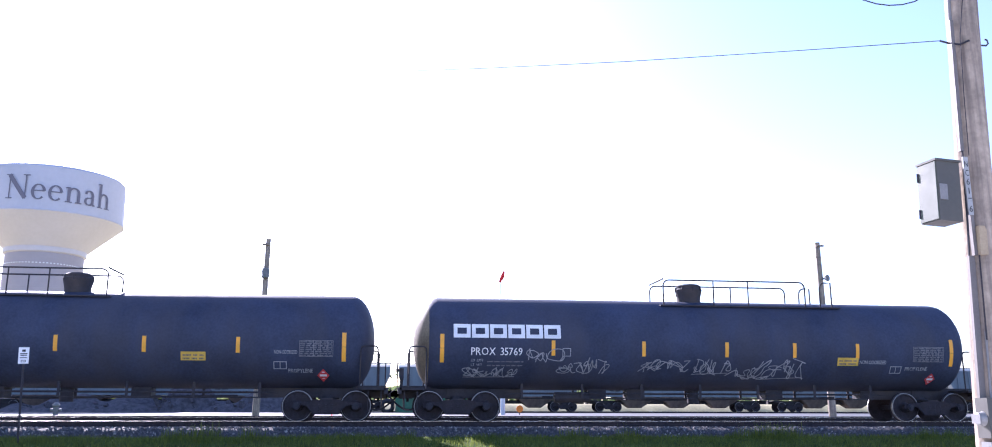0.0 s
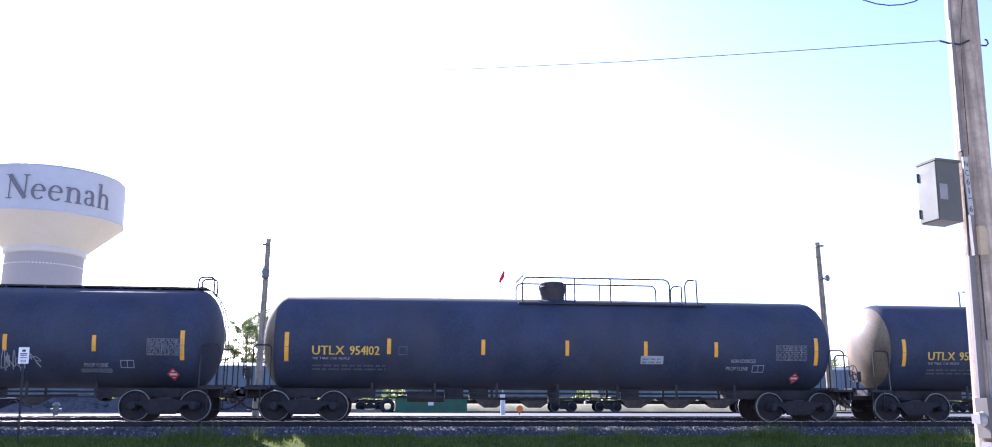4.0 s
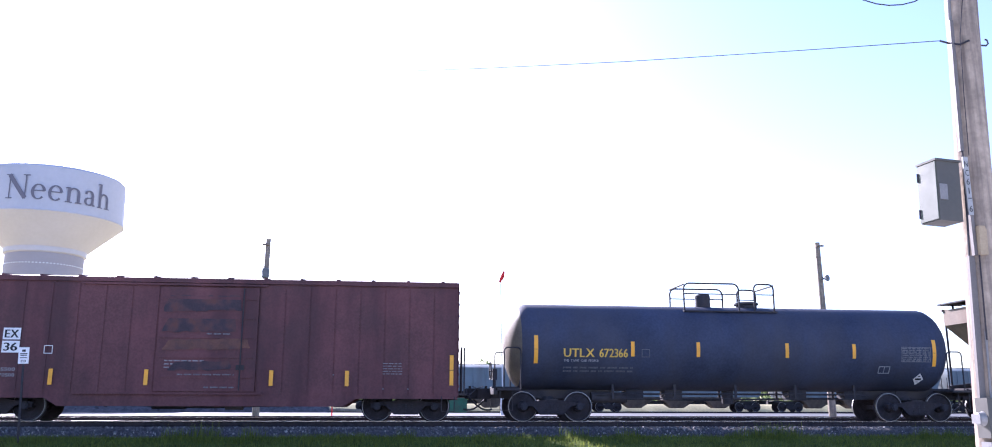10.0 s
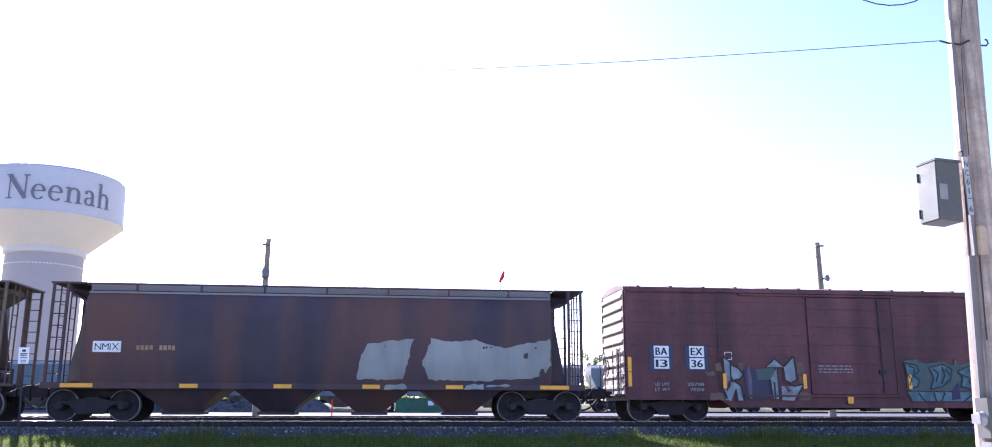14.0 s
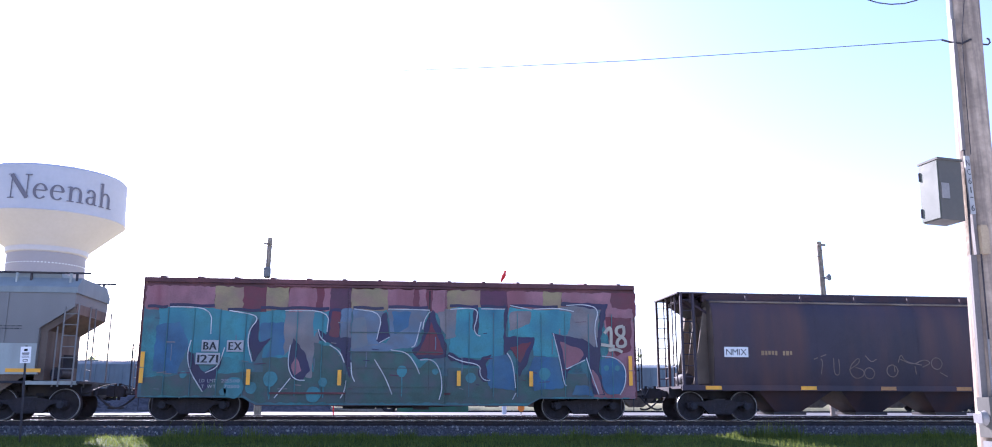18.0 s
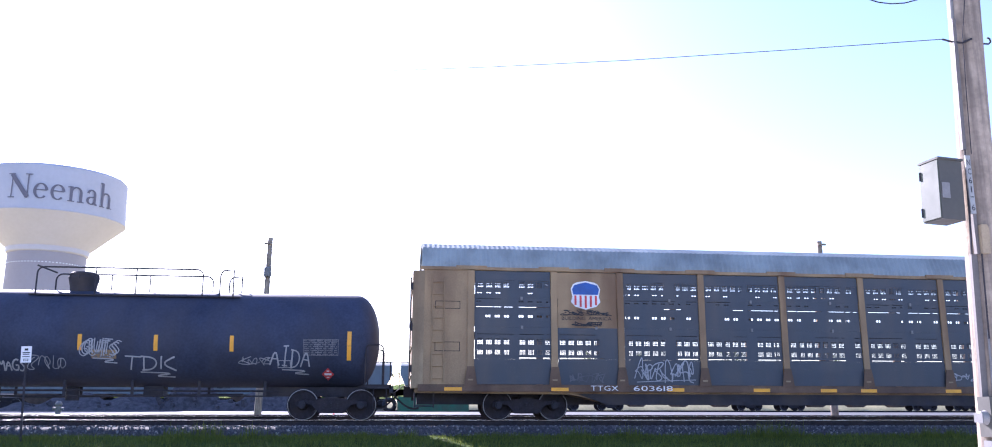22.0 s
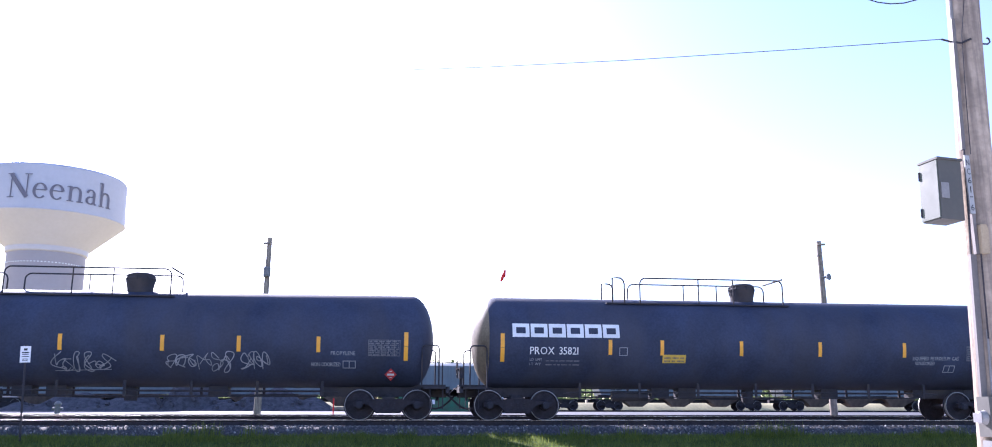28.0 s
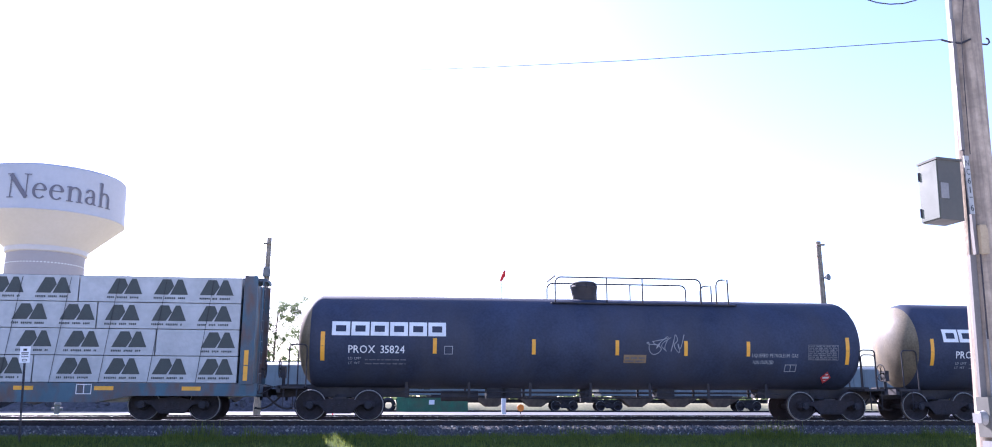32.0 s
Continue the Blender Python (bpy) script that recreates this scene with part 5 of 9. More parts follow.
def ribbed_hopper(C):
    """A grey covered hopper with vertical side ribs, sloped end sheets and three wide bays."""
    car = holder("covered_hopper", "weathered grey covered hopper car with vertical side ribs", "hopper car", "cars of the freight train")
    CARS.append((car, C))
    trucks(car, 6.9)
    draft_gear(car, 8.35)
    W = 1.5
    out = [(-7.0, 1.5), (-7.0, 2.45), (-8.3, 3.5), (-8.3, 4.08), (8.3, 4.08), (8.3, 3.5), (7.0, 2.45), (7.0, 1.5)]
    bm = prism(B(), out, -W + 0.05, W - 0.05)
    part("body", bm, HOPEND, car, "rust-stained hopper body")
    for y in (-1, 1):
        xs = [-6.8 + 0.8 * i for i in range(18)]
        for p, q in zip(xs, xs[1:]):
            bm = B()
            box(bm, p + 0.07, q - 0.07, y * (W - 0.045) - 0.01, y * (W - 0.045) + 0.01, 1.52, 4.0)
            part("side_sheet", bm, HOPGREY, car)
        for p in xs:
            bm = B()
            box(bm, p - 0.06, p + 0.06, y * (W - 0.01) - 0.05, y * (W - 0.01) + 0.05, 1.5, 4.03)
            part("side_rib", bm, HOPGREY, car, bevel=0.02)
        bm = B()
        box(bm, -8.35, 8.35, y * W - 0.06, y * W + 0.05, 4.02, 4.12)
        part("top_chord", bm, HOPGREY, car, bevel=0.01)
        bm = B()
        box(bm, -7.05, 7.05, y * W - 0.04, y * W + 0.04, 1.42, 1.52)
        part("side_sill", bm, HOPGREY, car)
        for s in (-1, 1):
            part("end_sill", prism(B(), [(s * 6.3, 1.42), (s * 7.1, 1.42), (s * 8.4, 1.26), (s * 8.4, 1.1), (s * 6.6, 1.1)], y * 1.44 - 0.04, y * 1.44 + 0.04), IRON, car)
    chutes(car, (-4.5, 0.0, 4.5), 1.46, 0.32, 2.1, 0.55, 1.44, PIT)
    bm = B()
    box(bm, -6.6, 6.6, -0.45, 0.45, 0.85, 1.3)
    part("centre_sill", bm, IRON, car)
    for s in (-1, 1):
        for x, y in ((8.2, -W), (8.2, W), (7.75, -W), (7.3, -1.0), (8.2, -0.5)):
            bm = B()
            rod(bm, (s * x, y, 1.2), (s * x, y, 3.5 if x > 8 else 3.0), 0.04, 8)
            part("end_post", bm, IRON, car)
        bm = B()
        for k in range(6):
            rod(bm, (s * 8.2, -W, 1.5 + 0.33 * k), (s * 7.75, -W, 1.5 + 0.33 * k), 0.014, 6)
            rod(bm, (s * 8.22, -0.5, 1.5 + 0.33 * k), (s * 8.22, 0.0, 1.5 + 0.33 * k), 0.014, 6)
        rod(bm, (s * 8.22, 0.0, 1.2), (s * 8.22, 0.0, 3.5), 0.02, 6)
        part("end_ladder", bm, HOPGREY, car)
        bm = B()
        box(bm, min(s * 6.2, s * 8.5), max(s * 6.2, s * 8.5), -1.45, 1.45, 1.08, 1.16)
        box(bm, min(s * 5.8, s * 8.5), max(s * 5.8, s * 8.5), -0.32, 0.32, 0.74, 1.1)
        rod(bm, (s * 7.6, -0.6, 1.42), (s * 7.6, 0.3, 1.42), 0.2, 14)
        part("end_platform", bm, IRON, car)
        part("roof_walk_end", box(B(), min(s * 7.6, s * 8.5), max(s * 7.6, s * 8.5), -W, W, 4.26, 4.31), IRON, car)
    brake_wheel(car, -8.55, -0.4, 1.9, 180)
    roof_walk(car, 8.45, 4.28, 1.2, IRON, 13, HOPDARK, 4.05, 1.1)
    s0 = flat(-W - 0.045)
    words("reporting_mark", "GC", -5.92, -5.3, 2.38, 0.26, flat(-W + 0.028), WORN_INK, car, "worn dark stencilled letters", curved=False, bold=0.014)
    words("reporting_mark", "X", -4.86, -4.6, 2.38, 0.26, flat(-W + 0.028), WORN_INK, car, curved=False, bold=0.014)
    words("car_number", "40", -5.1, -4.55, 1.96, 0.26, flat(-W + 0.028), WORN_INK, car, curved=False, bold=0.014)
    words("car_number", "35", -4.32, -3.75, 1.96, 0.26, flat(-W + 0.028), WORN_INK, car, curved=False, bold=0.014)
    bars("weight_stencil", -5.2, -4.55, 1.6, 1.82, 2, flat(-W + 0.028), WORN_INK, car, 3, fill=0.5)
    patch("data_panel", 5.4, 5.9, 1.6, 1.9, flat(-W + 0.03), WORN_INK, car, "dark stencilled panel")
    for x, z in ((-6.8, 1.65), (6.8, 1.55)):
        for k in range(2):
            patch("reflective_strip", x - 0.06, x + 0.06, z + 0.48 * k, z + 0.45 + 0.48 * k, s0, YELLOW, car, "yellow reflective strip")
    for x in (-3.6, -1.2, 1.2, 4.4):
        patch("reflective_strip", x - 0.06, x + 0.06, 1.62, 2.1, s0, YELLOW if x == 1.2 else FADED, car, "yellow reflective strip")
    return car


FILL = mat("graffiti_pale_fill", (0.33, 0.325, 0.325), 0.6, var=0.18, scale=1.5, bump=0.02, stain=(0.42, 0.42, 0.45), stain_amount=0.5)
CLOUD = mat("graffiti_teal_mist", (0.22, 0.34, 0.32), 0.7, var=0.2, scale=4.0)
NAVYLINE = mat("navy_spray_paint", (0.035, 0.045, 0.075), 0.6, var=0.2, bump=0.02)


def pale_hopper(C):
    """A large pale covered hopper with sloped ends, blue-grey eaves and a white lower band."""
    car = holder("covered_hopper", "large pale grey covered hopper car with white lower band", "hopper car", "cars of the freight train")
    CARS.append((car, C))
    trucks(car, 6.98)
    draft_gear(car, 8.4)
    W = 1.52
    out = [(-7.2, 1.42), (-7.2, 2.75), (-8.15, 3.4), (-8.15, 3.9), (8.15, 3.9), (8.15, 3.4), (7.2, 2.75), (7.2, 1.42)]
    part("body", prism(B(), out, -W + 0.02, W - 0.02), HOPPALE, car)
    bm = B()
    sec = [(-W - 0.02, 3.82), (-W - 0.02, 4.0), (-1.15, 4.32), (1.15, 4.32), (W + 0.02, 4.0), (W + 0.02, 3.82)]
    extrude_x(bm, sec, -8.2, 8.2)
    part("eave", bm, HOPBLUE, car, "blue-grey sloping eaves")
    for i in range(11):
        bm = B()
        x = -7.9 + 15.8 * i / 10
        box(bm, x - 0.03, x + 0.03, -1.36, -1.28, 4.05, 4.44)
        part("eaves_bracket", bm, HOPWHITE, car)
    for y in (-1, 1):
        for i in range(9):
            x = -6.2 + 12.4 * i / 8
            bm = B()
            box(bm, x - 0.04, x + 0.04, y * (W - 0.005) - 0.012, y * (W - 0.005) + 0.012, 1.6, 3.8)
            part("side_seam", bm, HOPPALE, car)
        bm = B()
        prism(bm, [(-7.2, 1.36), (-7.2, 2.5), (-6.6, 2.5), (-6.6, 2.28), (7.2, 2.28), (7.2, 1.36)], y * (W + 0.004) - 0.012, y * (W + 0.004) + 0.012)
        part("white_band", bm, HOPWHITE, car, "white painted lower band")
        bm = B()
        box(bm, -7.3, 7.3, y * W - 0.05, y * W + 0.05, 1.36, 1.46)
        part("side_sill", bm, HOPWHITE, car, bevel=0.01)
        for s in (-1, 1):
            bm = B()
            box(bm, min(s * 6.9, s * 8.4), max(s * 6.9, s * 8.4), y * 1.42 - 0.06, y * 1.42 + 0.06, 1.06, 1.17)
            part("end_sill", bm, HOPWHITE, car, bevel=0.01)
    for y in (-1, 1):
        bm = B()
        pts = [(-7.0, y * 1.46, 1.38), (7.0, y * 1.46, 1.38), (6.1, y * 1.12, 0.84), (-6.1, y * 1.12, 0.84)]
        a, b = [[bm.verts.new((px, py - y * d, pz)) for px, py, pz in pts] for d in (0.0, 0.03)]
        bm.faces.new(a)
        bm.faces.new(b[::-1])
        for i in range(4):
            bm.faces.new((a[i], b[i], b[(i + 1) % 4], a[(i + 1) % 4]))
        part("slope_sheet", bm, PIT, car, "long brown sheet sloping in under the side")
    chutes(car, (-4.6, 0.0, 4.6), 0.9, 0.36, 1.5, 0.95, 1.1, PIT)
    bm = B()
    box(bm, -6.6, 6.6, -0.45, 0.45, 0.85, 1.25)
    part("centre_sill", bm, IRON, car)
    for s in (-1, 1):
        for x, y, zt in ((8.3, -W, 3.5), (8.3, W, 3.5), (7.9, -W, 3.4), (7.62, -1.2, 3.05), (8.3, -0.5, 3.5), (8.3, 0.0, 3.5)):
            bm = B()
            rod(bm, (s * x, y, 1.0), (s * x, y, zt), 0.025, 8)
            part("end_post", bm, HOPPALE, car)
        bm = B()
        for k in range(7):
            rod(bm, (s * 8.3, -W, 1.2 + 0.33 * k), (s * 7.9, -W, 1.2 + 0.33 * k), 0.014, 6)
            rod(bm, (s * 8.3, -0.5, 1.2 + 0.33 * k), (s * 8.3, 0.0, 1.2 + 0.33 * k), 0.014, 6)
        part("end_ladder", bm, HOPPALE, car)
        bm = B()
        box(bm, min(s * 6.2, s * 8.5), max(s * 6.2, s * 8.5), -1.45, 1.45, 1.1, 1.17)
        box(bm, min(s * 5.8, s * 8.5), max(s * 5.8, s * 8.5), -0.32, 0.32, 0.74, 1.1)
        rod(bm, (s * 7.6, -0.9, 1.42), (s * 7.6, 0.1, 1.42), 0.18, 14)
        box(bm, s * 7.7 - 0.15, s * 7.7 + 0.15, -0.3, 0.1, 1.6, 2.0)
        part("end_platform", bm, IRON, car)
        part("end_slope", prism(B(), [(s * 7.15, 1.2), (s * 7.42, 1.2), (s * 7.42, 2.68), (s * 8.18, 3.2), (s * 8.18, 3.5), (s * 7.15, 2.8)], -1.36, 1.36), PIT, car, "brown sloping end sheet")
    brake_wheel(car, -8.5, -0.3, 1.9, 180)
    roof_walk(car, 8.45, 4.46, 1.25, IRON, 13, HOPBLUE, 4.34, 1.13)
    s0, s1 = flat(-W - 0.002), flat(-W - 0.02)
    words("reporting_mark", "CITX", -6.2, -5.45, 2.56, 0.24, s0, BLACK_INK, car, "dark stencilled letters", off=0.02, curved=False)
    pn = patch("number_panel", -6.3, -5.0, 2.06, 2.46, s1, HOPPALE, car, "grey panel behind the number")
    words("car_number", "702471", -6.2, -5.05, 2.12, 0.24, s1, BLACK_INK, pn, off=0.012, curved=False)
    for k, (a, b) in enumerate((("LD LMT", "223500"), ("LT WT", "62500"))):
        words("weight_stencil", a, -6.2, -5.85, 1.86 - 0.15 * k, 0.085, s1, BLACK_INK, car, "small dark stencil", curved=False)
        words("weight_figures", b, -5.78 + 0.06 * k, -5.4, 1.86 - 0.15 * k, 0.085, s1, BLACK_INK, car, curved=False)
    bars("red_notice", -1.5, 0.1, 2.52, 2.6, 1, s0, RED_INK, car, 6, fill=0.9)
    bars("small_print", 5.2, 6.7, 2.7, 2.86, 2, s0, BLACK_INK, car, 7, fill=0.4)
    bars("small_print", -1.3, 0.0, 1.72, 1.84, 2, s1, BLACK_INK, car, 8, fill=0.4)
    bars("small_print", 5.2, 6.2, 1.65, 1.95, 4, s1, BLACK_INK, car, 9, fill=0.4)
    outline("inspection_box", -4.6, -4.32, 2.4, 2.64, s0, BLACK_INK, car, 0.02)
    for x in (-6.8, -3.6, -1.0, 1.3, 4.6, 6.9):
        w = 0.5 if abs(x) > 6 else 0.22
        patch("reflective_strip", x - w, x + w, 1.42, 1.53, flat(-W - 0.055), YELLOW, car, "yellow reflective strip")
    # bulb-headed graffiti letters, dark outline round pale fill
    for i, pts in enumerate((
            [(1.08, 2.11), (1.28, 2.19), (1.5, 2.0), (1.55, 1.82), (1.33, 1.81), (1.1, 1.89)],
            [(1.46, 2.38), (1.69, 2.45), (1.96, 2.34), (2.1, 2.12), (2.35, 2.23), (2.7, 2.09), (2.75, 1.56), (2.49, 1.35), (2.05, 1.34), (1.35, 1.33), (1.44, 1.59), (1.77, 1.89), (1.59, 2.15)],
            [(2.78, 2.15), (3.07, 2.39), (3.29, 2.32), (3.27, 2.05), (3.2, 1.87), (3.76, 1.46), (3.72, 1.36), (2.92, 1.34), (2.68, 1.56)],
            [(3.41, 2.21), (3.64, 2.44), (3.88, 2.42), (3.97, 2.25), (3.89, 2.02), (3.7, 1.83), (4.03, 1.83), (4.2, 1.65), (4.14, 1.36), (3.84, 1.35), (3.63, 1.72), (3.42, 1.94)],
            )):
        blob("graffiti_fill", pts, s1, FILL, car, "pale grey spray-paint letter", off=0.006 + 0.003 * i, smooth=1)
    for x0, x1 in ((0.63, 1.26), (4.04, 4.8)):
        blob("graffiti_cloud", ragged([(x0, 1.72), (x1, 1.66), (x1 - 0.1, 1.86), (x0 + 0.15, 1.88)], 3), s1, CLOUD, car, "pale teal spray cloud", off=0.004, smooth=1)
    for i, pts in enumerate((
            [(1.08, 2.11), (1.28, 2.19), (1.5, 2.0), (1.55, 1.82), (1.33, 1.81), (1.1, 1.89), (1.08, 2.11)],
            [(1.46, 2.38), (1.69, 2.45), (1.96, 2.34), (2.1, 2.12), (2.35, 2.23), (2.7, 2.09), (2.75, 1.56), (2.49, 1.35), (2.05, 1.34), (1.35, 1.33), (1.44, 1.59), (1.77, 1.89), (1.59, 2.15), (1.46, 2.38)],
            [(2.78, 2.15), (3.07, 2.39), (3.29, 2.32), (3.27, 2.05), (3.2, 1.87), (3.76, 1.46), (3.72, 1.36), (2.92, 1.34), (2.68, 1.56), (2.78, 2.15)],
            [(3.41, 2.21), (3.64, 2.44), (3.88, 2.42), (3.97, 2.25), (3.89, 2.02), (3.7, 1.83), (4.03, 1.83), (4.2, 1.65), (4.14, 1.36), (3.84, 1.35), (3.63, 1.72), (3.42, 1.94), (3.41, 2.21)],
            [(1.82, 2.08), (2.05, 1.97), (2.32, 2.12), (2.38, 1.86), (2.27, 1.63), (2.49, 1.35)],
            [(2.05, 1.34), (2.2, 1.56), (2.09, 1.95)],
            [(2.36, 1.78), (2.68, 1.9)],
            [(2.39, 1.67), (2.67, 1.79)],
            [(2.92, 1.34), (2.98, 1.6), (3.26, 2.03)],
            [(3.22, 1.64), (3.6, 1.42), (3.84, 1.35)],
            [(2.76, 2.31), (2.73, 2.27), (2.68, 2.25), (2.63, 2.26), (2.61, 2.31), (2.64, 2.36), (2.69, 2.38), (2.74, 2.36), (2.76, 2.31)],
            [(2.03, 2.42), (2.23, 2.31), (2.72, 2.15)],
            [(1.0, 2.18), (0.97, 2.03), (1.04, 1.92)],
            [(4.03, 2.33), (4.08, 2.18), (4.01, 2.08)],
            )):
        bm = B()
        ribbon(bm, soften(pts, 2), 0.042, s1, 0.022 + 0.0012 * i)
        part("graffiti_line", bm, NAVYLINE, car, "dark navy spray-paint line")
    return car


# ---------------------------------------------------------------- autorack
SCREEN_ROWS = {1: ((1.95, 0.018, "slot"), (2.05, 0.15, "mesh"), (2.37, 0.2, "mesh"), (2.7, 0.018, "slot")),
               2: ((3.25, 0.07, "small"), (3.575, 0.016, "slot"), (3.74, 0.035, "small"), (3.83, 0.018, "slot")),
               3: ((4.02, 0.03, "small"), (4.2, 0.19, "mesh"), (4.43, 0.014, "slot"))}


def far_screen(bm, a, b, y, z0, z1):
    """The far side's screen: a wide frame that lets the sky through."""
    t = 0.012
    box(bm, a, b, y - t, y + t, z0, z0 + 0.035)
    box(bm, a, b, y - t, y + t, z1 - 0.05, z1)
    x = a
    while x < b:
        box(bm, x, min(b, x + 0.04), y - t, y + t, z0 + 0.035, z1 - 0.05)
        x += 0.9


def near_screen(bm, a, b, y, z0, z1, rows, seed):
    """A sheet with slots and with square fields of fine mesh, in two groups beside a narrow upright slit."""
    rnd = random.Random(seed)
    t, w = 0.012, b - a
    cut = a + w * rnd.choice((0.53, 0.56, 0.79))
    groups = ((a + 0.07, cut - 0.06), (cut + rnd.choice((0.12, 0.3)), b - 0.06))
    zz = z0
    for z, h, kind in rows:
        box(bm, a, b, y - t, y + t, zz, z)
        edge = a
        for g0, g1 in groups:
            pitch, gap = (0.28, 0.19) if kind == "mesh" else (0.3, 0.15) if kind == "small" else (rnd.choice((0.9, 1.3)), 0.0)
            x = g0
            while x < g1 - 0.08:
                hole = min(g1, x + (gap or pitch - 0.1))
                if kind != "mesh" and rnd.random() < 0.28:
                    x += pitch
                    continue
                box(bm, edge, x, y - t, y + t, z, z + h)
                if kind == "mesh":
                    for f in (0.0, 0.27, 0.51, 0.75):
                        box(bm, x + f * (hole - x), x + f * (hole - x) + 0.021, y - 0.006, y + 0.006, z, z + h)
                    for f in (0.0, 0.25, 0.5, 0.75):
                        box(bm, x, hole, y - 0.005, y + 0.005, z + f * h, z + f * h + 0.02)
                elif kind == "small":
                    box(bm, x + 0.06, x + 0.085, y - 0.006, y + 0.006, z, z + h)
                edge = hole
                x += pitch
        box(bm, edge, b, y - t, y + t, z, z + h)
        zz = z + h
    box(bm, a, b, y - t, y + t, zz, z1)


def autorack(C):
    car = holder("autorack_car", "tall yellow autorack car with perforated grey side screens", "autorack car", "cars of the freight train")
    CARS.append((car, C))
    trucks(car, 10.0)
    draft_gear(car, 13.9)
    W = 1.5
    bays = [-11.85, -9.15, -6.95, -4.2, -1.38, 1.42, 4.33, 7.15, 9.15, 11.9]
    bm = B()
    prism(bm, [(-13.6, 0.86), (-13.6, 1.1), (13.6, 1.1), (13.6, 0.86), (8.6, 0.82), (7.6, 0.6), (-7.6, 0.6), (-8.6, 0.82)], -1.35, 1.35)
    part("flatcar_deck", bm, RACK, car, bevel=0.02)
    bm = B()
    prism(bm, [(-8.4, 0.84), (8.4, 0.84), (7.4, 0.5), (-7.4, 0.5)], -1.38, -1.36)
    box(bm, -13.5, 13.5, -0.35, 0.35, 0.5, 0.86)
    part("fish_belly_sill", bm, IRON, car)
    for z in (2.76, 3.97):
        bm = B()
        box(bm, -13.2, 13.2, -1.3, 1.3, z - 0.04, z + 0.04)
        part("rack_deck", bm, IRON, car)
    # roof: corrugated, arched in section
    bm = B()
    sec = [(-W - 0.02, 4.84), (-W, 5.0), (-1.3, 5.5), (-0.8, 5.72), (0, 5.8), (0.8, 5.72), (1.3, 5.5), (W, 5.0), (W + 0.02, 4.84)]
    n = 330
    rings = []
    for i in range(n + 1):
        k = 0.018 if i % 2 else 0.0
        rings.append([bm.verts.new((-13.45 + 26.9 * i / n, y * (1 + k * 0.6), z + (k if abs(y) > 1 else 0.0))) for y, z in sec])
    for a, b in zip(rings, rings[1:]):
        for j in range(len(sec) - 1):
            bm.faces.new((a[j], b[j], b[j + 1], a[j + 1]))
    part("roof", bm, ROOFSTEEL, car, "pale corrugated steel roof", sharp=12)
    for s in (-1, 1):
        part("roof_end", extrude_x(B(), [(y * 0.985, z - 0.02) for y, z in sec], s * 13.3, s * 13.38), HOPBLUE, car, "pale steel plate closing the roof's end")
        part("roof_end_strut", rod(B(), (s * 13.4, -1.42, 4.9), (s * 13.4, -0.3, 5.7), 0.035, 6), IRON, car)
    for y in (-1, 1):
        bm = B()
        box(bm, -13.5, 13.5, y * W - 0.05, y * W + 0.06, 4.76, 4.86)
        part("top_chord", bm, RACK, car, bevel=0.01)
        bm = B()
        box(bm, -13.5, 13.5, y * W - 0.06, y * W + 0.05, 0.9, 1.12)
        part("bottom_chord", bm, RACKLOW, car, "grimy brown bottom chord", bevel=0.01)
        for x in bays:
            bm = B()
            box(bm, x - 0.105, x + 0.105, y * W - 0.05, y * W + 0.07, 1.1, 4.8)
            post = part("side_post", bm, RACK, car, bevel=0.015)
            bm = B()
            prism(bm, [(x - 0.2, 1.1), (x + 0.2, 1.1), (x + 0.17, 1.35), (x + 0.115, 1.68), (x - 0.115, 1.68), (x - 0.17, 1.35)], y * (W + 0.08) - 0.012, y * (W + 0.08) + 0.012)
            part("post_foot", bm, RACKLOW, post, "grimy brown post foot")
            if y < 0:
                patch("foot_reflector", x - 0.09, x + 0.07, 1.24, 1.29, flat(-W - 0.095), ENDCREAM, post, "pale dusty reflector")
            bm = B()
            box(bm, x - 0.5, x + 0.5, y * (W + 0.05) - 0.03, y * (W + 0.05) + 0.03, 4.78, 4.9)
            part("post_cap", bm, RACK, post)
        for bi, (p, q) in enumerate(zip(bays, bays[1:])):
            sign = bi == 1
            for k, (z0, z1) in enumerate(((1.13, 1.918), (1.92, 2.933), (2.935, 3.868), (3.87, 4.74))):
                a, b = p + (0.125 if (bi + k) % 2 else 0.1), q - (0.12 if (bi + k) % 3 == 0 else 0.1)
                yy, plain = y * (W - 0.01), k == 0 or (sign and k > 1)
                bm = B()
                if plain:
                    box(bm, a, b, yy - 0.012, yy + 0.012, z0, z1)
                    if k == 0:
                        for r in range(5):
                            box(bm, a + 0.02, b - 0.02, yy - 0.02, yy + 0.02, z0 + 0.1 + 0.14 * r, z0 + 0.13 + 0.14 * r)
                elif y > 0:
                    far_screen(bm, a, b, yy, z0, z1)
                else:
                    near_screen(bm, a, b, yy, z0, z1, SCREEN_ROWS[k], bi * 4 + k)
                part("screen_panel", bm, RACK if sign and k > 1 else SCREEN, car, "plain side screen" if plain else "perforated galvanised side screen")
                if y < 0 and k in (1, 2) and not plain:
                    part("screen_clip", box(B(), (a + b) / 2 + 0.25, (a + b) / 2 + 0.32, yy - 0.045, yy - 0.01, z1 - 0.05, z1 + 0.05), HOPPALE, car, "small grey clip")
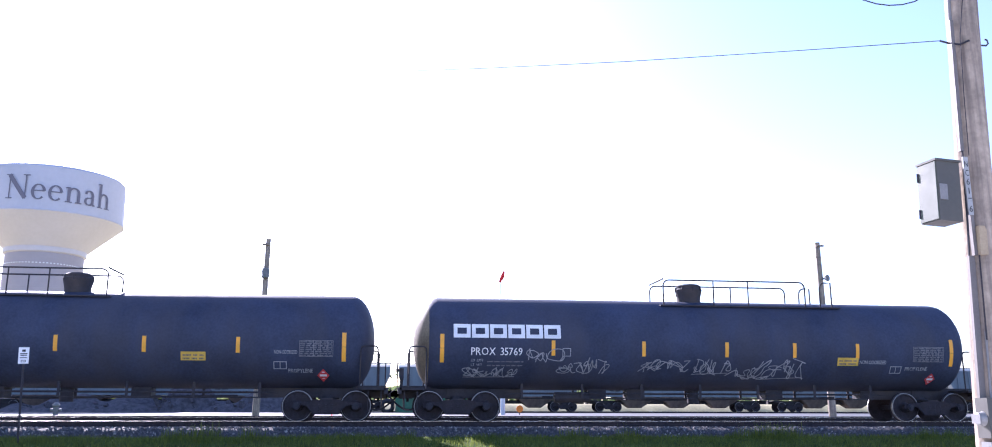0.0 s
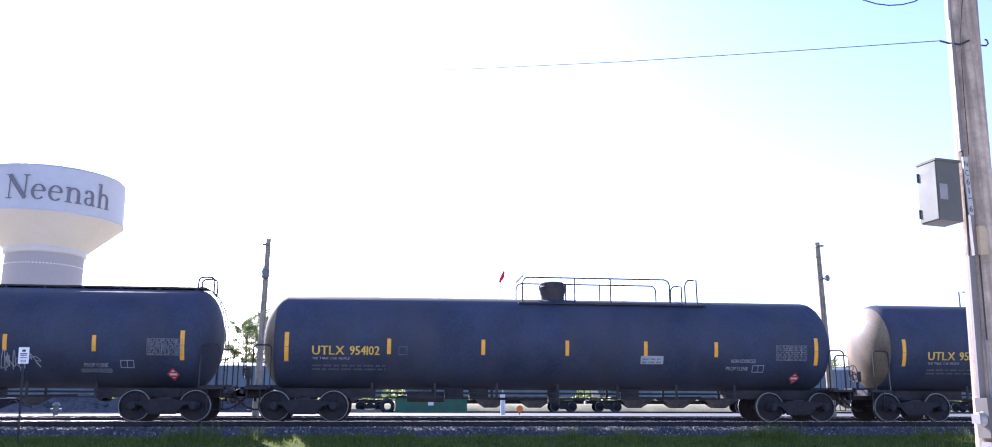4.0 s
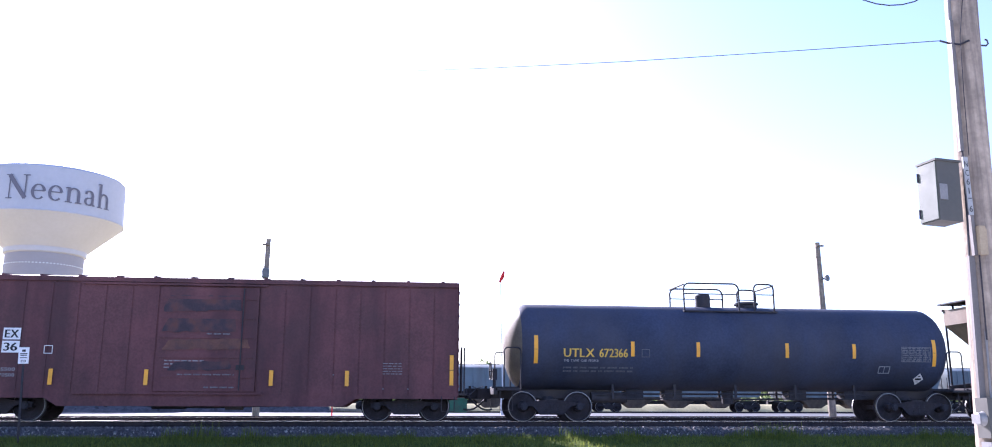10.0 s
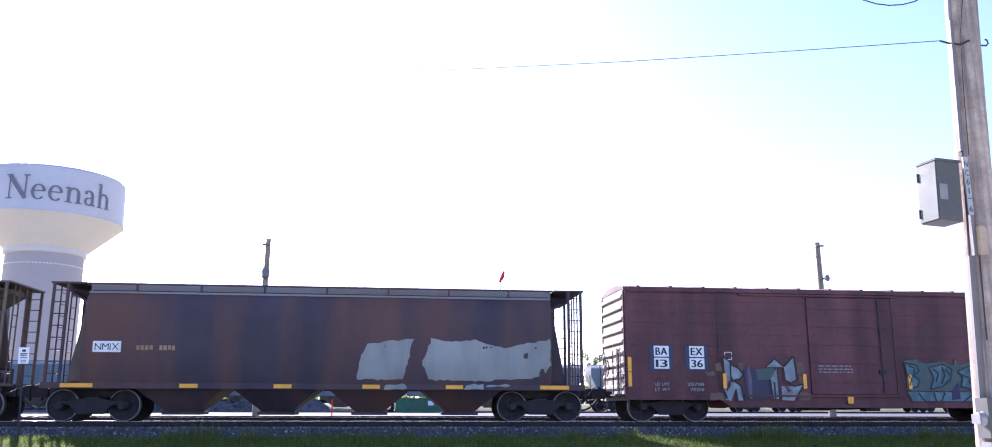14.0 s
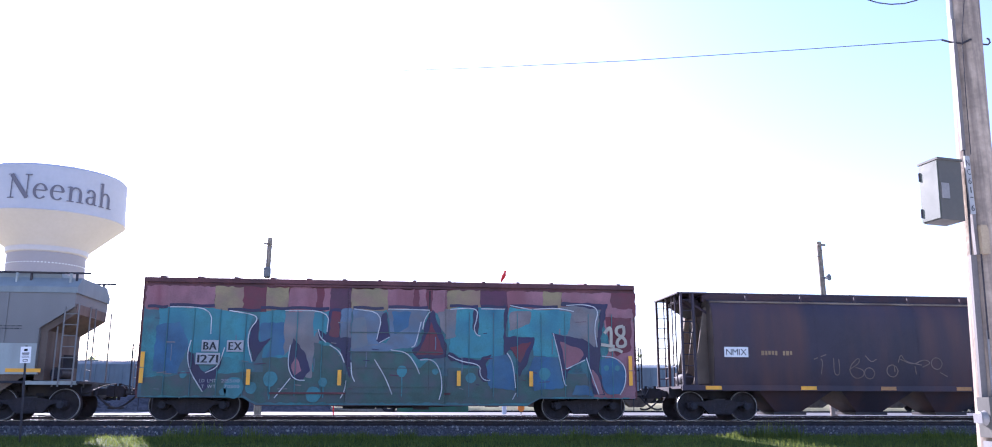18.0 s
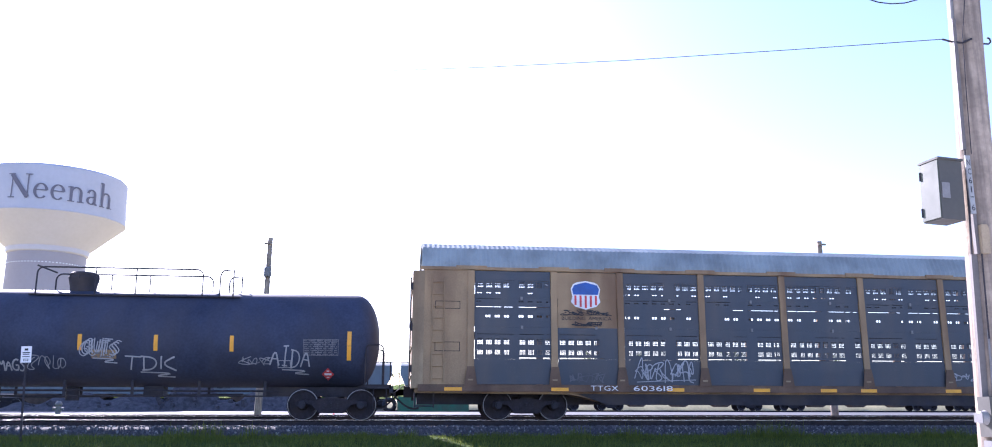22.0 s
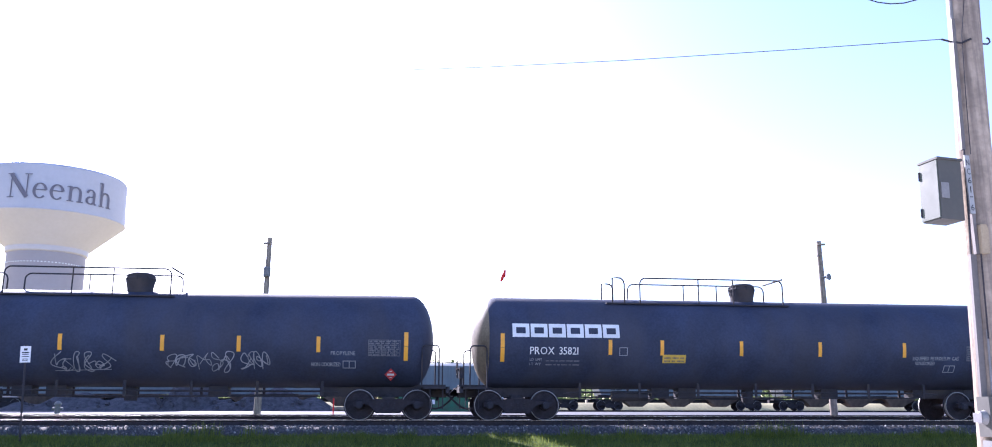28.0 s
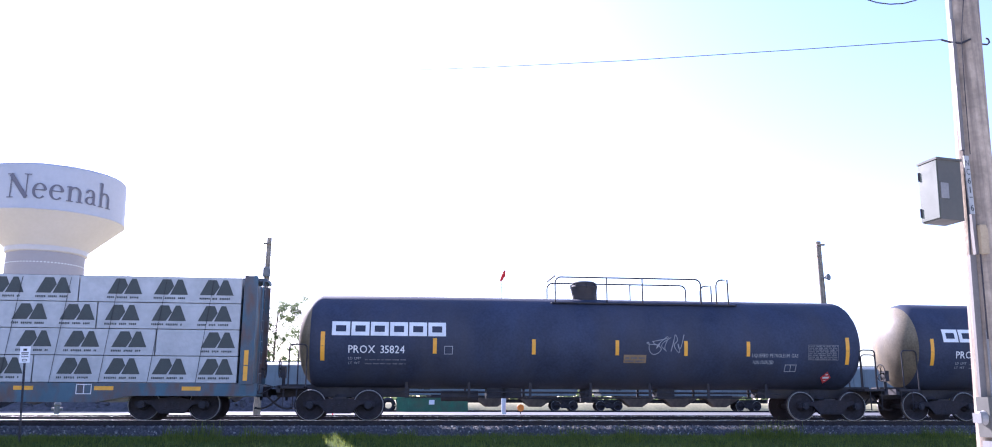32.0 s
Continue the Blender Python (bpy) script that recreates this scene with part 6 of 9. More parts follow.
        for s in (-1, 1):
            bm = B()
            box(bm, min(s * 11.95, s * 13.35), max(s * 11.95, s * 13.35), y * (W - 0.01) - 0.02, y * (W - 0.01) + 0.02, 1.05, 4.76)
            ep = part("end_panel", bm, RACK, car, "plain yellow end panel", bevel=0.01)
            for z0, z1 in ((2.15, 2.45), (3.5, 3.75)):
                outline("panel_stencil", s * 12.6 - 0.4, s * 12.6 + 0.4, z0, z1, flat(-W - 0.012), RUSTY, ep, 0.02) if y < 0 else None
    for s in (-1, 1):
        for k in range(4):
            bm = B()
            y0 = -1.5 + 0.75 * k
            prism(bm, [(s * 13.35, 1.0), (s * 13.72, 1.0), (s * 13.72, 4.72), (s * 13.35, 4.72)], y0 + 0.01, y0 + 0.74)
            # left doors wear a brighter copy of the door colour, as if sunlit
            leaf = part("end_door", bm, ENDCREAM if s < 0 else DOORBROWN, car, "folding end door leaf with sunlight in its cream colour" if s < 0 else "brown folding end door leaf", bevel=0.03)
            for z in (1.35, 2.25, 3.15, 4.05):
                part("door_rib", box(B(), s * 13.735 - 0.02, s * 13.735 + 0.02, y0 + 0.06, y0 + 0.69, z - 0.03, z + 0.03), ENDCREAM if s < 0 else DOORBROWN, leaf, bevel=0.01)
            if k in (1, 2):
                part("latch_rod", rod(B(), (s * 13.76, y0 + (0.7 if k == 1 else 0.05), 1.05), (s * 13.76, y0 + (0.7 if k == 1 else 0.05), 4.7), 0.025, 6), IRON, leaf, "dark latch rod")
            if k % 2 == 0:
                part("door_latch", box(B(), s * 13.76 - 0.03, s * 13.76 + 0.03, y0 + 0.1, y0 + 0.66, 3.05, 3.2), IRON, leaf, "black door latch", bevel=0.01)
        for z in (1.6, 2.9, 4.2):
            part("door_hinge", rod(B(), (s * 13.74, -1.52, z - 0.12), (s * 13.74, -1.52, z + 0.12), 0.03, 8), IRON, car)
        for x in (12.72, 13.1):
            part("ladder_rail", rod(B(), (s * x, -1.56, 1.2), (s * x, -1.56, 4.5), 0.018, 6), RACK, car)
        for k in range(9):
            part("ladder_rung", rod(B(), (s * 12.72, -1.56, 1.3 + 0.38 * k), (s * 13.1, -1.56, 1.3 + 0.38 * k), 0.016, 6), RACK, car)
        bm = B()
        pipe(bm, arch(s * 13.0, s * 13.6, -1.3, 0.9, 0.45, 0.05), 0.02)
        part("step", bm, IRON, car)
    brake_wheel(car, 13.95, -0.9, 1.5)
    # shield emblem as a plain shape, and the lettering that can be read
    s0 = flat(-W - 0.004)
    blob("emblem", [(-8.52, 4.35), (-8.4, 4.42), (-8.1, 4.47), (-7.8, 4.42), (-7.68, 4.35), (-7.61, 4.2), (-7.66, 3.95), (-7.61, 3.78), (-7.75, 3.63), (-8.1, 3.53), (-8.45, 3.63), (-8.59, 3.78), (-8.54, 3.95), (-8.59, 4.2)], s0, WHITE_INK, car, "white shield emblem", off=0.012, smooth=0)
    blob("emblem_top", [(-8.48, 4.33), (-8.1, 4.43), (-7.72, 4.33), (-7.65, 4.2), (-7.69, 4.02), (-8.51, 4.02), (-8.55, 4.2)], s0, mat("emblem_blue", (0.03, 0.09, 0.32), 0.5), car, "blue band of the emblem", off=0.018, smooth=0)
    for i in range(5):
        x = -8.44 + 0.17 * i
        patch("emblem_stripe", x - 0.035, x + 0.035, (3.68, 3.62, 3.58, 3.62, 3.68)[i], 3.99, s0, RED_INK, car, "red stripe of the emblem", off=0.018)
    words("slogan", "BUILDING AMERICA", -8.9, -7.25, 3.19, 0.11, s0, BLACK_INK, car, "dark stencilled slogan", curved=False, off=0.012)
    words("reporting_mark", "TTGX", -8.0, -7.1, 0.94, 0.16, flat(-W - 0.06), WHITE_INK, car, "white stencilled reporting mark", curved=False, off=0.012)
    words("car_number", "603618", -6.6, -5.3, 0.94, 0.16, flat(-W - 0.06), WHITE_INK, car, "white stencilled number", curved=False, off=0.012)
    scrawl("spray_scribble", -6.5, -4.5, 1.2, 2.0, s0, GREY_INK, car, 41, 0.035, 7, "white spray-paint scribble", off=0.02)
    scrawl("spray_scribble", 4.5, 6.9, 1.3, 1.7, s0, GREY_INK, car, 42, 0.035, 8, "white spray-paint scribble", off=0.02)
    scrawl("spray_scribble", -8.9, -7.3, 3.34, 3.52, s0, BLACK_INK, car, 43, 0.03, 6, "black spray-paint scribble", off=0.024)
    scrawl("spray_scribble", -8.5, -7.6, 2.99, 3.15, s0, BLACK_INK, car, 44, 0.03, 4, "black spray-paint scribble", off=0.024)
    scrawl("spray_scribble", -8.7, -7.5, 1.2, 1.5, s0, DIM_INK, car, 45, 0.03, 5, "faint spray-paint scribble", off=0.024)
    for x in (-12.4, -9.0, -5.2, -2.3, 0.0, 1.4, 4.4, 8.9, 12.4):
        w = 0.28
        patch("reflective_strip", x - w, x + w, 0.92, 1.03, flat(-W - 0.055), YELLOW, car, "yellow reflective strip", off=0.012)
    return car


# ---------------------------------------------------------------- lumber car
def lumber_car(C):
    car = holder("centerbeam_car", "blue centerbeam flatcar loaded with wrapped lumber", "lumber car", "cars of the freight train")
    CARS.append((car, C))
    trucks(car, 9.14)
    draft_gear(car, 11.6)
    bm = B()
    prism(bm, [(-11.7, 1.12), (11.7, 1.12), (11.7, 0.74), (8.0, 0.74), (7.0, 0.55), (-7.0, 0.55), (-8.0, 0.74), (-11.7, 0.74)], -1.4, 1.4)
    part("deck", bm, LUMBLUE, car, bevel=0.02)
    bm = B()
    box(bm, -11.3, 11.3, -0.08, 0.08, 1.1, 4.45)
    part("centre_beam", bm, LUMBLUE, car)
    bm = B()
    box(bm, -11.7, 11.7, -0.55, 0.55, 4.4, 4.5)
    part("top_chord", bm, LUMBLUE, car, bevel=0.01)
    for s in (-1, 1):
        bm = B()
        for y in (-1.4, 1.4):
            box(bm, s * 11.35 - 0.2, s * 11.35 + 0.2, y - 0.06, y + 0.06, 1.1, 4.45)
        box(bm, s * 11.25 - 0.06, s * 11.25 + 0.06, -1.4, 1.4, 1.1, 4.45)
        part("bulkhead", bm, LUMBLUE, car, "blue end bulkhead streaked with rust", bevel=0.015)
        bm = B()
        for y in (-1.36, -0.96):
            rod(bm, (s * 11.72, y, 0.9), (s * 11.72, y, 4.3), 0.018, 6)
        for k in range(10):
            rod(bm, (s * 11.72, -1.36, 1.1 + 0.33 * k), (s * 11.72, -0.96, 1.1 + 0.33 * k), 0.014, 6)
        part("end_ladder", bm, LUMBLUE, car)
    brake_wheel(car, 11.8, -0.5, 1.6)
    rnd = random.Random(12)
    for row in range(4):
        z0, z1 = 1.14 + 0.815 * row, 1.14 + 0.815 * row + 0.79
        x = 11.08
        while x > -10.9:
            L = rnd.choice((4.9, 3.7, 4.3, 6.0, 2.5))
            a = max(-11.05, x - L)
            for y in (-1, 1):
                bm = B()
                y0, y1 = sorted((y * 0.12, y * 1.36))
                box(bm, a + 0.02, x - 0.02, y0, y1, z0, z1)
                bundle = part("lumber_pack", bm, WRAP, car, "lumber bundle in printed white wrap", bevel=0.03)
                if y < 0:
                    px = x - rnd.uniform(0.12, 0.45)
                    while px > a + 0.95:
                        prev_off = -1.365
                        s0 = flat(prev_off)
                        for pts in (((-0.95, 0.24), (-0.52, 0.24), (-0.36, 0.5), (-0.46, 0.72), (-0.72, 0.72)), ((-0.46, 0.24), (0.08, 0.24), (-0.12, 0.72), (-0.26, 0.72))):
                            blob("wrap_print", [(px + u, z0 + v) for u, v in pts], s0, WRAP_DARK, bundle, "dark printed shape", off=0.004, smooth=0)
                        bars("wrap_small_print", px - 0.95, px + 0.0, z0 + 0.1, z0 + 0.19, 1, s0, WRAP_DARK, bundle, int(px * 10) + row, fill=0.7, off=0.006)
                        px -= 1.38
            x = a
    for i in range(17):
        x = 10.2 - 1.42 * i
        bm = B()
        pipe(bm, [(x - 0.35, -1.39, 1.12), (x, -1.4, 4.3), (x + 0.05, -0.6, 4.48)], 0.008, 5)
        part("tie_down_cable", bm, IRON, car)
    for x in (9.75, 4.9, 0, -4.9, -9.75, 7.2, -7.2, 2.4, -2.4):
        patch("reflective_strip", x - 0.28, x + 0.28, 0.9, 1.02, flat(-1.405), YELLOW, car, "yellow reflective strip")
    for k in range(2):
        patch("reflective_strip", 11.27, 11.4, 1.2 + 0.48 * k, 1.65 + 0.48 * k, flat(-1.465), YELLOW, car, "tall yellow reflective strip")
    outline("consolidated_stencil", 6.4, 6.85, 0.78, 1.08, flat(-1.405), WHITE_INK, car, 0.025, (0.5,))
    return car


# ---------------------------------------------------------------- the train, car by car from the front
GAS3 = [("LIQUEFIED", 5.55, 6.35, 2.3), ("PETROLEUM GAS", 5.4, 6.55, 2.12), ("NON-ODORIZED", 5.45, 6.5, 1.94)]
tank_car(233.97, "PROX 35769", (-5.09, -2.1, 0.71, 3.05, 5.26), (-7.74, -6.1), (7.25, 8.35), (-8.31, -4.8), (4.56, 5.3), seed=1, panel_mat=YELLOW_INK,
         tags=((-6.0, -4.99, 1.87, 2.31), (-4.9, -4.1, 1.52, 1.88), (-4.06, -3.34, 1.52, 2.03), (-2.17, -0.6, 1.58, 1.99), (-0.47, 0.79, 1.51, 2.04),
               (0.91, 1.86, 1.35, 1.76), (1.8, 3.39, 1.36, 2.06), (-8.0, -6.32, 1.38, 1.7)), cargo=[("NON-ODORIZED", 5.35, 6.3, 1.9), ("PROPYLENE", 7.0, 7.8, 1.7)])
tank_car(213.6, "UTLX 954060", (-5.49, -2.67, 0.04, 2.61, 5.4), (-7.87, -5.71), (7.26, 8.3), None, (3.7, 4.44), flip=True, seed=2,
         cargo=[("NON-ODORIZED", 6.5, 7.2, 2.06), ("PROPYLENE", 6.93, 7.68, 1.5)])
tank_car(193.13, "UTLX 955813", (-5.18, -3.01, -0.72, 2.07, 4.93), (-7.81, -5.77), (7.27, 8.3), None, None, flip=True, seed=3,
         tags=((-6.19, -5.45, 1.55, 2.06), (-5.35, -4.86, 1.55, 2.02), (-2.83, -1.48, 1.42, 1.89), (-1.42, -0.91, 1.5, 1.98)),
         cargo=[("NON-ODORIZED", 4.25, 5.15, 1.55), ("PROPYLENE", 5.6, 6.3, 1.55)], blank=(5.3, 6.55))
tank_car(172.7, "UTLX 954102", (-5.51, -2.53, 0.19, 2.79, 5.17), (-7.88, -5.81), (7.23, 8.3), None, (2.63, 3.39), seed=4, panel_mat=GREY_INK,
         cargo=[("NON-ODORIZED", 5.7, 6.55, 1.9), ("PROPYLENE", 5.55, 6.3, 1.66)])
tank_car(152.23, "UTLX 910838", (-5.39, -3.28, -0.04, 3.55, 6.1), (-7.77, -5.65), (7.64, 8.69), None, (1.38, 2.04), top=True, R=1.58, zc=2.58, half=9.6, seed=5,
         tags=((-2.02, -1.47, 1.55, 2.27), (-1.37, -0.1, 1.61, 2.12), (3.24, 4.49, 1.5, 2.12)), cargo=[("PROPYLENE", 5.8, 6.5, 1.62), ("NON-ODORIZED", 5.7, 6.6, 1.46)],
         what="black insulated tank car with a walkway along its top")
tank_car(131.72, "UTLX 910792", (-5.33, -2.96, 0.01, 3.2, 5.92), (-7.73, -5.72), (7.56, 8.6), None, (1.43, 2.17), top=True, R=1.58, zc=2.58, half=9.6, seed=6,
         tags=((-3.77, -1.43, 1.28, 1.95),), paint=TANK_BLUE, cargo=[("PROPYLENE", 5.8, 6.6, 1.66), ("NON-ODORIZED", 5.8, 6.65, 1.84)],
         what="faded blue-black tank car with a walkway along its top")
ribbed_hopper(112.35)
tank_car(94.79, "UTLX 672366", (-3.68, -1.47, 1.59, 3.95), (-5.96, -3.85), (5.64, 6.7), None, None, R=1.44, zc=2.44, half=7.75, span=6.31, seed=8,
         what="short black tank car with a black and white hazard placard")

DOOR_CUTS = (-1.505, -1.495, 1.545, 1.555)


def FLATSIDE(x, z, off=0.006):
    """The boxcar's side as paint sees it: the door stands proud of the sheets."""
    return x, (-1.515 if -1.5 < x < 1.55 else -1.445) - off, z


PIECE_BLUE = mat("graffiti_slate_blue", (0.062, 0.075, 0.12), 0.6, var=0.35, scale=1.0, bump=0.04)
PIECE_WHITE = mat("graffiti_white", (0.47, 0.425, 0.335), 0.6, var=0.2, scale=1.0, bump=0.04, stain=(0.22, 0.2, 0.185), stain_amount=0.65, stain_scale=2.0, streak=True, stain_rise=0.25)
PIECE_VIOLET = mat("graffiti_violet", (0.11, 0.092, 0.12), 0.6, var=0.3, scale=1.4, bump=0.04, stain=(0.08, 0.07, 0.12), stain_amount=0.6)
PIECE_TEAL = mat("graffiti_teal", (0.04, 0.16, 0.175), 0.6, var=0.45, scale=1.3, bump=0.04, stain=(0.065, 0.09, 0.11), stain_amount=0.9, stain_scale=1.1)
PIECE_SKY = mat("graffiti_sky_blue", (0.045, 0.225, 0.25), 0.6, var=0.35, scale=2.2, bump=0.04, stain=(0.035, 0.11, 0.17), stain_amount=0.8, stain_scale=1.1)
PIECE_SLATE = mat("graffiti_blue_grey", (0.10, 0.15, 0.21), 0.6, var=0.3, scale=1.6, bump=0.04, stain=(0.12, 0.115, 0.125), stain_amount=0.8, stain_scale=1.3)
PIECE_GREY = mat("graffiti_warm_grey", (0.17, 0.15, 0.15), 0.6, var=0.3, scale=1.6, bump=0.04, stain=(0.1, 0.15, 0.18), stain_amount=0.8, stain_scale=1.2)
PIECE_MOSS = mat("graffiti_moss_green", (0.045, 0.092, 0.08), 0.6, var=0.35, scale=1.6, bump=0.04, stain=(0.075, 0.08, 0.09), stain_amount=0.9, stain_scale=2.0)
PIECE_PINK = mat("graffiti_pink", (0.25, 0.115, 0.135), 0.6, var=0.3, scale=1.5, bump=0.04, stain=(0.17, 0.05, 0.06), stain_amount=0.7, stain_scale=1.6, streak=True)
PIECE_RED = mat("graffiti_dark_red", (0.13, 0.028, 0.04), 0.6, var=0.3, scale=1.5, bump=0.04, stain=(0.09, 0.04, 0.05), stain_amount=0.6)
PIECE_SAND = mat("graffiti_sand", (0.24, 0.19, 0.10), 0.6, var=0.25, scale=1.5, bump=0.04, stain=(0.22, 0.11, 0.11), stain_amount=0.7, stain_scale=1.4)
PIECE_PURPLE = mat("graffiti_deep_purple", (0.034, 0.029, 0.066), 0.6, var=0.35, scale=0.8, bump=0.04)
PIECE_ICE = mat("graffiti_ice_teal", (0.055, 0.125, 0.145), 0.6, var=0.35, scale=2.0, bump=0.04, stain=(0.16, 0.23, 0.24), stain_amount=0.6, stain_scale=2.0)
PIECE_DEEP = mat("graffiti_deep_blue", (0.035, 0.1, 0.185), 0.6, var=0.35, scale=1.3, bump=0.04, stain=(0.06, 0.14, 0.2), stain_amount=0.7, stain_scale=1.2)
PIECE_MAROON = mat("graffiti_maroon", (0.085, 0.03, 0.055), 0.6, var=0.3, scale=1.2, bump=0.04)
PIECE_SPOT = mat("graffiti_spot_teal", (0.05, 0.175, 0.195), 0.6, var=0.3, scale=2.0, bump=0.04)
PIECE_LINE = mat("graffiti_highlight_white", (0.5, 0.51, 0.52), 0.6, var=0.25, scale=3.0, bump=0.04, stain=(0.22, 0.26, 0.28), stain_amount=0.7, stain_scale=2.5)
PIECE_TAN = mat("graffiti_tan", (0.36, 0.29, 0.2), 0.6, var=0.25, scale=0.8, bump=0.04)


def shape(name, pts, m, car, label, off):
    blob(name, pts, FLATSIDE, m, car, label, off=0.045 + off, smooth=1, cuts=DOOR_CUTS)


icar = boxcar(77.65, "BA", "EX", "12", "36", seed=11, marks=(-6.68, -5.93))
SOOT = mat("sooty_paint_stain", (0.052, 0.034, 0.045), 0.8, var=0.5, scale=3.0, bump=0.05, stain=(0.12, 0.052, 0.04), stain_amount=0.8, stain_scale=3.0)
RUSTY_PATCH = mat("rust_brown_paint_stain", (0.13, 0.06, 0.045), 0.8, var=0.5, scale=2.0, bump=0.05, stain=(0.07, 0.04, 0.045), stain_amount=0.8, stain_scale=2.5)
for k, (x0, x1, z0, z1, m) in enumerate(((-1.35, 1.0, 3.32, 3.85, SOOT), (-1.35, 0.9, 2.68, 3.15, SOOT), (-1.1, 0.8, 1.52, 1.82, SOOT), (-2.15, -1.65, 1.3, 1.75, SOOT), (1.9, 2.6, 1.8, 2.1, SOOT), (-3.9, -2.4, 1.0, 1.3, RUSTY_PATCH),
                                         (-4.4, -3.4, 2.6, 3.4, RUSTY_PATCH), (2.4, 3.2, 2.7, 3.3, RUSTY_PATCH), (4.2, 5.6, 1.0, 1.3, RUSTY_PATCH), (-1.3, 1.3, 2.15, 2.5, RUSTY_PATCH))):
    blob("paint_stain", ragged([(x0, z0), (x1, z0 + 0.05), (x1 - 0.1, z1), (x0 + 0.15, z1 - 0.04)], 70 + k), FLATSIDE, m, icar, "ragged dirt and rust stain", off=0.028 if -1.5 < x0 < 1.5 else 0.012, smooth=1)
scrawl("spray_scribble", -7.2, -6.75, 2.75, 3.3, FLATSIDE, FAINT_INK, icar, 77, 0.02, 4, "faint spray-paint scribble", off=0.02)
for x0, x1, z in ((0.0, 0.7, 2.62), (-0.8, 0.9, 1.38), (0.0, 0.9, 1.0), (5.2, 6.6, 0.98), (-7.3, -6.4, 0.98), (3.2, 3.9, 1.4)):
    bars("small_print", x0, x1, z, z + 0.09, 1, FLATSIDE, FAINT_INK, icar, 78, fill=0.5, off=0.03)


jcar = boxcar(60.14, "BA", "EX", "13", "52", seed=12, loads=("215600", "70400"), marks=(-6.77, -5.85), what="brown boxcar with a large white and violet graffiti piece")


def lines(name, strokes, m, car, w, label, off, curved=False):
    """Hand-drawn spray lines over a painted side."""
    bm = B()
    for i, pts in enumerate(strokes):
        pts = soften(pts, 2) if curved else pts
        fine = [(p[0] + (q[0] - p[0]) * k / 6, p[1] + (q[1] - p[1]) * k / 6) for p, q in zip(pts, pts[1:]) for k in range(6)] + [pts[-1]]
        ribbon(bm, soften(fine, 1), w, FLATSIDE, off + 0.0008 * i)
    return part(name, bm, m, car, label)


J_LABEL = {"shadow": "slate blue graffiti shadow", "fill": "violet graffiti fill", "letter": "white graffiti letter", "counter": "dark graffiti counter",
           "figure": "tan graffiti shape", "bubble": "violet graffiti bubble"}
j_layer = itertools.count()


def jpaint(n, m, pts):
    """One painted shape of the white piece, laid over the shapes before it, with its dark outline."""
    i = next(j_layer)
    blob("graffiti_" + n, pts, FLATSIDE, m, jcar, J_LABEL[n], off=0.04 + 0.0022 * i, smooth=0 if n in ("letter", "shadow") else 1, cuts=DOOR_CUTS)
    lines("graffiti_edge", [pts + pts[:1]], BLACK_INK, jcar, 0.022, "thin dark outline", 0.0412 + 0.0022 * i)


jpaint("shadow", PIECE_BLUE, [(-5.48, 3.09), (-5.3, 3.07), (-5.19, 2.48), (-4.38, 2.49), (-4.03, 1.58), (-4.73, 1.59), (-4.37, 0.63), (-4.54, 0.63), (-4.91, 1.59), (-5.18, 1.64)])
jpaint("fill", PIECE_VIOLET, [(-5.32, 2.08), (-4.49, 2.09), (-4.35, 1.59), (-4.89, 1.61), (-4.52, 0.63), (-5.33, 0.7)])
jpaint("letter", PIECE_WHITE, [(-5.32, 3.07), (-3.63, 3.09), (-3.13, 3.04), (-2.56, 2.62), (-2.41, 2.62), (-1.83, 2.93), (-1.65, 2.52), (-1.8, 2.14), (-1.78, 1.51), (-1.92, 1.21), (-2.36, 0.63), (-4.33, 0.63), (-4.73, 1.59), (-4.01, 1.6), (-4.38, 2.49), (-5.19, 2.48)])
jpaint("counter", PIECE_BLUE, [(-3.73, 2.46), (-3.19, 2.45), (-2.89, 2.11), (-2.89, 1.7), (-3.13, 1.6), (-3.27, 2.1), (-3.55, 2.25)])
jpaint("counter", PIECE_VIOLET, [(-3.55, 2.25), (-3.25, 2.12), (-3.11, 1.6), (-3.21, 1.52), (-3.46, 2)])
jpaint("shadow", PIECE_BLUE, [(-1.8, 2.52), (1.19, 2.56), (1.73, 0.65), (1.31, 0.64), (0.49, 2.14), (-1.73, 2.12)])
jpaint("letter", PIECE_WHITE, [(-1.92, 2.78), (-1.53, 3.02), (1.53, 3.06), (1.29, 2.56), (-1.8, 2.52)])
jpaint("letter", PIECE_WHITE, [(-1.18, 2.12), (0.49, 2.14), (0.78, 1.23), (0.4, 0.64), (-1.64, 0.63), (-1.62, 1.06), (-1.1, 1.67)])
jpaint("fill", PIECE_VIOLET, [(-1.68, 2.12), (-1.18, 2.12), (-1, 1.52), (-1.07, 1.11), (-1.63, 1.31)])
jpaint("counter", PIECE_BLUE, [(-1.04, 1.76), (-0.1, 1.77), (-0.14, 1.46), (-0.94, 1.4)])
jpaint("fill", PIECE_VIOLET, [(0.49, 2.14), (1, 2.16), (1.51, 0.64), (0.7, 0.64), (0.78, 1.23)])
jpaint("letter", PIECE_WHITE, [(1.43, 3.06), (3.25, 3.08), (3.8, 1.65), (4.79, 1.66), (5.96, 1.69), (6.22, 0.74), (4.59, 0.65), (3.66, 0.65), (2.79, 2.52), (1.86, 2.51), (2.43, 0.65), (1.73, 0.65), (1.26, 2.45)])
jpaint("shadow", PIECE_BLUE, [(1.81, 2.53), (2.79, 2.54), (3.66, 0.65), (3.3, 0.65), (2.7, 2.16), (1.97, 2.15)])
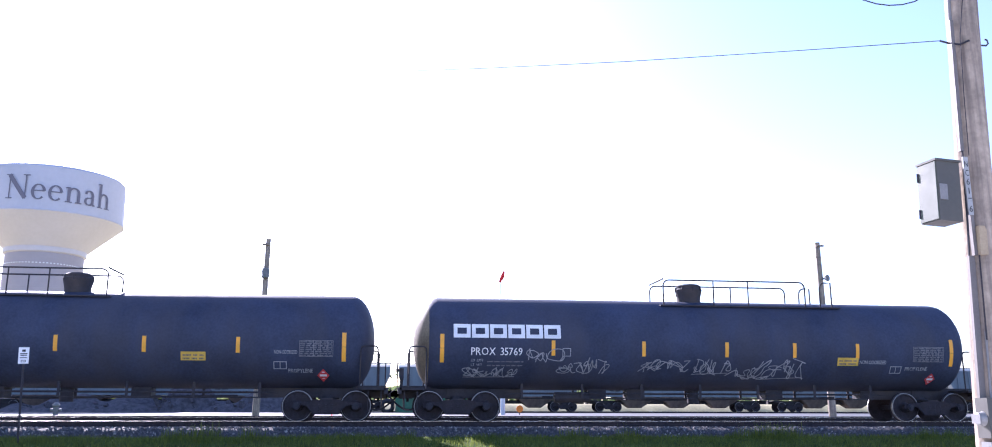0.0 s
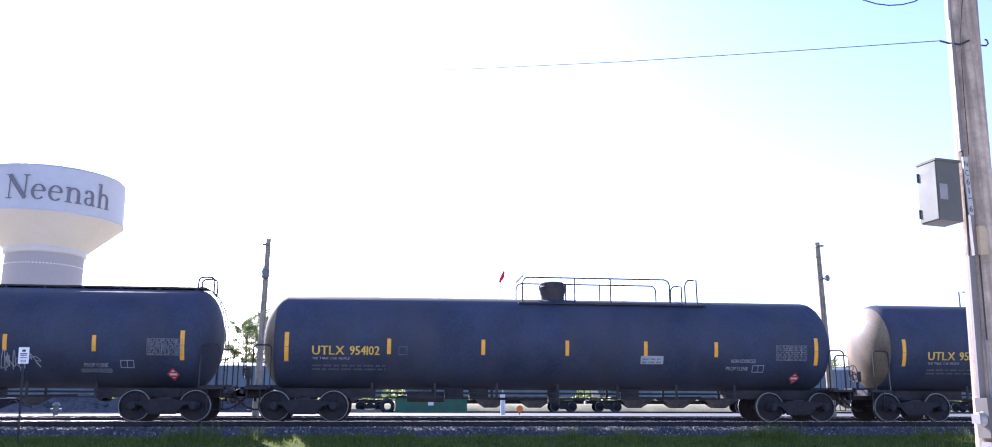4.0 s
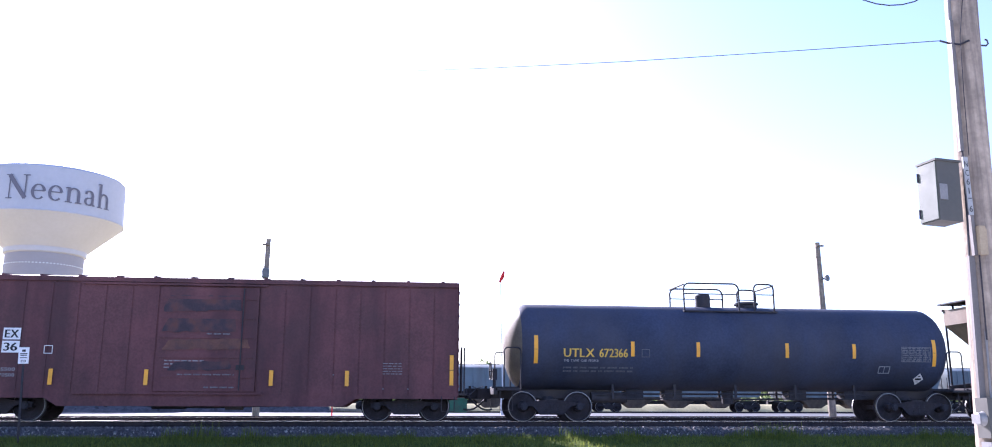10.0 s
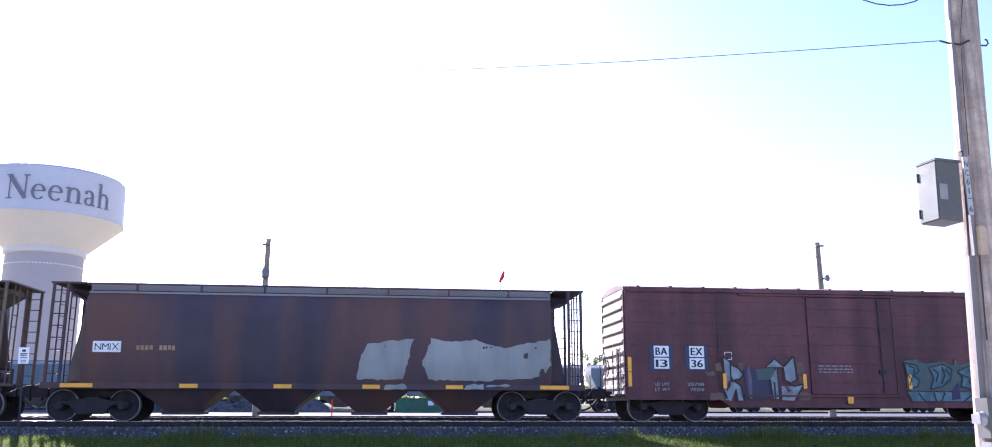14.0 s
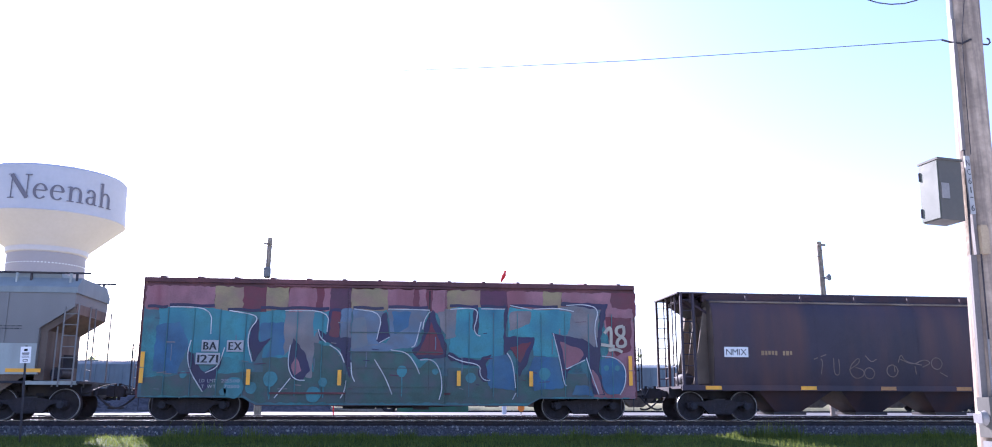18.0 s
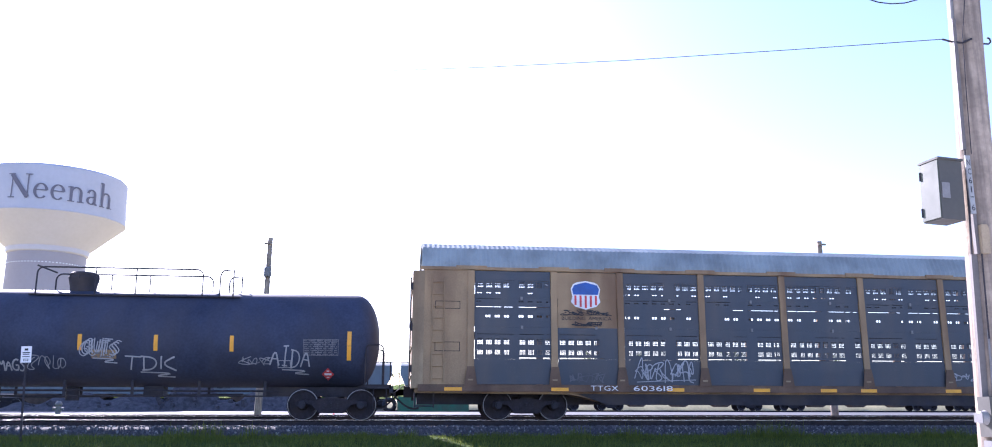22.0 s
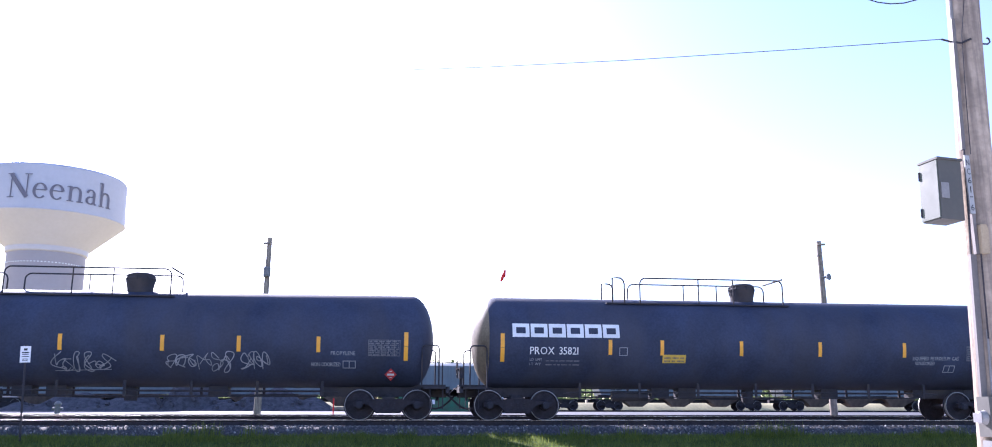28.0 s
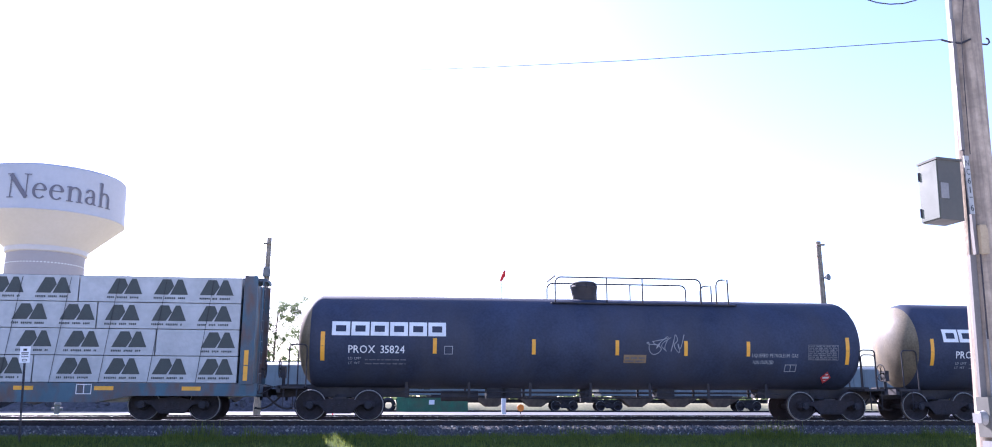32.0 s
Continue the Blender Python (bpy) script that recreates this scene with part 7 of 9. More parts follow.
jpaint("fill", PIECE_VIOLET, [(1.97, 2.15), (2.7, 2.16), (3.35, 0.65), (2.43, 0.65)])
jpaint("figure", PIECE_TAN, [(4.44, 3.33), (4.99, 3.42), (4.95, 2.97), (4.78, 2.86), (5.1, 2.6), (5.11, 2.18), (5.53, 2.52), (5.91, 2.53), (5.64, 2.35), (5.27, 2), (4.69, 1.95), (4.61, 1.2), (4.43, 1.55), (4.42, 2.8)])
jpaint("bubble", PIECE_VIOLET, [(5.96, 0.79), (6.01, 1.72), (6.33, 2.04), (6.76, 1.88), (7.12, 0.8)])
lines("graffiti_line", (
    [(-4.31, 1.69), (-3.6, 0.63)],
    [(0.35, 3.04), (0.95, 2.55)],
    [(-1.03, 1.11), (-0.15, 1.62)],
    [(-1.48, 3.04), (1.53, 3.08), (3.28, 3.08), (3.82, 1.63)],
    [(-5.32, 3.08), (-4.34, 3.09), (-3.63, 3.1), (-3.11, 3.05), (-2.54, 2.64), (-1.83, 2.95), (-1.51, 3.04)],
    [(1.63, 3.06), (1.29, 2.51), (1.75, 0.65)],
    [(2.31, 1.13), (2.92, 1.34)],
    [(4.61, 1.2), (4.58, 1.64), (5.96, 1.67)],
    [(4.42, 2.8), (4.42, 1.55)],
    [(-1.13, 1.21), (-1.4, 0.64)],
    [(3.11, 2.16), (3.7, 1.24)],
), BLACK_INK, jcar, 0.026, "thin dark spray lines", 0.08)
for k in range(16):
    x = -1.6 + 0.17 * k
    patch("graffiti_stripe", x, x + 0.07, 2.16, 2.46, FLATSIDE, PIECE_SLATE if k % 2 else PIECE_PURPLE, jcar, off=0.066)
patch("graffiti_block", -2.48, -1.86, 1.34, 1.68, FLATSIDE, BLACK_INK, jcar, "black painted block", off=0.08)
for k, (x0, x1, z0, z1) in enumerate(((-4.3, -4.0, 0.78, 0.95), (-3.4, -2.5, 0.75, 1.05), (5.3, 6.3, 0.85, 1.6))):
    scrawl("graffiti_line", x0, x1, z0, z1, FLATSIDE, BLACK_INK, jcar, 200 + k, 0.012, 3 + k, "thin spray-paint lines", off=0.085)
r4 = random.Random(31)
for x0, x1, z0, z1 in ((-4.3, -2.0, 0.75, 2.95), (-1.7, 1.4, 2.6, 3.0), (-1.0, 0.6, 0.75, 2.05), (1.5, 3.0, 2.6, 3.0), (3.7, 6.0, 0.75, 1.6)):
    for k in range(12):
        x, z = r4.uniform(x0, x1 - 0.5), r4.uniform(z0, z1)
        pts = [(x, z), (x + r4.uniform(0.2, 0.5), z + r4.uniform(-0.02, 0.02))] if k % 3 else [(x, z), (x + r4.uniform(-0.03, 0.03), max(z0, z - r4.uniform(0.1, 0.4)))]
        lines("paint_crack", [pts], RUSTY if k % 2 else WORN_INK, jcar, r4.uniform(0.008, 0.016), "thin dark crack in the paint", 0.085 + 0.0004 * k)
NAVY = mat("navy_patch_paint", (0.035, 0.045, 0.085), 0.6, var=0.3, bump=0.04)
kcar = boxcar(42.95, "BA", "EX", "13", "36", seed=13, marks=(-6.79, -5.6), ztop=2.43, ribs=True, seams=2, loads=("215700", "70300"), what="brown horizontally ribbed boxcar with small teal and white graffiti")
for i in range(2):
    for x in (-6.79, -5.6):
        patch("painted_patch", x - 0.14, x + 0.62, 2.03 - 0.39 * i, 2.43 - 0.39 * i, flat(-1.466), NAVY, kcar, "dark blue painted patch", off=0.03)
K_PAINT = {"TAN": mat("graffiti_dull_tan", (0.13, 0.085, 0.06), 0.7, var=0.3, scale=3.0), "PURPLE": PIECE_PURPLE, "VIOLET": PIECE_VIOLET, "WHITE": mat("graffiti_ice_white", (0.25, 0.29, 0.31), 0.6, var=0.3, scale=2.5, stain=(0.1, 0.12, 0.15), stain_amount=0.7, stain_scale=3.0), "RED": PIECE_RED, "MOSS": PIECE_MOSS, "PALE": PIECE_MOSS, "TEAL": PIECE_ICE}
for i, (m, pts) in enumerate((
        ("TAN", [(-4.77, 1.83), (-4.57, 1.93), (-4.52, 1.66), (-4.7, 1.62)]),
        ("TAN", [(-5.08, 1.58), (-4.8, 1.62), (-4.76, 1.48), (-5.04, 1.49)]),
        ("TAN", [(-4.95, 0.93), (-4.54, 0.93), (-4.43, 0.7), (-4.94, 0.69)]),
        ("TAN", [(-3.97, 1.9), (-3.78, 1.89), (-3.79, 1.63), (-3.93, 1.66)]),
        ("TAN", [(-1.96, 1.99), (-1.71, 1.92), (-1.69, 1.64), (-1.92, 1.57)]),
        ("TAN", [(-1.95, 0.95), (-1.49, 0.91), (-1.53, 0.73), (-1.91, 0.7)]),
        ("TAN", [(-1.89, 1.5), (-1.67, 1.43), (-1.71, 1.22), (-1.88, 1.26)]),
        ("PURPLE", [(-3.78, 1.7), (-2.91, 1.67), (-2.86, 0.72), (-3.7, 0.72)]),
        ("VIOLET", [(-3.59, 1.84), (-3.51, 1.35), (-3.53, 0.73), (-3.62, 0.73), (-3.67, 1.63)]),
        ("WHITE", [(-4.48, 2.11), (-4.23, 1.92), (-4.24, 1.35), (-4.38, 0.73), (-4.54, 1.11), (-4.45, 1.35)]),
        ("WHITE", [(-4.25, 1.83), (-3.92, 1.68), (-3.82, 1.52), (-3.92, 1.38), (-4.13, 1.34), (-4.26, 1.56)]),
        ("WHITE", [(-4.41, 1.28), (-4.13, 1.27), (-3.9, 1.14), (-3.82, 0.69), (-4.04, 0.68), (-4.09, 1.06), (-4.25, 0.68), (-4.43, 0.7)]),
        ("RED", [(-4.34, 1.35), (-4.23, 1.18), (-4.37, 1.0)]),
        ("MOSS", [(-3.37, 1.7), (-2.73, 1.74), (-2.72, 1.37), (-3.33, 1.35)]),
        ("WHITE", [(-3.04, 1.77), (-2.7, 2.04), (-2.4, 1.78)]),
        ("WHITE", [(-2.89, 1.36), (-2.63, 1.76), (-2.61, 0.74), (-2.83, 0.74)]),
        ("PURPLE", [(-2.79, 1.29), (-2.72, 1.29), (-2.71, 0.74), (-2.78, 0.74)]),
        ("WHITE", [(-2.42, 1.76), (-2.04, 2.13), (-1.98, 1.36), (-2.15, 1.28), (-2.39, 1.36)]),
        ("WHITE", [(-2.52, 1.15), (-2.1, 1.15), (-1.74, 1.22), (-1.88, 0.95), (-2.09, 0.68), (-2.51, 0.7)]),
        ("RED", [(-2.45, 1.22), (-2.16, 1.01), (-2.3, 0.94)]),
        ("PALE", [(1.82, 1.99), (2.28, 2.04), (2.5, 1.92), (3.24, 2.0), (3.65, 1.86), (3.71, 2.15), (3.83, 1.9), (4.21, 1.96), (4.63, 2.09), (4.68, 1.4), (4.62, 1.05), (1.86, 1.02), (1.9, 1.6)]),
        ("TEAL", [(1.87, 1.94), (2.28, 1.87), (2.36, 1.67), (2.12, 1.53), (2.35, 1.39), (2.26, 1.16), (1.92, 1.09), (2.06, 1.39), (1.9, 1.6)]),
        ("TEAL", [(2.72, 1.8), (3.24, 1.91), (3.55, 1.75), (3.46, 1.4), (3.14, 1.17), (2.7, 1.07), (2.87, 1.46)]),
        ("TEAL", [(3.75, 1.68), (4.13, 1.84), (4.59, 1.96), (4.51, 1.62), (4.62, 1.4), (4.48, 1.1), (4.11, 1.1), (3.81, 1.18), (3.91, 1.47)]),
        ("TEAL", [(1.89, 0.98), (4.56, 0.99), (4.65, 0.69), (2.03, 0.68)]),
        ("PURPLE", [(3.47, 1.04), (3.74, 1.33), (3.76, 0.76), (3.43, 0.72)]),
        )):
    blob("graffiti_fill", ragged(pts, i) if m in ("TAN", "PALE") else pts, FLATSIDE, K_PAINT[m], kcar, "spray-painted letter fill", off=0.05 + 0.0012 * i, smooth=0)
lines("graffiti_edge", (
    [(-4.48, 2.11), (-4.23, 1.92), (-3.92, 1.68), (-3.82, 1.52), (-3.92, 1.38), (-4.13, 1.34), (-3.9, 1.14), (-3.82, 0.69)],
    [(-4.48, 2.11), (-4.45, 1.35), (-4.54, 1.11), (-4.38, 0.73)],
    [(-4.23, 1.92), (-4.24, 1.35), (-4.39, 1.0)],
    [(-3.04, 1.77), (-2.7, 2.04), (-2.4, 1.78), (-2.04, 2.13), (-1.98, 1.36), (-2.15, 1.28)],
    [(-2.63, 1.76), (-2.61, 0.74)],
    [(-2.89, 1.36), (-2.83, 0.74)],
    [(-2.42, 1.76), (-2.39, 1.36), (-2.1, 1.15), (-1.74, 1.22), (-2.09, 0.68)],
    [(-4.09, 1.06), (-4.04, 0.68)],
    [(1.87, 1.94), (2.28, 1.87), (2.36, 1.67), (2.12, 1.53), (2.35, 1.39), (2.26, 1.16), (1.92, 1.09), (2.06, 1.39), (1.9, 1.6), (1.87, 1.94)],
    [(1.98, 1.85), (2.2, 1.78), (2.16, 1.6)],
    [(2.72, 1.8), (3.24, 1.91), (3.55, 1.75), (3.46, 1.4), (3.14, 1.17), (2.7, 1.07), (2.87, 1.46), (2.72, 1.8)],
    [(2.86, 1.75), (3.04, 1.61), (2.93, 1.32)],
    [(3.2, 1.82), (3.27, 1.54), (3.11, 1.25)],
    [(3.31, 1.75), (3.45, 1.54)],
    [(3.75, 1.68), (4.13, 1.84), (4.59, 1.96), (4.51, 1.62), (4.62, 1.4), (4.48, 1.1), (4.11, 1.1), (3.81, 1.18), (3.91, 1.47), (3.75, 1.68)],
    [(4.13, 1.76), (4.31, 1.54), (4.11, 1.33), (4.26, 1.15)],
    [(4.39, 1.87), (4.41, 1.4)],
    [(3.75, 1.61), (4.12, 1.47)],
    [(2.26, 0.96), (2.47, 0.68)],
    [(3.21, 0.97), (3.06, 0.69)],
    [(4.17, 0.9), (3.87, 0.69)],
    [(2.81, 0.97), (2.87, 0.69)],
), BLACK_INK, kcar, 0.045, "dark spray outline", 0.084)
outline("consolidated_stencil", 5.18, 5.66, 1.23, 1.54, flat(-1.5), WHITE_INK, kcar, 0.03, (0.5,))
patch("painted_patch", 4.85, 5.37, 2.65, 2.89, flat(-1.5), NAVY, kcar, "dark blue painted patch")
patch("reflective_strip", -0.28, -0.08, 0.6, 0.82, flat(-1.5), YELLOW, kcar, "square yellow reflector", off=0.08)
bars("small_print", -1.0, 0.9, 3.2, 3.35, 2, flat(-1.475), WHITE_INK, kcar, 14, fill=0.4)

lcar, lside = round_hopper(25.57, HOPDARK, seed=21, coaming=HOPPALE, light=[
    ([(1.03, 1.28), (1.12, 1.92), (1.33, 2.37), (2.16, 2.5), (2.78, 2.57), (2.71, 2.26), (2.62, 1.77), (2.45, 1.31)], PRIMER),
    ([(3.29, 1.29), (3.05, 1.88), (3.23, 2.19), (3.35, 2.59), (3.89, 2.49), (4.82, 2.55), (4.99, 2.44), (5.66, 2.29), (6.43, 2.46), (7.15, 2.58), (7.17, 1.81), (7, 1.53), (6.67, 1.36), (5.02, 1.27)], PRIMER),
], what="rust-brown covered hopper car with pale bare patches")
for x0, x1, z0, z1 in ((1.9, 2.62, 1.0, 1.15), (4.4, 5.05, 1.02, 1.155), (5.1, 5.9, 1.1, 1.155)):
    blob("bare_patch", ragged([(x0, z0), (x1, z0), (x1 - 0.03, z1), (x0 + 0.06, z1)], 7), flat(-1.455), PRIMER, lcar, "pale patch of bare primer", smooth=0)
for i, (x, z, r) in enumerate(((5.0, 2.3, 0.05), (5.1, 2.31, 0.03), (6.35, 2.05, 0.09), (6.7, 2.3, 0.03), (6.9, 1.55, 0.1), (5.25, 2.3, 0.025), (1.9, 2.3, 0.03))):
    blob("rust_spot", ragged([(x - r, z - r), (x + r, z - r * 0.8), (x + r * 0.9, z + r), (x - r * 0.7, z + r)], i), lside, HOPDARK, lcar, "rust spot", off=0.03, smooth=1)
mcar, mside = round_hopper(7.75, HOPTAN, seed=22, hatches=True, what="tan-grey rounded covered hopper car with roof hatches", text=True,
                           )
patch("number_patch", -6.0, -4.85, 2.1, 2.36, mside, mat("pale_blue_patch_paint", (0.14, 0.185, 0.21), 0.7, var=0.3, scale=3.0), mcar, "pale blue painted-over number", off=0.012)
for k in range(3):
    patch("painted_bar", -6.75 + 0.52 * k, -6.3 + 0.52 * k, 1.78, 1.87, mside, FAINT_INK, mcar, "faded white bar", off=0.012)
for k, (x0, n) in enumerate(((-5.75, 6), (-2.85, 7))):
    rk = random.Random(60 + k)
    for i in range(n):
        x, w, h = x0 + 0.42 * i, rk.uniform(0.3, 0.46), rk.uniform(0.5, 0.72)
        pts = [(x, 1.28), (x + w * 0.4, 1.24), (x + w * 0.5, 1.28 + h * 0.4), (x + w, 1.27), (x + w * 1.1, 1.28 + h * 0.7), (x + w * 0.7, 1.3 + h), (x + w * 0.3, 1.28 + h * 0.8), (x - w * 0.15, 1.3 + h)]
        blob("graffiti_letter", pts, mside, BLACK_INK if i % 2 else NAVYLINE, mcar, "dark spray-painted letter shape", off=0.012 + 0.002 * i, smooth=1)
        bm = B()
        ribbon(bm, soften(pts + pts[:1], 1), 0.012, mside, 0.03 + 0.002 * i)
        part("graffiti_edge", bm, FAINT_INK, mcar, "pale spray outline")
for i in range(6):
    outline("brand_block", -6.75 + 0.53 * i, -6.3 + 0.53 * i, 2.72, 3.08, mside, HOPPALE, mcar, 0.09, label="faded white block")
ncar, nside = round_hopper(-10.1, HOPNAVY, seed=23, worn=True, what="dark navy and rust covered hopper car")
bm = B()
for i, pts in enumerate((
        [(-3.6, 2.05), (-3.47, 1.98), (-3.54, 1.52)],
        [(-3.79, 2.01), (-3.35, 2.17)],
        [(-3.1, 2.06), (-3.09, 1.52), (-2.88, 1.49), (-2.92, 2.02)],
        [(-2.56, 1.68), (-2.18, 1.91), (-2.22, 2.11), (-2.6, 1.72), (-2.38, 1.37), (-2.05, 1.45), (-2.03, 1.67), (-2.34, 1.76)],
        [(-1.66, 1.57), (-1.7, 1.43), (-1.83, 1.37), (-1.97, 1.43), (-2.03, 1.57), (-1.99, 1.7), (-1.86, 1.76), (-1.72, 1.7), (-1.66, 1.57)],
        [(-0.83, 1.65), (-0.88, 1.5), (-1.02, 1.44), (-1.17, 1.5), (-1.24, 1.65), (-1.19, 1.8), (-1.05, 1.86), (-0.9, 1.8), (-0.83, 1.65)],
        [(-1.16, 1.8), (-0.97, 1.88), (-0.94, 1.61)],
        [(-0.82, 1.92), (-0.71, 2.24), (-0.59, 1.96), (0.02, 1.85)],
        [(-1.98, 2.15), (-1.78, 1.92), (-1.59, 2.03)],
        [(-0.75, 2.04), (-0.28, 1.85), (0.1, 2.05), (0.38, 1.93), (0.04, 1.78)],
        [(0.76, 1.91), (0.71, 1.76), (0.57, 1.7), (0.42, 1.76), (0.35, 1.9), (0.41, 2.05), (0.55, 2.11), (0.69, 2.05), (0.76, 1.91)],
        [(0.66, 1.62), (0.94, 1.47)],
        [(-0.23, 1.81), (-0.18, 1.54)],
        )):
    ribbon(bm, soften(pts, 2), 0.034, nside, 0.01 + 0.001 * i)
part("spray_scribble", bm, mat("dusty_tan_spray_paint", (0.16, 0.12, 0.1), 0.8, var=0.4, scale=2.0), ncar, "faded tan spray-paint letters")

ocar = boxcar(-27.7, "BA", "EX", "1271", "", seed=15, marks=(-5.9, -5.15), lift=0.075, ztop=2.43, plate=GREY_INK, end_paint=ENDORANGE, what="boxcar covered in blue, teal and pink graffiti")
blob("graffiti_ground", [(-7.7, 0.7), (-4.6, 0.7), (-4.2, 0.48), (4.2, 0.48), (4.6, 0.7), (7.7, 0.7), (7.7, 3.5), (-7.7, 3.5)], FLATSIDE, PIECE_TEAL, ocar, "teal graffiti ground", off=0.04, smooth=0, cuts=DOOR_CUTS)
r3 = random.Random(9)
PAINT = {"SKY": PIECE_SKY, "BLUE2": PIECE_DEEP, "GREY": PIECE_GREY, "MOSS": PIECE_MOSS, "PURPLE": PIECE_PURPLE, "RED": PIECE_RED, "SLATE": PIECE_SLATE, "PINK": PIECE_PINK, "SAND": PIECE_SAND, "MAROON": PIECE_MAROON}
for i, (x0, x1, m) in enumerate(((-7.68, -6.96, "PINK"), (-6.96, -5.63, "PINK"), (-5.63, -4.76, "SAND"), (-4.76, -4.09, "RED"), (-4.09, -3.4, "SAND"), (-3.35, -2.53, "PINK"), (-2.53, -2.29, "RED"), (-2.29, -2.09, "PINK"), (-2.09, -1.44, "MAROON"), (-1.41, -0.3, "SAND"), (-0.3, 0.53, "PINK"), (0.53, 0.7, "RED"), (0.7, 0.94, "PINK"), (0.94, 1.11, "RED"), (1.11, 1.58, "PINK"), (1.61, 2.65, "SAND"), (2.65, 3.53, "MAROON"), (3.56, 4.45, "PINK"), (4.42, 4.74, "PINK"), (4.72, 5.32, "SAND"), (5.34, 6.11, "PINK"), (6.11, 6.95, "PINK"), (6.98, 7.77, "RED"))):
    blob("graffiti_band", ragged([(x0, 3.38 + r3.uniform(-0.08, 0.06)), (x1 + 0.03, 3.38 + r3.uniform(-0.08, 0.06)), (x1 + 0.02, 4.1), (x0, 4.1)], i), FLATSIDE, PAINT[m], ocar,
         "warm-coloured graffiti band", off=0.043 + 0.0006 * (i % 2), smooth=0, cuts=DOOR_CUTS)
blob("graffiti_band", ragged([(6.35, 0.75), (7.7, 0.72), (7.7, 3.6), (6.6, 3.6), (6.9, 2.4)], 3), FLATSIDE, PIECE_PINK, ocar, "warm-coloured graffiti band", off=0.0455, smooth=0)
blob("graffiti_band", ragged([(6.75, 3.3), (7.65, 3.3), (7.6, 2.2), (7.1, 2.05), (6.9, 2.6)], 5), FLATSIDE, PIECE_RED, ocar, "dark red graffiti patch", off=0.0458, smooth=1)
o_layer = itertools.count()


def opaint(m, pts):
    i = next(o_layer)
    blob("graffiti_fill", ragged(pts, 40 + i), FLATSIDE, PAINT[m], ocar, "spray-painted graffiti fill", off=0.047 + 0.0007 * i, smooth=1, cuts=DOOR_CUTS)


opaint("MOSS", [(-7.6, 0.75), (-4.6, 0.75), (-4.2, 0.55), (4.2, 0.55), (4.6, 0.75), (6.3, 0.75), (6.1, 1.5), (3.0, 1.45), (0.2, 1.3), (-3.0, 1.55), (-7.6, 1.3)])
opaint("SKY", [(-7.25, 3.43), (-5.68, 3.43), (-5.26, 3.31), (-4.5, 3.13), (-4.64, 2.82), (-4.57, 2.07), (-5.41, 2.06), (-6.24, 2.05), (-7.22, 2.04)])
opaint("BLUE2", [(-7.3, 2.9), (-6.6, 3.0), (-6.3, 2.3), (-6.6, 1.4), (-7.3, 1.5)])
opaint("PURPLE", [(-6.32, 2.09), (-6.21, 2.43), (-6.09, 1.75), (-5.78, 1.46), (-5.33, 1.76), (-5.22, 2.21), (-5.4, 1.39), (-5.78, 0.87), (-6.24, 1.53)])
opaint("SKY", [(-6.32, 3.29), (-5.15, 3.35), (-4.4, 3.2), (-4.55, 2.77), (-4.49, 2.14), (-4.37, 1.76), (-5.43, 1.98), (-6.28, 2.05)])
opaint("SKY", [(-4.22, 3.32), (-3.45, 3.41), (-3.43, 1.92), (-4.1, 1.91), (-4.03, 2.22), (-3.79, 2.54), (-4.19, 2.38)])
opaint("BLUE2", [(-4.2, 2.97), (-3.17, 3.02), (-3.0, 2.71), (-3.43, 2.0), (-3.94, 1.95), (-3.83, 2.46), (-4.15, 2.42)])
opaint("GREY", [(-3.45, 3.33), (-2.09, 3.39), (-2.16, 2.68), (-2.41, 2.79), (-2.32, 2.48), (-2.52, 2.24), (-2.56, 1.3), (-2.76, 1.3), (-3.12, 2.43), (-3.43, 1.92)])
opaint("SKY", [(-2.57, 3.35), (-2.08, 3.39), (-2.15, 2.68), (-2.41, 2.81), (-2.56, 2.55)])
opaint("MOSS", [(-2.52, 2.4), (-1.96, 2.25), (-1.64, 1.86), (-1.57, 1.31), (-2.52, 1.27)])
opaint("MOSS", [(-4.1, 1.91), (-3.27, 1.92), (-3.27, 1.3), (-4.01, 1.3)])
opaint("PURPLE", [(-4.24, 3.12), (-4.47, 2.85), (-4.53, 2.38), (-4.37, 1.83), (-4.29, 1.76), (-4.14, 2.11), (-3.81, 2.52), (-4.2, 2.38), (-4.26, 2.77)])
opaint("PURPLE", [(-2.08, 3.47), (-1.71, 3.48), (-1.74, 2.56), (-1.39, 2.57), (-1.37, 1.31), (-1.55, 1.78), (-1.72, 2.17), (-2.04, 2.36), (-2.36, 2.44), (-2.41, 2.79), (-2.14, 2.65)])
opaint("RED", [(-2.01, 3.36), (-1.76, 3.36), (-1.77, 2.56), (-2.08, 2.6)])
opaint("SLATE", [(-1.72, 3.48), (-1.4, 3.48), (-1.4, 2.55), (-1.72, 2.55)])
opaint("PURPLE", [(-3.14, 2.51), (-2.76, 2.0), (-2.61, 1.54), (-2.83, 1.21), (-3.15, 1.26), (-3.29, 1.61), (-3.24, 2.15)])
opaint("PINK", [(-3.09, 2.0), (-2.86, 1.54), (-3.06, 1.34), (-3.19, 1.61)])
opaint("SLATE", [(-1.36, 3.44), (-0.41, 3.38), (-0.59, 2.46), (-0.35, 2.38), (-0.03, 2.2), (-0.44, 2.1), (-1.36, 2.11)])
opaint("GREY", [(-1.36, 3.12), (-0.99, 3.21), (-0.84, 2.34), (-1.36, 2.17)])
opaint("SLATE", [(-0.26, 3.46), (1.02, 3.48), (0.87, 3.07), (0.64, 2.27), (-0.03, 2.19), (-0.35, 2.32), (-0.17, 2.58)])
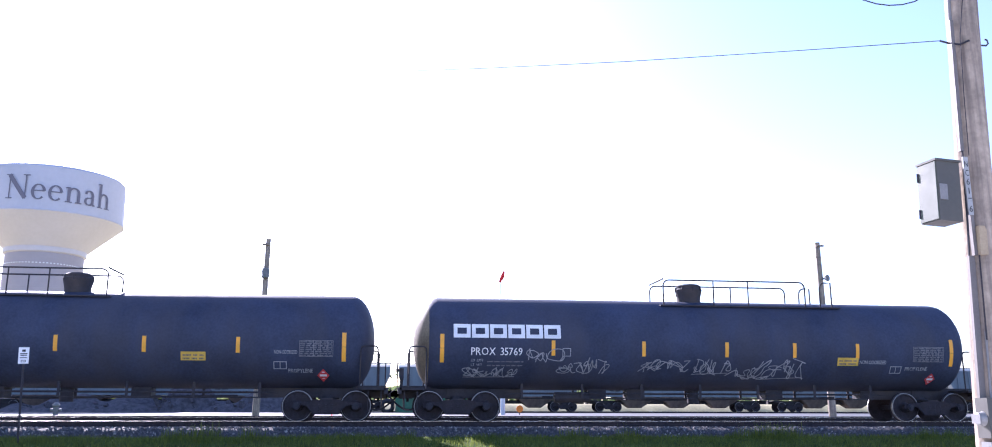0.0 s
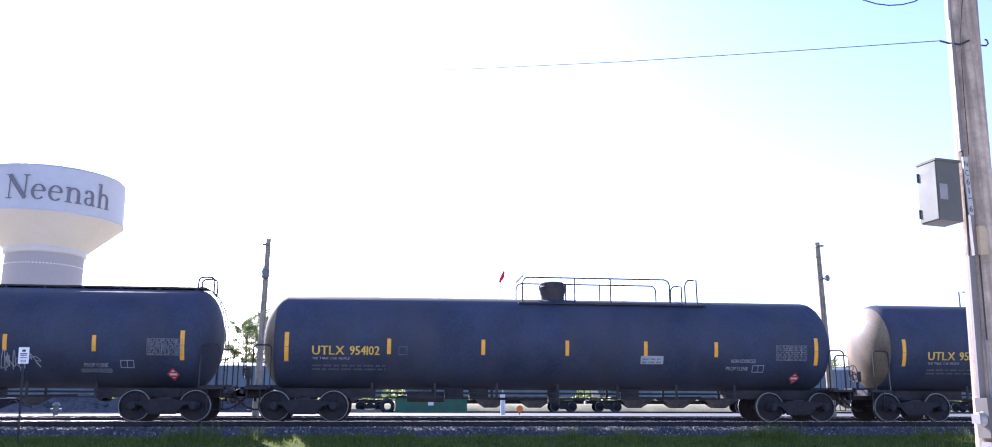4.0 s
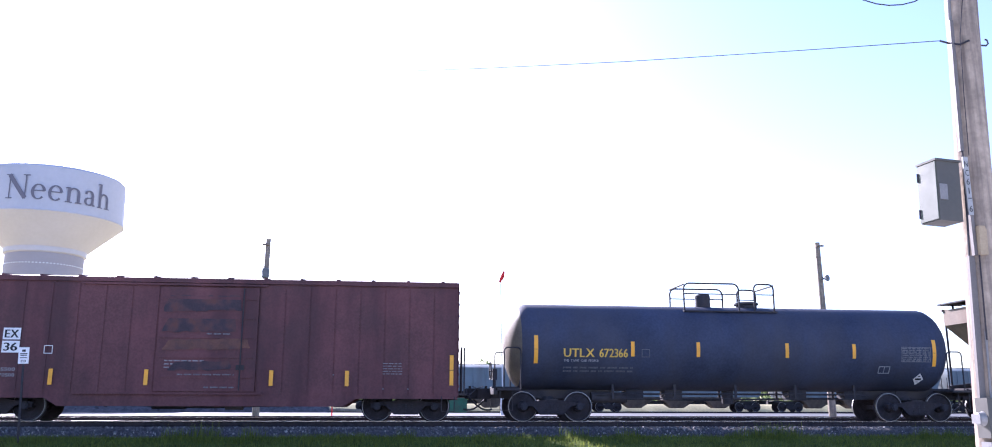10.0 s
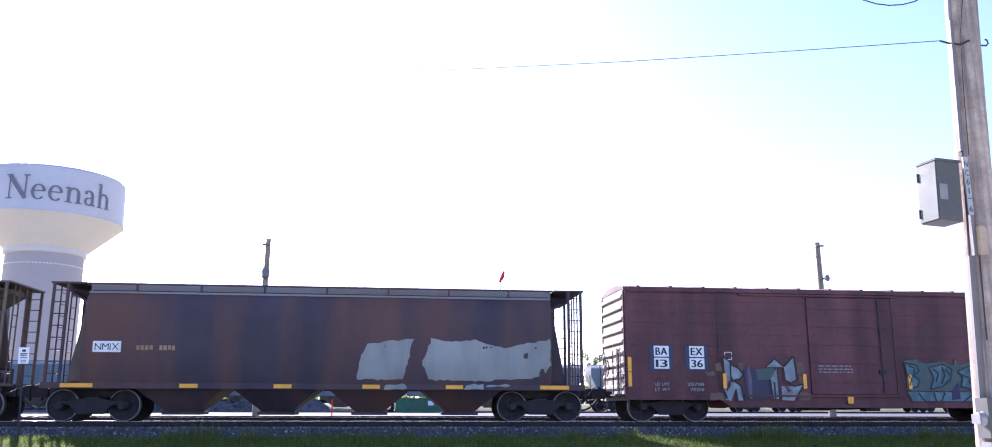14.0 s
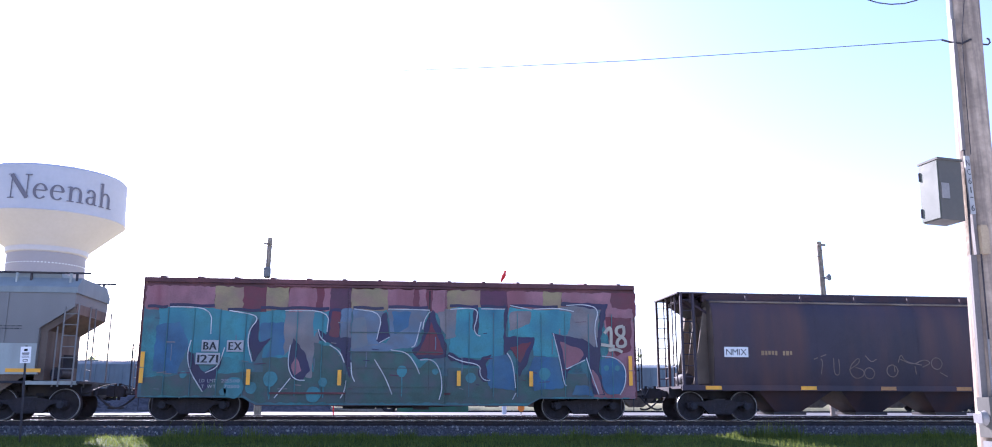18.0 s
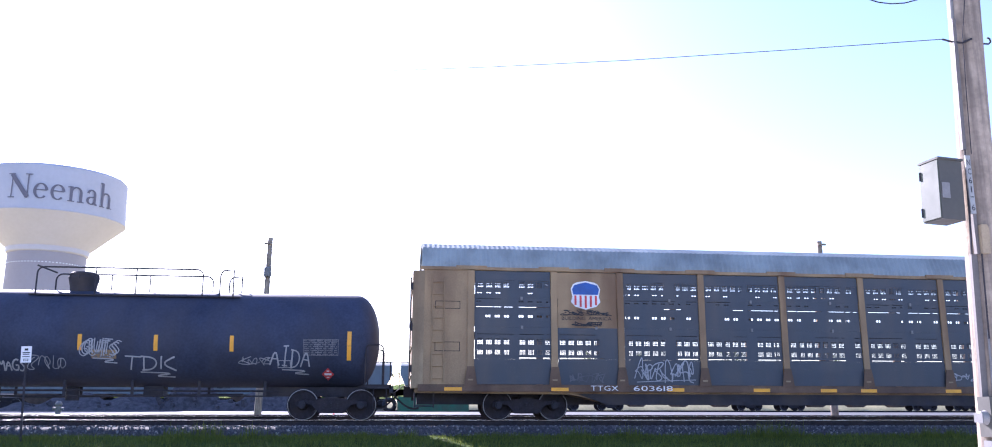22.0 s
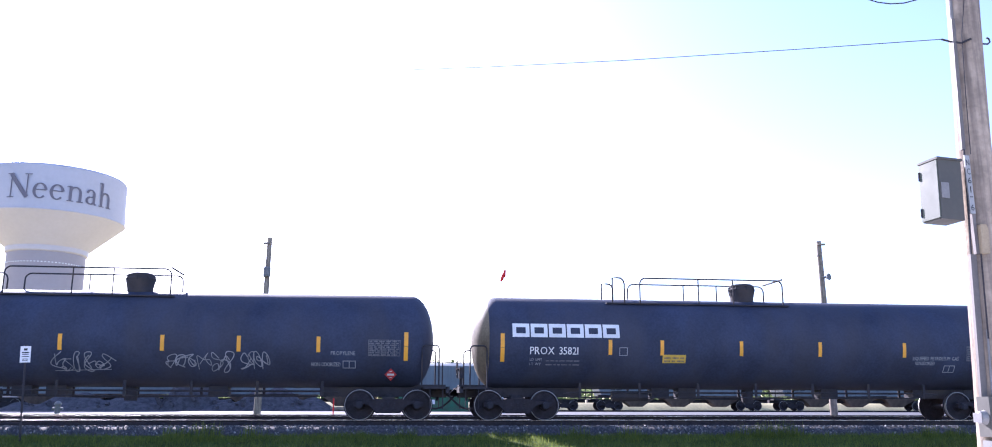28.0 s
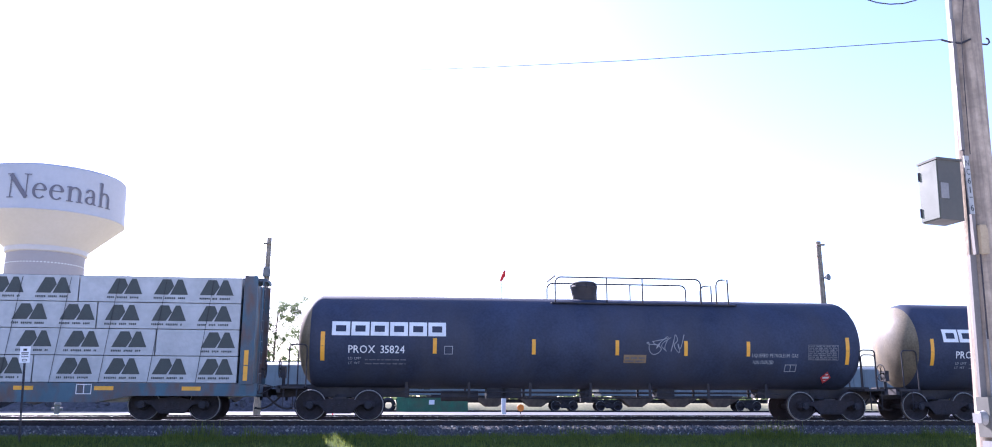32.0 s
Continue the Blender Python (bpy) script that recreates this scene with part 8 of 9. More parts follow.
opaint("BLUE2", [(-0.14, 3.38), (0.48, 3.39), (0.39, 2.91), (-0.02, 2.66)])
opaint("PURPLE", [(-0.31, 3.38), (-0.18, 2.58), (-0.51, 2.39), (-0.61, 2.46), (-0.42, 3.3)])
opaint("GREY", [(1.29, 3.42), (1.61, 3.42), (1.59, 2.68), (1.42, 2.92)])
opaint("PURPLE", [(1.17, 3.48), (1.59, 2.36), (1.62, 1.98), (0.74, 1.89), (0.48, 2.19), (0.75, 2.35), (0.88, 2.83), (1.01, 3.32)])
opaint("RED", [(1.1, 3.08), (1.38, 2.44), (1.54, 2.06), (0.63, 2.02), (0.85, 2.34), (0.98, 2.67)])
opaint("MOSS", [(-1.36, 2.09), (-0.44, 2.14), (0.37, 2.03), (0.71, 1.56), (1.11, 1.88), (1.46, 1.49), (1.5, 0.66), (-1.37, 0.65)])
opaint("SKY", [(1.75, 3.53), (2.63, 3.59), (3.47, 3.52), (3.47, 2.62), (3.41, 1.98), (2.62, 1.95), (2.04, 1.98), (1.7, 2.16)])
opaint("GREY", [(1.55, 3.49), (1.93, 3.51), (1.89, 2.6), (1.56, 2.56)])
opaint("SKY", [(3.6, 3.56), (4.36, 3.53), (5.3, 3.54), (5.23, 1.99), (4.37, 2.05), (4.42, 2.63), (3.56, 2.61)])
opaint("GREY", [(3.63, 3.44), (4.35, 3.45), (4.29, 3.08), (3.91, 2.89), (3.61, 2.85)])
opaint("GREY", [(5.26, 3.63), (6.08, 3.71), (6.61, 3.56), (6.44, 2.31), (5.92, 2.47), (5.25, 2.71)])
opaint("SKY", [(5.26, 3.48), (5.68, 3.42), (5.53, 2.71), (5.25, 2.74)])
opaint("BLUE2", [(3.03, 2.01), (3.53, 2.06), (3.75, 1.66), (3.8, 0.95), (3.0, 1.02), (2.78, 1.49)])
opaint("MOSS", [(1.66, 1.65), (2.61, 1.65), (2.69, 1.34), (3.0, 1.02), (2.98, 0.71), (1.63, 0.7)])
opaint("BLUE2", [(4.41, 2.03), (5.21, 1.99), (5.37, 1.03), (4.4, 0.95), (4.18, 1.5)])
opaint("PURPLE", [(3.46, 3.7), (3.58, 3.56), (3.49, 2.64), (4.44, 2.65), (4.4, 2.31), (4.16, 1.78), (3.92, 1.34), (3.85, 2.06), (3.63, 2.24), (3.45, 2.06), (3.42, 2.62)])
opaint("RED", [(3.63, 2.28), (4.31, 2.51), (3.96, 1.81)])
opaint("PURPLE", [(2.46, 3.52), (2.63, 3.54), (2.65, 2.85), (2.61, 2.64), (2.45, 2.87)])
opaint("PURPLE", [(1.66, 2.16), (2.04, 1.97), (2.71, 1.89), (2.72, 2.01), (3.05, 2.07), (2.88, 1.81), (2.89, 1.32), (3.0, 1.24), (2.74, 1.24), (2.61, 1.45), (2.66, 1.72), (2.2, 1.74), (1.65, 1.92)])
opaint("PURPLE", [(4.99, 2.8), (5.42, 2.7), (6.01, 2.59), (6.44, 2.34), (6.55, 2.98), (6.62, 3.56), (5.3, 3.67), (5.31, 3.78), (6.86, 3.75), (6.6, 2.66), (6.58, 2.09), (6.52, 1.68), (6.69, 0.82), (6.33, 0.86), (6.26, 1.36), (6.13, 2.0), (5.53, 1.63), (5.4, 1.1), (5.22, 2.07)])
opaint("PINK", [(5.26, 2.5), (6.03, 2.2), (5.98, 1.96), (5.47, 1.65)])
opaint("PINK", [(6.3, 1.64), (6.47, 1.44), (6.69, 0.84), (6.46, 0.84), (6.29, 1.2)])
opaint("BLUE2", [(6.57, 1.92), (7.01, 2.01), (7.4, 1.69), (7.4, 1.2), (7.18, 0.84), (6.74, 0.84), (6.59, 1.36)])
opaint("BLUE2", [(5.76, 1.11), (6.18, 1.12), (6.33, 0.8), (5.65, 0.8)])
for i, (x, z, r) in enumerate(((-3.81, 1.26, 0.26), (-2.19, 1.17, 0.16), (-2.48, 0.8, 0.27), (0.22, 1.52, 0.2), (1.26, 1.52, 0.11), (-4.86, 0.99, 0.36), (-4.36, 0.99, 0.2), (4.75, 1.47, 0.22), (6.77, 1.67, 0.1), (7.13, 1.67, 0.1), (2.39, 1.33, 0.18), (-6.4, 1.38, 0.12), (-5.18, 0.87, 0.12))):
    blob("graffiti_spot", [(x + r * math.cos(k) * r3.uniform(0.85, 1.1), z + r * math.sin(k)) for k in range(6)], FLATSIDE, PIECE_SPOT, ocar, "round graffiti spot", off=0.08, smooth=2)
for i, pts in enumerate(([(-6.94, 3.44), (-5.68, 3.44), (-5.66, 2.62)], [(-6.23, 2.43), (-6.32, 2.05), (-6.24, 1.53), (-5.79, 0.87)], [(-5.22, 2.21), (-5.37, 1.61), (-5.75, 1.44)],
                         [(-5.15, 3.35), (-4.4, 3.24), (-4.26, 3.09), (-4.51, 2.77), (-4.54, 2.3), (-4.37, 1.79)], [(-3.45, 3.37), (-2.09, 3.39), (-2.14, 2.72)],
                         [(-2.41, 2.81), (-2.35, 2.56), (-2.16, 2.4)], [(-2.04, 2.32), (-1.72, 2.13), (-1.57, 1.78)],
                         [(-1.5, 1.23), (-1.53, 0.92), (-1.65, 0.69)], [(-1.32, 3.45), (-0.42, 3.34), (-0.59, 2.5)],
                         [(-0.51, 2.4), (-0.19, 2.58)], [(-0.26, 3.46), (0.65, 3.46), (1.06, 3.44)],
                         [(1.06, 3.4), (0.89, 3.16), (0.84, 2.83)], [(0.79, 3.07), (0.62, 2.31), (0.5, 2.27)],
                         [(-0.15, 2.18), (0.38, 2.11), (0.65, 1.72), (0.77, 1.44)], [(-0.64, 1.88), (-0.28, 1.32), (-0.07, 0.81)],
                         [(0.78, 1.88), (1.19, 1.9), (1.42, 1.56), (1.49, 1.01), (1.39, 0.66)], [(-3.65, 0.69), (-3.19, 1.3)],
                         [(-3.24, 2.31), (-3.3, 1.76), (-3.19, 1.38), (-2.99, 1.23), (-2.75, 1.23)], [(-1.36, 1.78), (-1.33, 1.39), (-1.23, 1.2)],
                         [(1.71, 3.49), (2.59, 3.56), (2.57, 3.18), (2.46, 2.89), (2.56, 2.68), (2.68, 2.65)], [(2.71, 3.52), (3.47, 3.52)],
                         [(3.64, 3.64), (4.36, 3.51)], [(4.4, 3.53), (5.21, 3.58), (5.72, 3.48)],
                         [(5.48, 3.67), (6.08, 3.72), (6.57, 3.58), (6.38, 2.98), (6.47, 2.33)], [(5.04, 2.76), (5.25, 1.91), (5.38, 1.15), (5.46, 1.1)],
                         [(5.45, 1.63), (6.06, 1.92)], [(6.11, 2.0), (6.25, 1.52), (6.5, 0.84)],
                         [(6.62, 2.05), (7.09, 2.01), (7.41, 1.69), (7.37, 1.12), (7.18, 0.82)], [(3.54, 2.12), (3.73, 1.82), (3.81, 1.03)],
                         [(3.82, 0.87), (3.71, 0.67)], [(1.67, 2.04), (2.03, 1.85), (2.69, 1.75), (2.66, 1.45), (2.8, 1.26), (3.0, 1.26)])):
    lines("graffiti_highlight", [pts], PIECE_LINE, ocar, 0.03, "thin white highlight line", 0.081 + 0.0005 * i, True)
for x in [-7.75 + 6.25 * i / 8 for i in range(1, 8)] + [1.55 + 6.2 * i / 8 for i in range(1, 8)]:
    part("side_seam", box(B(), x - 0.011, x + 0.011, -1.53, -1.45, 0.75, 3.4), PIECE_TEAL, ocar)
for x0, x1, z in ((-7.6, -7.0, 3.45), (-6.95, -5.6, 3.5), (-5.2, -4.2, 3.38), (-4.2, -3.3, 3.45), (-3.3, -2.1, 3.46), (-1.35, -0.4, 3.49), (-0.25, 1.0, 3.53), (1.7, 2.6, 3.6), (2.7, 3.5, 3.6), (3.65, 5.2, 3.63)):
    lines("graffiti_edge", [[(x0, z), (x0 + 0.35 * (x1 - x0), z + 0.02), (x0 + 0.7 * (x1 - x0), z - 0.03), (x1, z)]], PIECE_PURPLE, ocar, 0.09, "dark graffiti outline", 0.0795, True)
for i, (x, z, h) in enumerate(((-3.81, 1.05, 0.4), (-2.19, 1.05, 0.35), (0.22, 1.35, 0.6), (4.75, 1.3, 0.3), (2.1, 2.0, 0.55), (3.1, 3.0, 0.5), (-4.9, 2.6, 0.4), (-6.8, 2.3, 0.5), (-0.9, 2.1, 0.45), (5.0, 2.6, 0.5), (-2.5, 1.9, 0.35), (1.25, 2.6, 0.4))):
    lines("graffiti_drip", [[(x, z), (x + 0.01, z - h * 0.6), (x, z - h)]], PIECE_SPOT if i < 4 else PIECE_SLATE, ocar, 0.03, "thin run of paint", 0.0812 + 0.0003 * i)
for z in (2.72, 2.12, 1.62, 1.05, 0.85):
    part("door_rib", box(B(), -1.45, 1.5, -1.605, -1.5, z - 0.012, z + 0.012), PIECE_MOSS, ocar, "shallow pressed rib")
for i in range(34):
    x, z = r3.uniform(-7.4, 7.2), r3.uniform(0.8, 3.3)
    lines("paint_scuff", [[(x, z), (x + r3.uniform(0.1, 0.4), z + r3.uniform(-0.03, 0.03))]], r3.choice((PIECE_MAROON, PIECE_PURPLE, PIECE_GREY)), ocar, r3.uniform(0.015, 0.035), "scraped paint", 0.083 + 0.0003 * i)
lines("graffiti_number", [[(6.72, 2.78), (6.95, 3.05), (6.93, 2.4)], [(6.6, 2.42), (7.05, 2.36)], [(7.35, 3.02), (7.12, 2.98), (7.1, 2.76), (7.4, 2.62), (7.42, 2.38), (7.14, 2.34), (7.12, 2.56), (7.38, 2.74), (7.35, 3.02)],
                           [(6.85, 2.24), (7.1, 2.28), (7.3, 2.18)]], PIECE_WHITE, ocar, 0.1, "white sprayed number", 0.11, True)

pale_hopper(-45.6)
autorack(-68.82)
tcar = tank_car(-93.12, "PROX 39942", (-5.09, -2.25, 0.57, 2.79, 5.05), (-7.78, -6.16), (7.22, 8.3), (-8.2, -4.7), (0.92, 1.64), seed=31, panel_mat=RACK,
         tags=((-5.96, -4.82, 1.7, 2.02), (-4.49, -3.25, 1.52, 2.19), (-0.89, 0.06, 1.5, 1.98), (5.27, 6.21, 1.67, 1.97)))
TSIDE = round_side(1.526, 2.53)
for text, x0, x1, z0, z1, line, puffy in (("CORO", -2.75, -1.95, 1.42, 1.82, False, True), ("MAGS", -1.8, -1.0, 1.45, 1.86, False, False), ("GUTS", 0.62, 1.72, 1.9, 2.42, True, True),
                                          ("TDK", 1.85, 3.4, 1.5, 1.98, True, False), ("AIDA", 6.2, 7.45, 1.6, 2.25, True, False)):
    hand_tag(text, x0, x1, z0, z1, TSIDE, GREY_INK, tcar, int(x0 * 10), 0.045, 0.1, line, puffy)
scar = tank_car(-113.43, "PROX 34681", (-5.5, -2.72, 0.03, 2.64, 5.17), (-7.79, -6.13), (7.25, 8.28), (-8.23, -4.62), (2.81, 3.57), seed=32, cargo=GAS3, panel_mat=FADED,
         tags=((-1.43, -0.12, 1.94, 2.43),))
for i, pts in enumerate((
        [(-4.28, 2.25), (-4.63, 2.31), (-4.87, 2.03), (-4.84, 1.69), (-4.57, 1.48), (-4.22, 1.52), (-4.01, 1.78), (-4.23, 2.04), (-4.58, 1.99), (-4.67, 1.88), (-4.45, 1.86), (-4.23, 1.95)],
        [(-4.28, 2.38), (-3.97, 2.3), (-3.54, 2.41), (-3.44, 2.09), (-3.62, 1.91), (-3.53, 1.65), (-3.83, 1.57), (-4.01, 1.78)],
        [(-3.45, 2.22), (-3.18, 2.48), (-2.87, 2.4), (-2.78, 2.18), (-2.47, 2.05), (-2.52, 1.71), (-2.82, 1.49), (-3.18, 1.53), (-3.53, 1.65)],
        [(-3.23, 2.18), (-3.05, 2.31), (-2.99, 2.15), (-3.18, 2.15)],
        [(-2.46, 2.4), (-2.3, 2.14), (-2.31, 1.66), (-1.76, 1.71), (-1.24, 1.75), (-1.42, 2.02)],
        )):
    bm = B()
    ribbon(bm, soften(pts, 2), 0.03, TSIDE, 0.01 + 0.001 * i)
    part("tag_stroke", bm, GREY_INK, scar, "white spray-paint line")
hand_tag("EUMO", -2.25, -1.45, 1.81, 2.19, TSIDE, GREY_INK, scar, 6, 0.026)
hand_tag("BENOTE", 0.94, 2.18, 1.55, 1.95, TSIDE, TAG_INK, scar, 7, 0.035, 0.1, True)
words("emergency_notice", "IN CASE OF EMERGENCY", -0.82, 0.7, 1.87, 0.1, TSIDE, WHITE_INK, scar, "small white stencilled notice", off=0.02)
words("emergency_notice", "CALL", -0.82, -0.48, 1.69, 0.1, TSIDE, WHITE_INK, scar, "small white stencilled word", off=0.02)
bars("emergency_print", -0.4, 0.6, 1.69, 1.79, 1, TSIDE, WHITE_INK, scar, 5, fill=0.8, off=0.02)
tank_car(-133.78, "PROX 34642", (-5.59, -2.62, 0.12, 2.95, 5.67), (-7.76, -6.07), (7.76, 8.75), (-8.21, -4.57), (2.75, 3.53), seed=33, flip=True, panel_mat=RACK,
         tags=((-2.47, -0.94, 1.57, 1.99),), cargo=[(a, b + 0.85, c + 0.85, d) for a, b, c, d in GAS3])
tank_car(-153.93, "PROX 35821", (-5.15, -3.42, -0.73, 2.0, 4.99), (-7.78, -6.21), (7.24, 8.3), (-8.35, -4.79), (-3.4, -2.62), seed=34, flip=True,
         cargo=[("LIQUEFIED PETROLEUM GAS", 5.3, 6.95, 2.0), ("NON-ODORIZED", 5.4, 6.1, 1.84)])
tank_car(-174.3, "UTLX 950754", (-5.32, -1.77, 1.21, 3.49, 5.91), (-7.84, -5.72), (7.45, 8.45), None, None, seed=35, flip=True,
         tags=((-1.98, -0.29, 1.45, 2.04), (1.35, 2.16, 1.58, 2.02), (2.28, 3.24, 1.43, 2.11), (3.55, 4.37, 1.56, 2.16)),
         cargo=[("PROPYLENE", 6.3, 7.05, 2.0), ("NON-ODORIZED", 5.7, 6.6, 1.66)])
pcar = tank_car(-194.65, "PROX 34135", (-5.45, -2.6, 0.04, 2.64, 5.09), (-7.82, -6.21), (7.21, 8.26), (-8.25, -4.68), (3.9, 4.65), seed=36, flip=True, panel_mat=GREY_INK, cargo=[("LIQUEFIED PETROLEUM", 5.3, 6.5, 2.1), ("GAS", 5.75, 6.0, 1.93), ("NON-ODORIZED", 5.5, 6.4, 1.76)])
for k, (x, z, a, b) in enumerate(((-2.93, 1.68, 0.2, 0.19), (-2.54, 1.71, 0.22, 0.25), (-2.15, 1.68, 0.16, 0.2), (-1.7, 1.73, 0.28, 0.31), (-1.22, 1.69, 0.23, 0.18), (-2.73, 2.18, 0.21, 0.16), (-2.42, 2.2, 0.18, 0.15), (-1.92, 2.15, 0.36, 0.23), (-1.22, 2.18, 0.23, 0.12), (-0.78, 1.93, 0.17, 0.11))):
    pts = [(x + a * math.cos(j * 0.785), z + b * math.sin(j * 0.785)) for j in range(8)]
    blob("tag_bubble", pts, TSIDE, TAG_FILL, pcar, "grey filled spray-paint bubble", off=0.008 + 0.001 * k, smooth=1)
    bm = B()
    ribbon(bm, soften(pts + pts[:1], 2), 0.03, TSIDE, 0.02 + 0.001 * k)
    part("tag_outline", bm, GREY_INK, pcar, "pale spray-paint outline")
for i, pts in enumerate((
        [(1.18, 2.3), (1.23, 1.79), (1.07, 1.65)],
        [(1.7, 2.2), (1.67, 2.12), (1.58, 2.08), (1.5, 2.12), (1.46, 2.2), (1.5, 2.29), (1.58, 2.32), (1.67, 2.29), (1.7, 2.2)],
        [(1.78, 1.86), (1.74, 1.75), (1.63, 1.71), (1.52, 1.75), (1.48, 1.86), (1.52, 1.96), (1.63, 2.01), (1.73, 1.96), (1.78, 1.86)],
        [(1.94, 2.35), (1.89, 1.7), (2.18, 2.31), (2.33, 1.74)],
        [(3.04, 1.98), (2.97, 1.82), (2.81, 1.76), (2.65, 1.82), (2.59, 1.98), (2.65, 2.13), (2.81, 2.2), (2.97, 2.14), (3.04, 1.98)],
        [(2.99, 2.24), (3.25, 2.11)],
        [(2.19, 1.68), (2.35, 1.63)],
        [(0.95, 1.71), (1.11, 1.63), (1.31, 1.7)],
        )):
    bm = B()
    ribbon(bm, soften(pts, 2), 0.04, TSIDE, 0.01 + 0.001 * i)
    part("tag_stroke", bm, TAG_INK, pcar, "dripping pale spray-paint stroke")
tank_car(-214.99, "PROX 35824", (-5.17, -2.0, 0.74, 3.04, 5.17), (-7.87, -6.12), (7.25, 8.31), (-8.4, -4.78), (0.96, 1.71), seed=37, panel_mat=RACK,
         tags=((1.79, 2.76, 2.08, 2.83),), cargo=[("LIQUEFIED PETROLEUM GAS", 5.3, 6.9, 2.06), ("NON-ODORIZED", 5.35, 6.05, 1.84)])
lumber_car(-237.3)


# ---------------------------------------------------------------- utility poles, cabinet and wires
def tilt_pole(name, foot, top, r0, r1, label, seg=14):
    bm = B()
    f, t = Vector(foot), Vector(top)
    n = 14
    pts = [f + (t - f) * k / n for k in range(n + 1)]
    rings = []
    for k, p in enumerate(pts):
        r = (r0 + (r1 - r0) * k / n)
        rings.append([bm.verts.new((p.x + r * (1 + 0.03 * noise.noise(Vector((a * 2.0, k * 0.6, 0)))) * math.cos(2 * math.pi * a / seg), p.y + r * math.sin(2 * math.pi * a / seg), p.z)) for a in range(seg)])
    for a, b in zip(rings, rings[1:]):
        for k in range(seg):
            bm.faces.new((a[k], a[(k + 1) % seg], b[(k + 1) % seg], b[k]))
    bm.faces.new(rings[-1])
    h = holder(name, label, "utility pole")
    part("shaft", bm, POLE, h)
    return h


near = tilt_pole("utility_pole", (6.448, -20.07, -1.1), (6.865, -20.07, 9.0), 0.19, 0.172, "weathered grey timber utility pole with meter and cabinet")


def pole_x(z):
    return 6.468 + 0.0413 * z


# guards, conduit and cables on the pole
for z0, z1, w, d0, d1, label in ((3.36, 4.98, 0.022, -0.185, -0.2, "grey cable guard strip"), (0.52, 2.14, 0.036, -0.16, -0.165, "pale grey cable guard strip")):
    bm = B()
    prism(bm, [(pole_x(z0) + d0 - w, z0), (pole_x(z0) + d0 + w, z0), (pole_x(z1) + d1 + w, z1), (pole_x(z1) + d1 - w, z1)], -20.19, -20.15)
    part("cable_guard", bm, GUARD, near, label, bevel=0.014)
part("conduit", rod(B(), (pole_x(-1.1) - 0.09, -20.23, -1.1), (pole_x(1.3) - 0.1, -20.23, 1.3), 0.012, 8), GALV, near, "thin grey steel conduit")
part("conduit", rod(B(), (pole_x(5) - 0.15, -20.1, 4.98), (pole_x(9) - 0.14, -20.1, 8.6), 0.022, 8), GALV, near, "grey steel conduit")
part("cable", pipe(B(), [(pole_x(2.14) - 0.19, -20.18, 2.14), (pole_x(2.5) - 0.195, -20.2, 2.5), (pole_x(3.3) - 0.185, -20.19, 3.36)], 0.012), IRON, near, "thin black cable")
part("cable", pipe(B(), [(pole_x(1.2) - 0.1, -20.24, 1.2), (pole_x(1.6) - 0.105, -20.24, 1.6), (pole_x(2.1) - 0.11, -20.24, 2.14)], 0.009), IRON, near, "thin black cable")
part("cable", pipe(B(), [(pole_x(5.3) - 0.06, -20.26, 5.4), (pole_x(4.6) - 0.13, -20.23, 4.75), (pole_x(4) - 0.135, -20.22, 4.0), (pole_x(3.3) - 0.13, -20.22, 3.3)], 0.005), IRON, near, "thin black cable")
part("wood_cleat", prism(B(), [(pole_x(2.14) - 0.11, 2.14), (pole_x(2.14) - 0.02, 2.14), (pole_x(2.4) - 0.02, 2.42), (pole_x(2.4) - 0.04, 2.47), (pole_x(2.4) - 0.11, 2.47)], -20.27, -20.2), mat("fresh_timber", (0.32, 0.25, 0.16), 0.8), near, "pale new timber cleat", bevel=0.01)
for z0, z1, label in ((2.14, 2.62, "pale grey batten"),):
    part("batten", box(B(), pole_x(2.4) - 0.16, pole_x(2.4) - 0.12, -20.22, -20.17, z0, z1), GUARD, near, label, bevel=0.006)
TAGX = pole_x(2.95) - 0.17
tagplate = part("tag_plate", box(B(), TAGX - 0.03, TAGX + 0.03, -20.225, -20.205, 2.6, 3.28), mat("tag_plate_paint", (0.3, 0.3, 0.29), 0.5, var=0.1), near, "grey plate with black stencilled marks", bevel=0.004)
for k, ch in enumerate("NC61-6"):
    w = 0.006 if ch == "1" else 0.02
    words("tag_print", ch, TAGX - w, TAGX + w, 3.16 - 0.105 * k + (0.03 if ch == "-" else 0.0), 0.07, flat(-20.226), BLACK_INK, tagplate, "black stencilled character", off=0.002, curved=False)
part("eye_bolt", pipe(B(), [(6.8, -20.1, 4.72), (6.95, -20.1, 4.72), (6.98, -20.1, 4.75), (6.97, -20.1, 4.79), (6.94, -20.1, 4.8)], 0.011), IRON, near)
part("wire_clamp", pipe(B(), [(6.62, -20.26, 4.7), (6.52, -20.22, 4.66), (6.44, -20.15, 4.7), (6.36, -20.1, 4.75)], 0.012), IRON, near)
# equipment cabinet, hung on the pole
cab = holder("equipment_cabinet", "grey steel equipment cabinet fixed to the pole", "cabinet", at=pose(6.14, -20.1, 2.52, 0, 2.0, 6))
bm = B()
box(bm, -0.15, 0.15, -0.15, 0.15, 0.0, 0.69)
part("body", bm, BOXGREY, cab, bevel=0.012)
bm = B()
box(bm, -0.17, 0.165, -0.165, 0.165, 0.69, 0.715)
part("lid", bm, BOXGREY, cab, bevel=0.006)
bm = B()
box(bm, -0.165, -0.15, -0.145, 0.145, 0.015, 0.68)
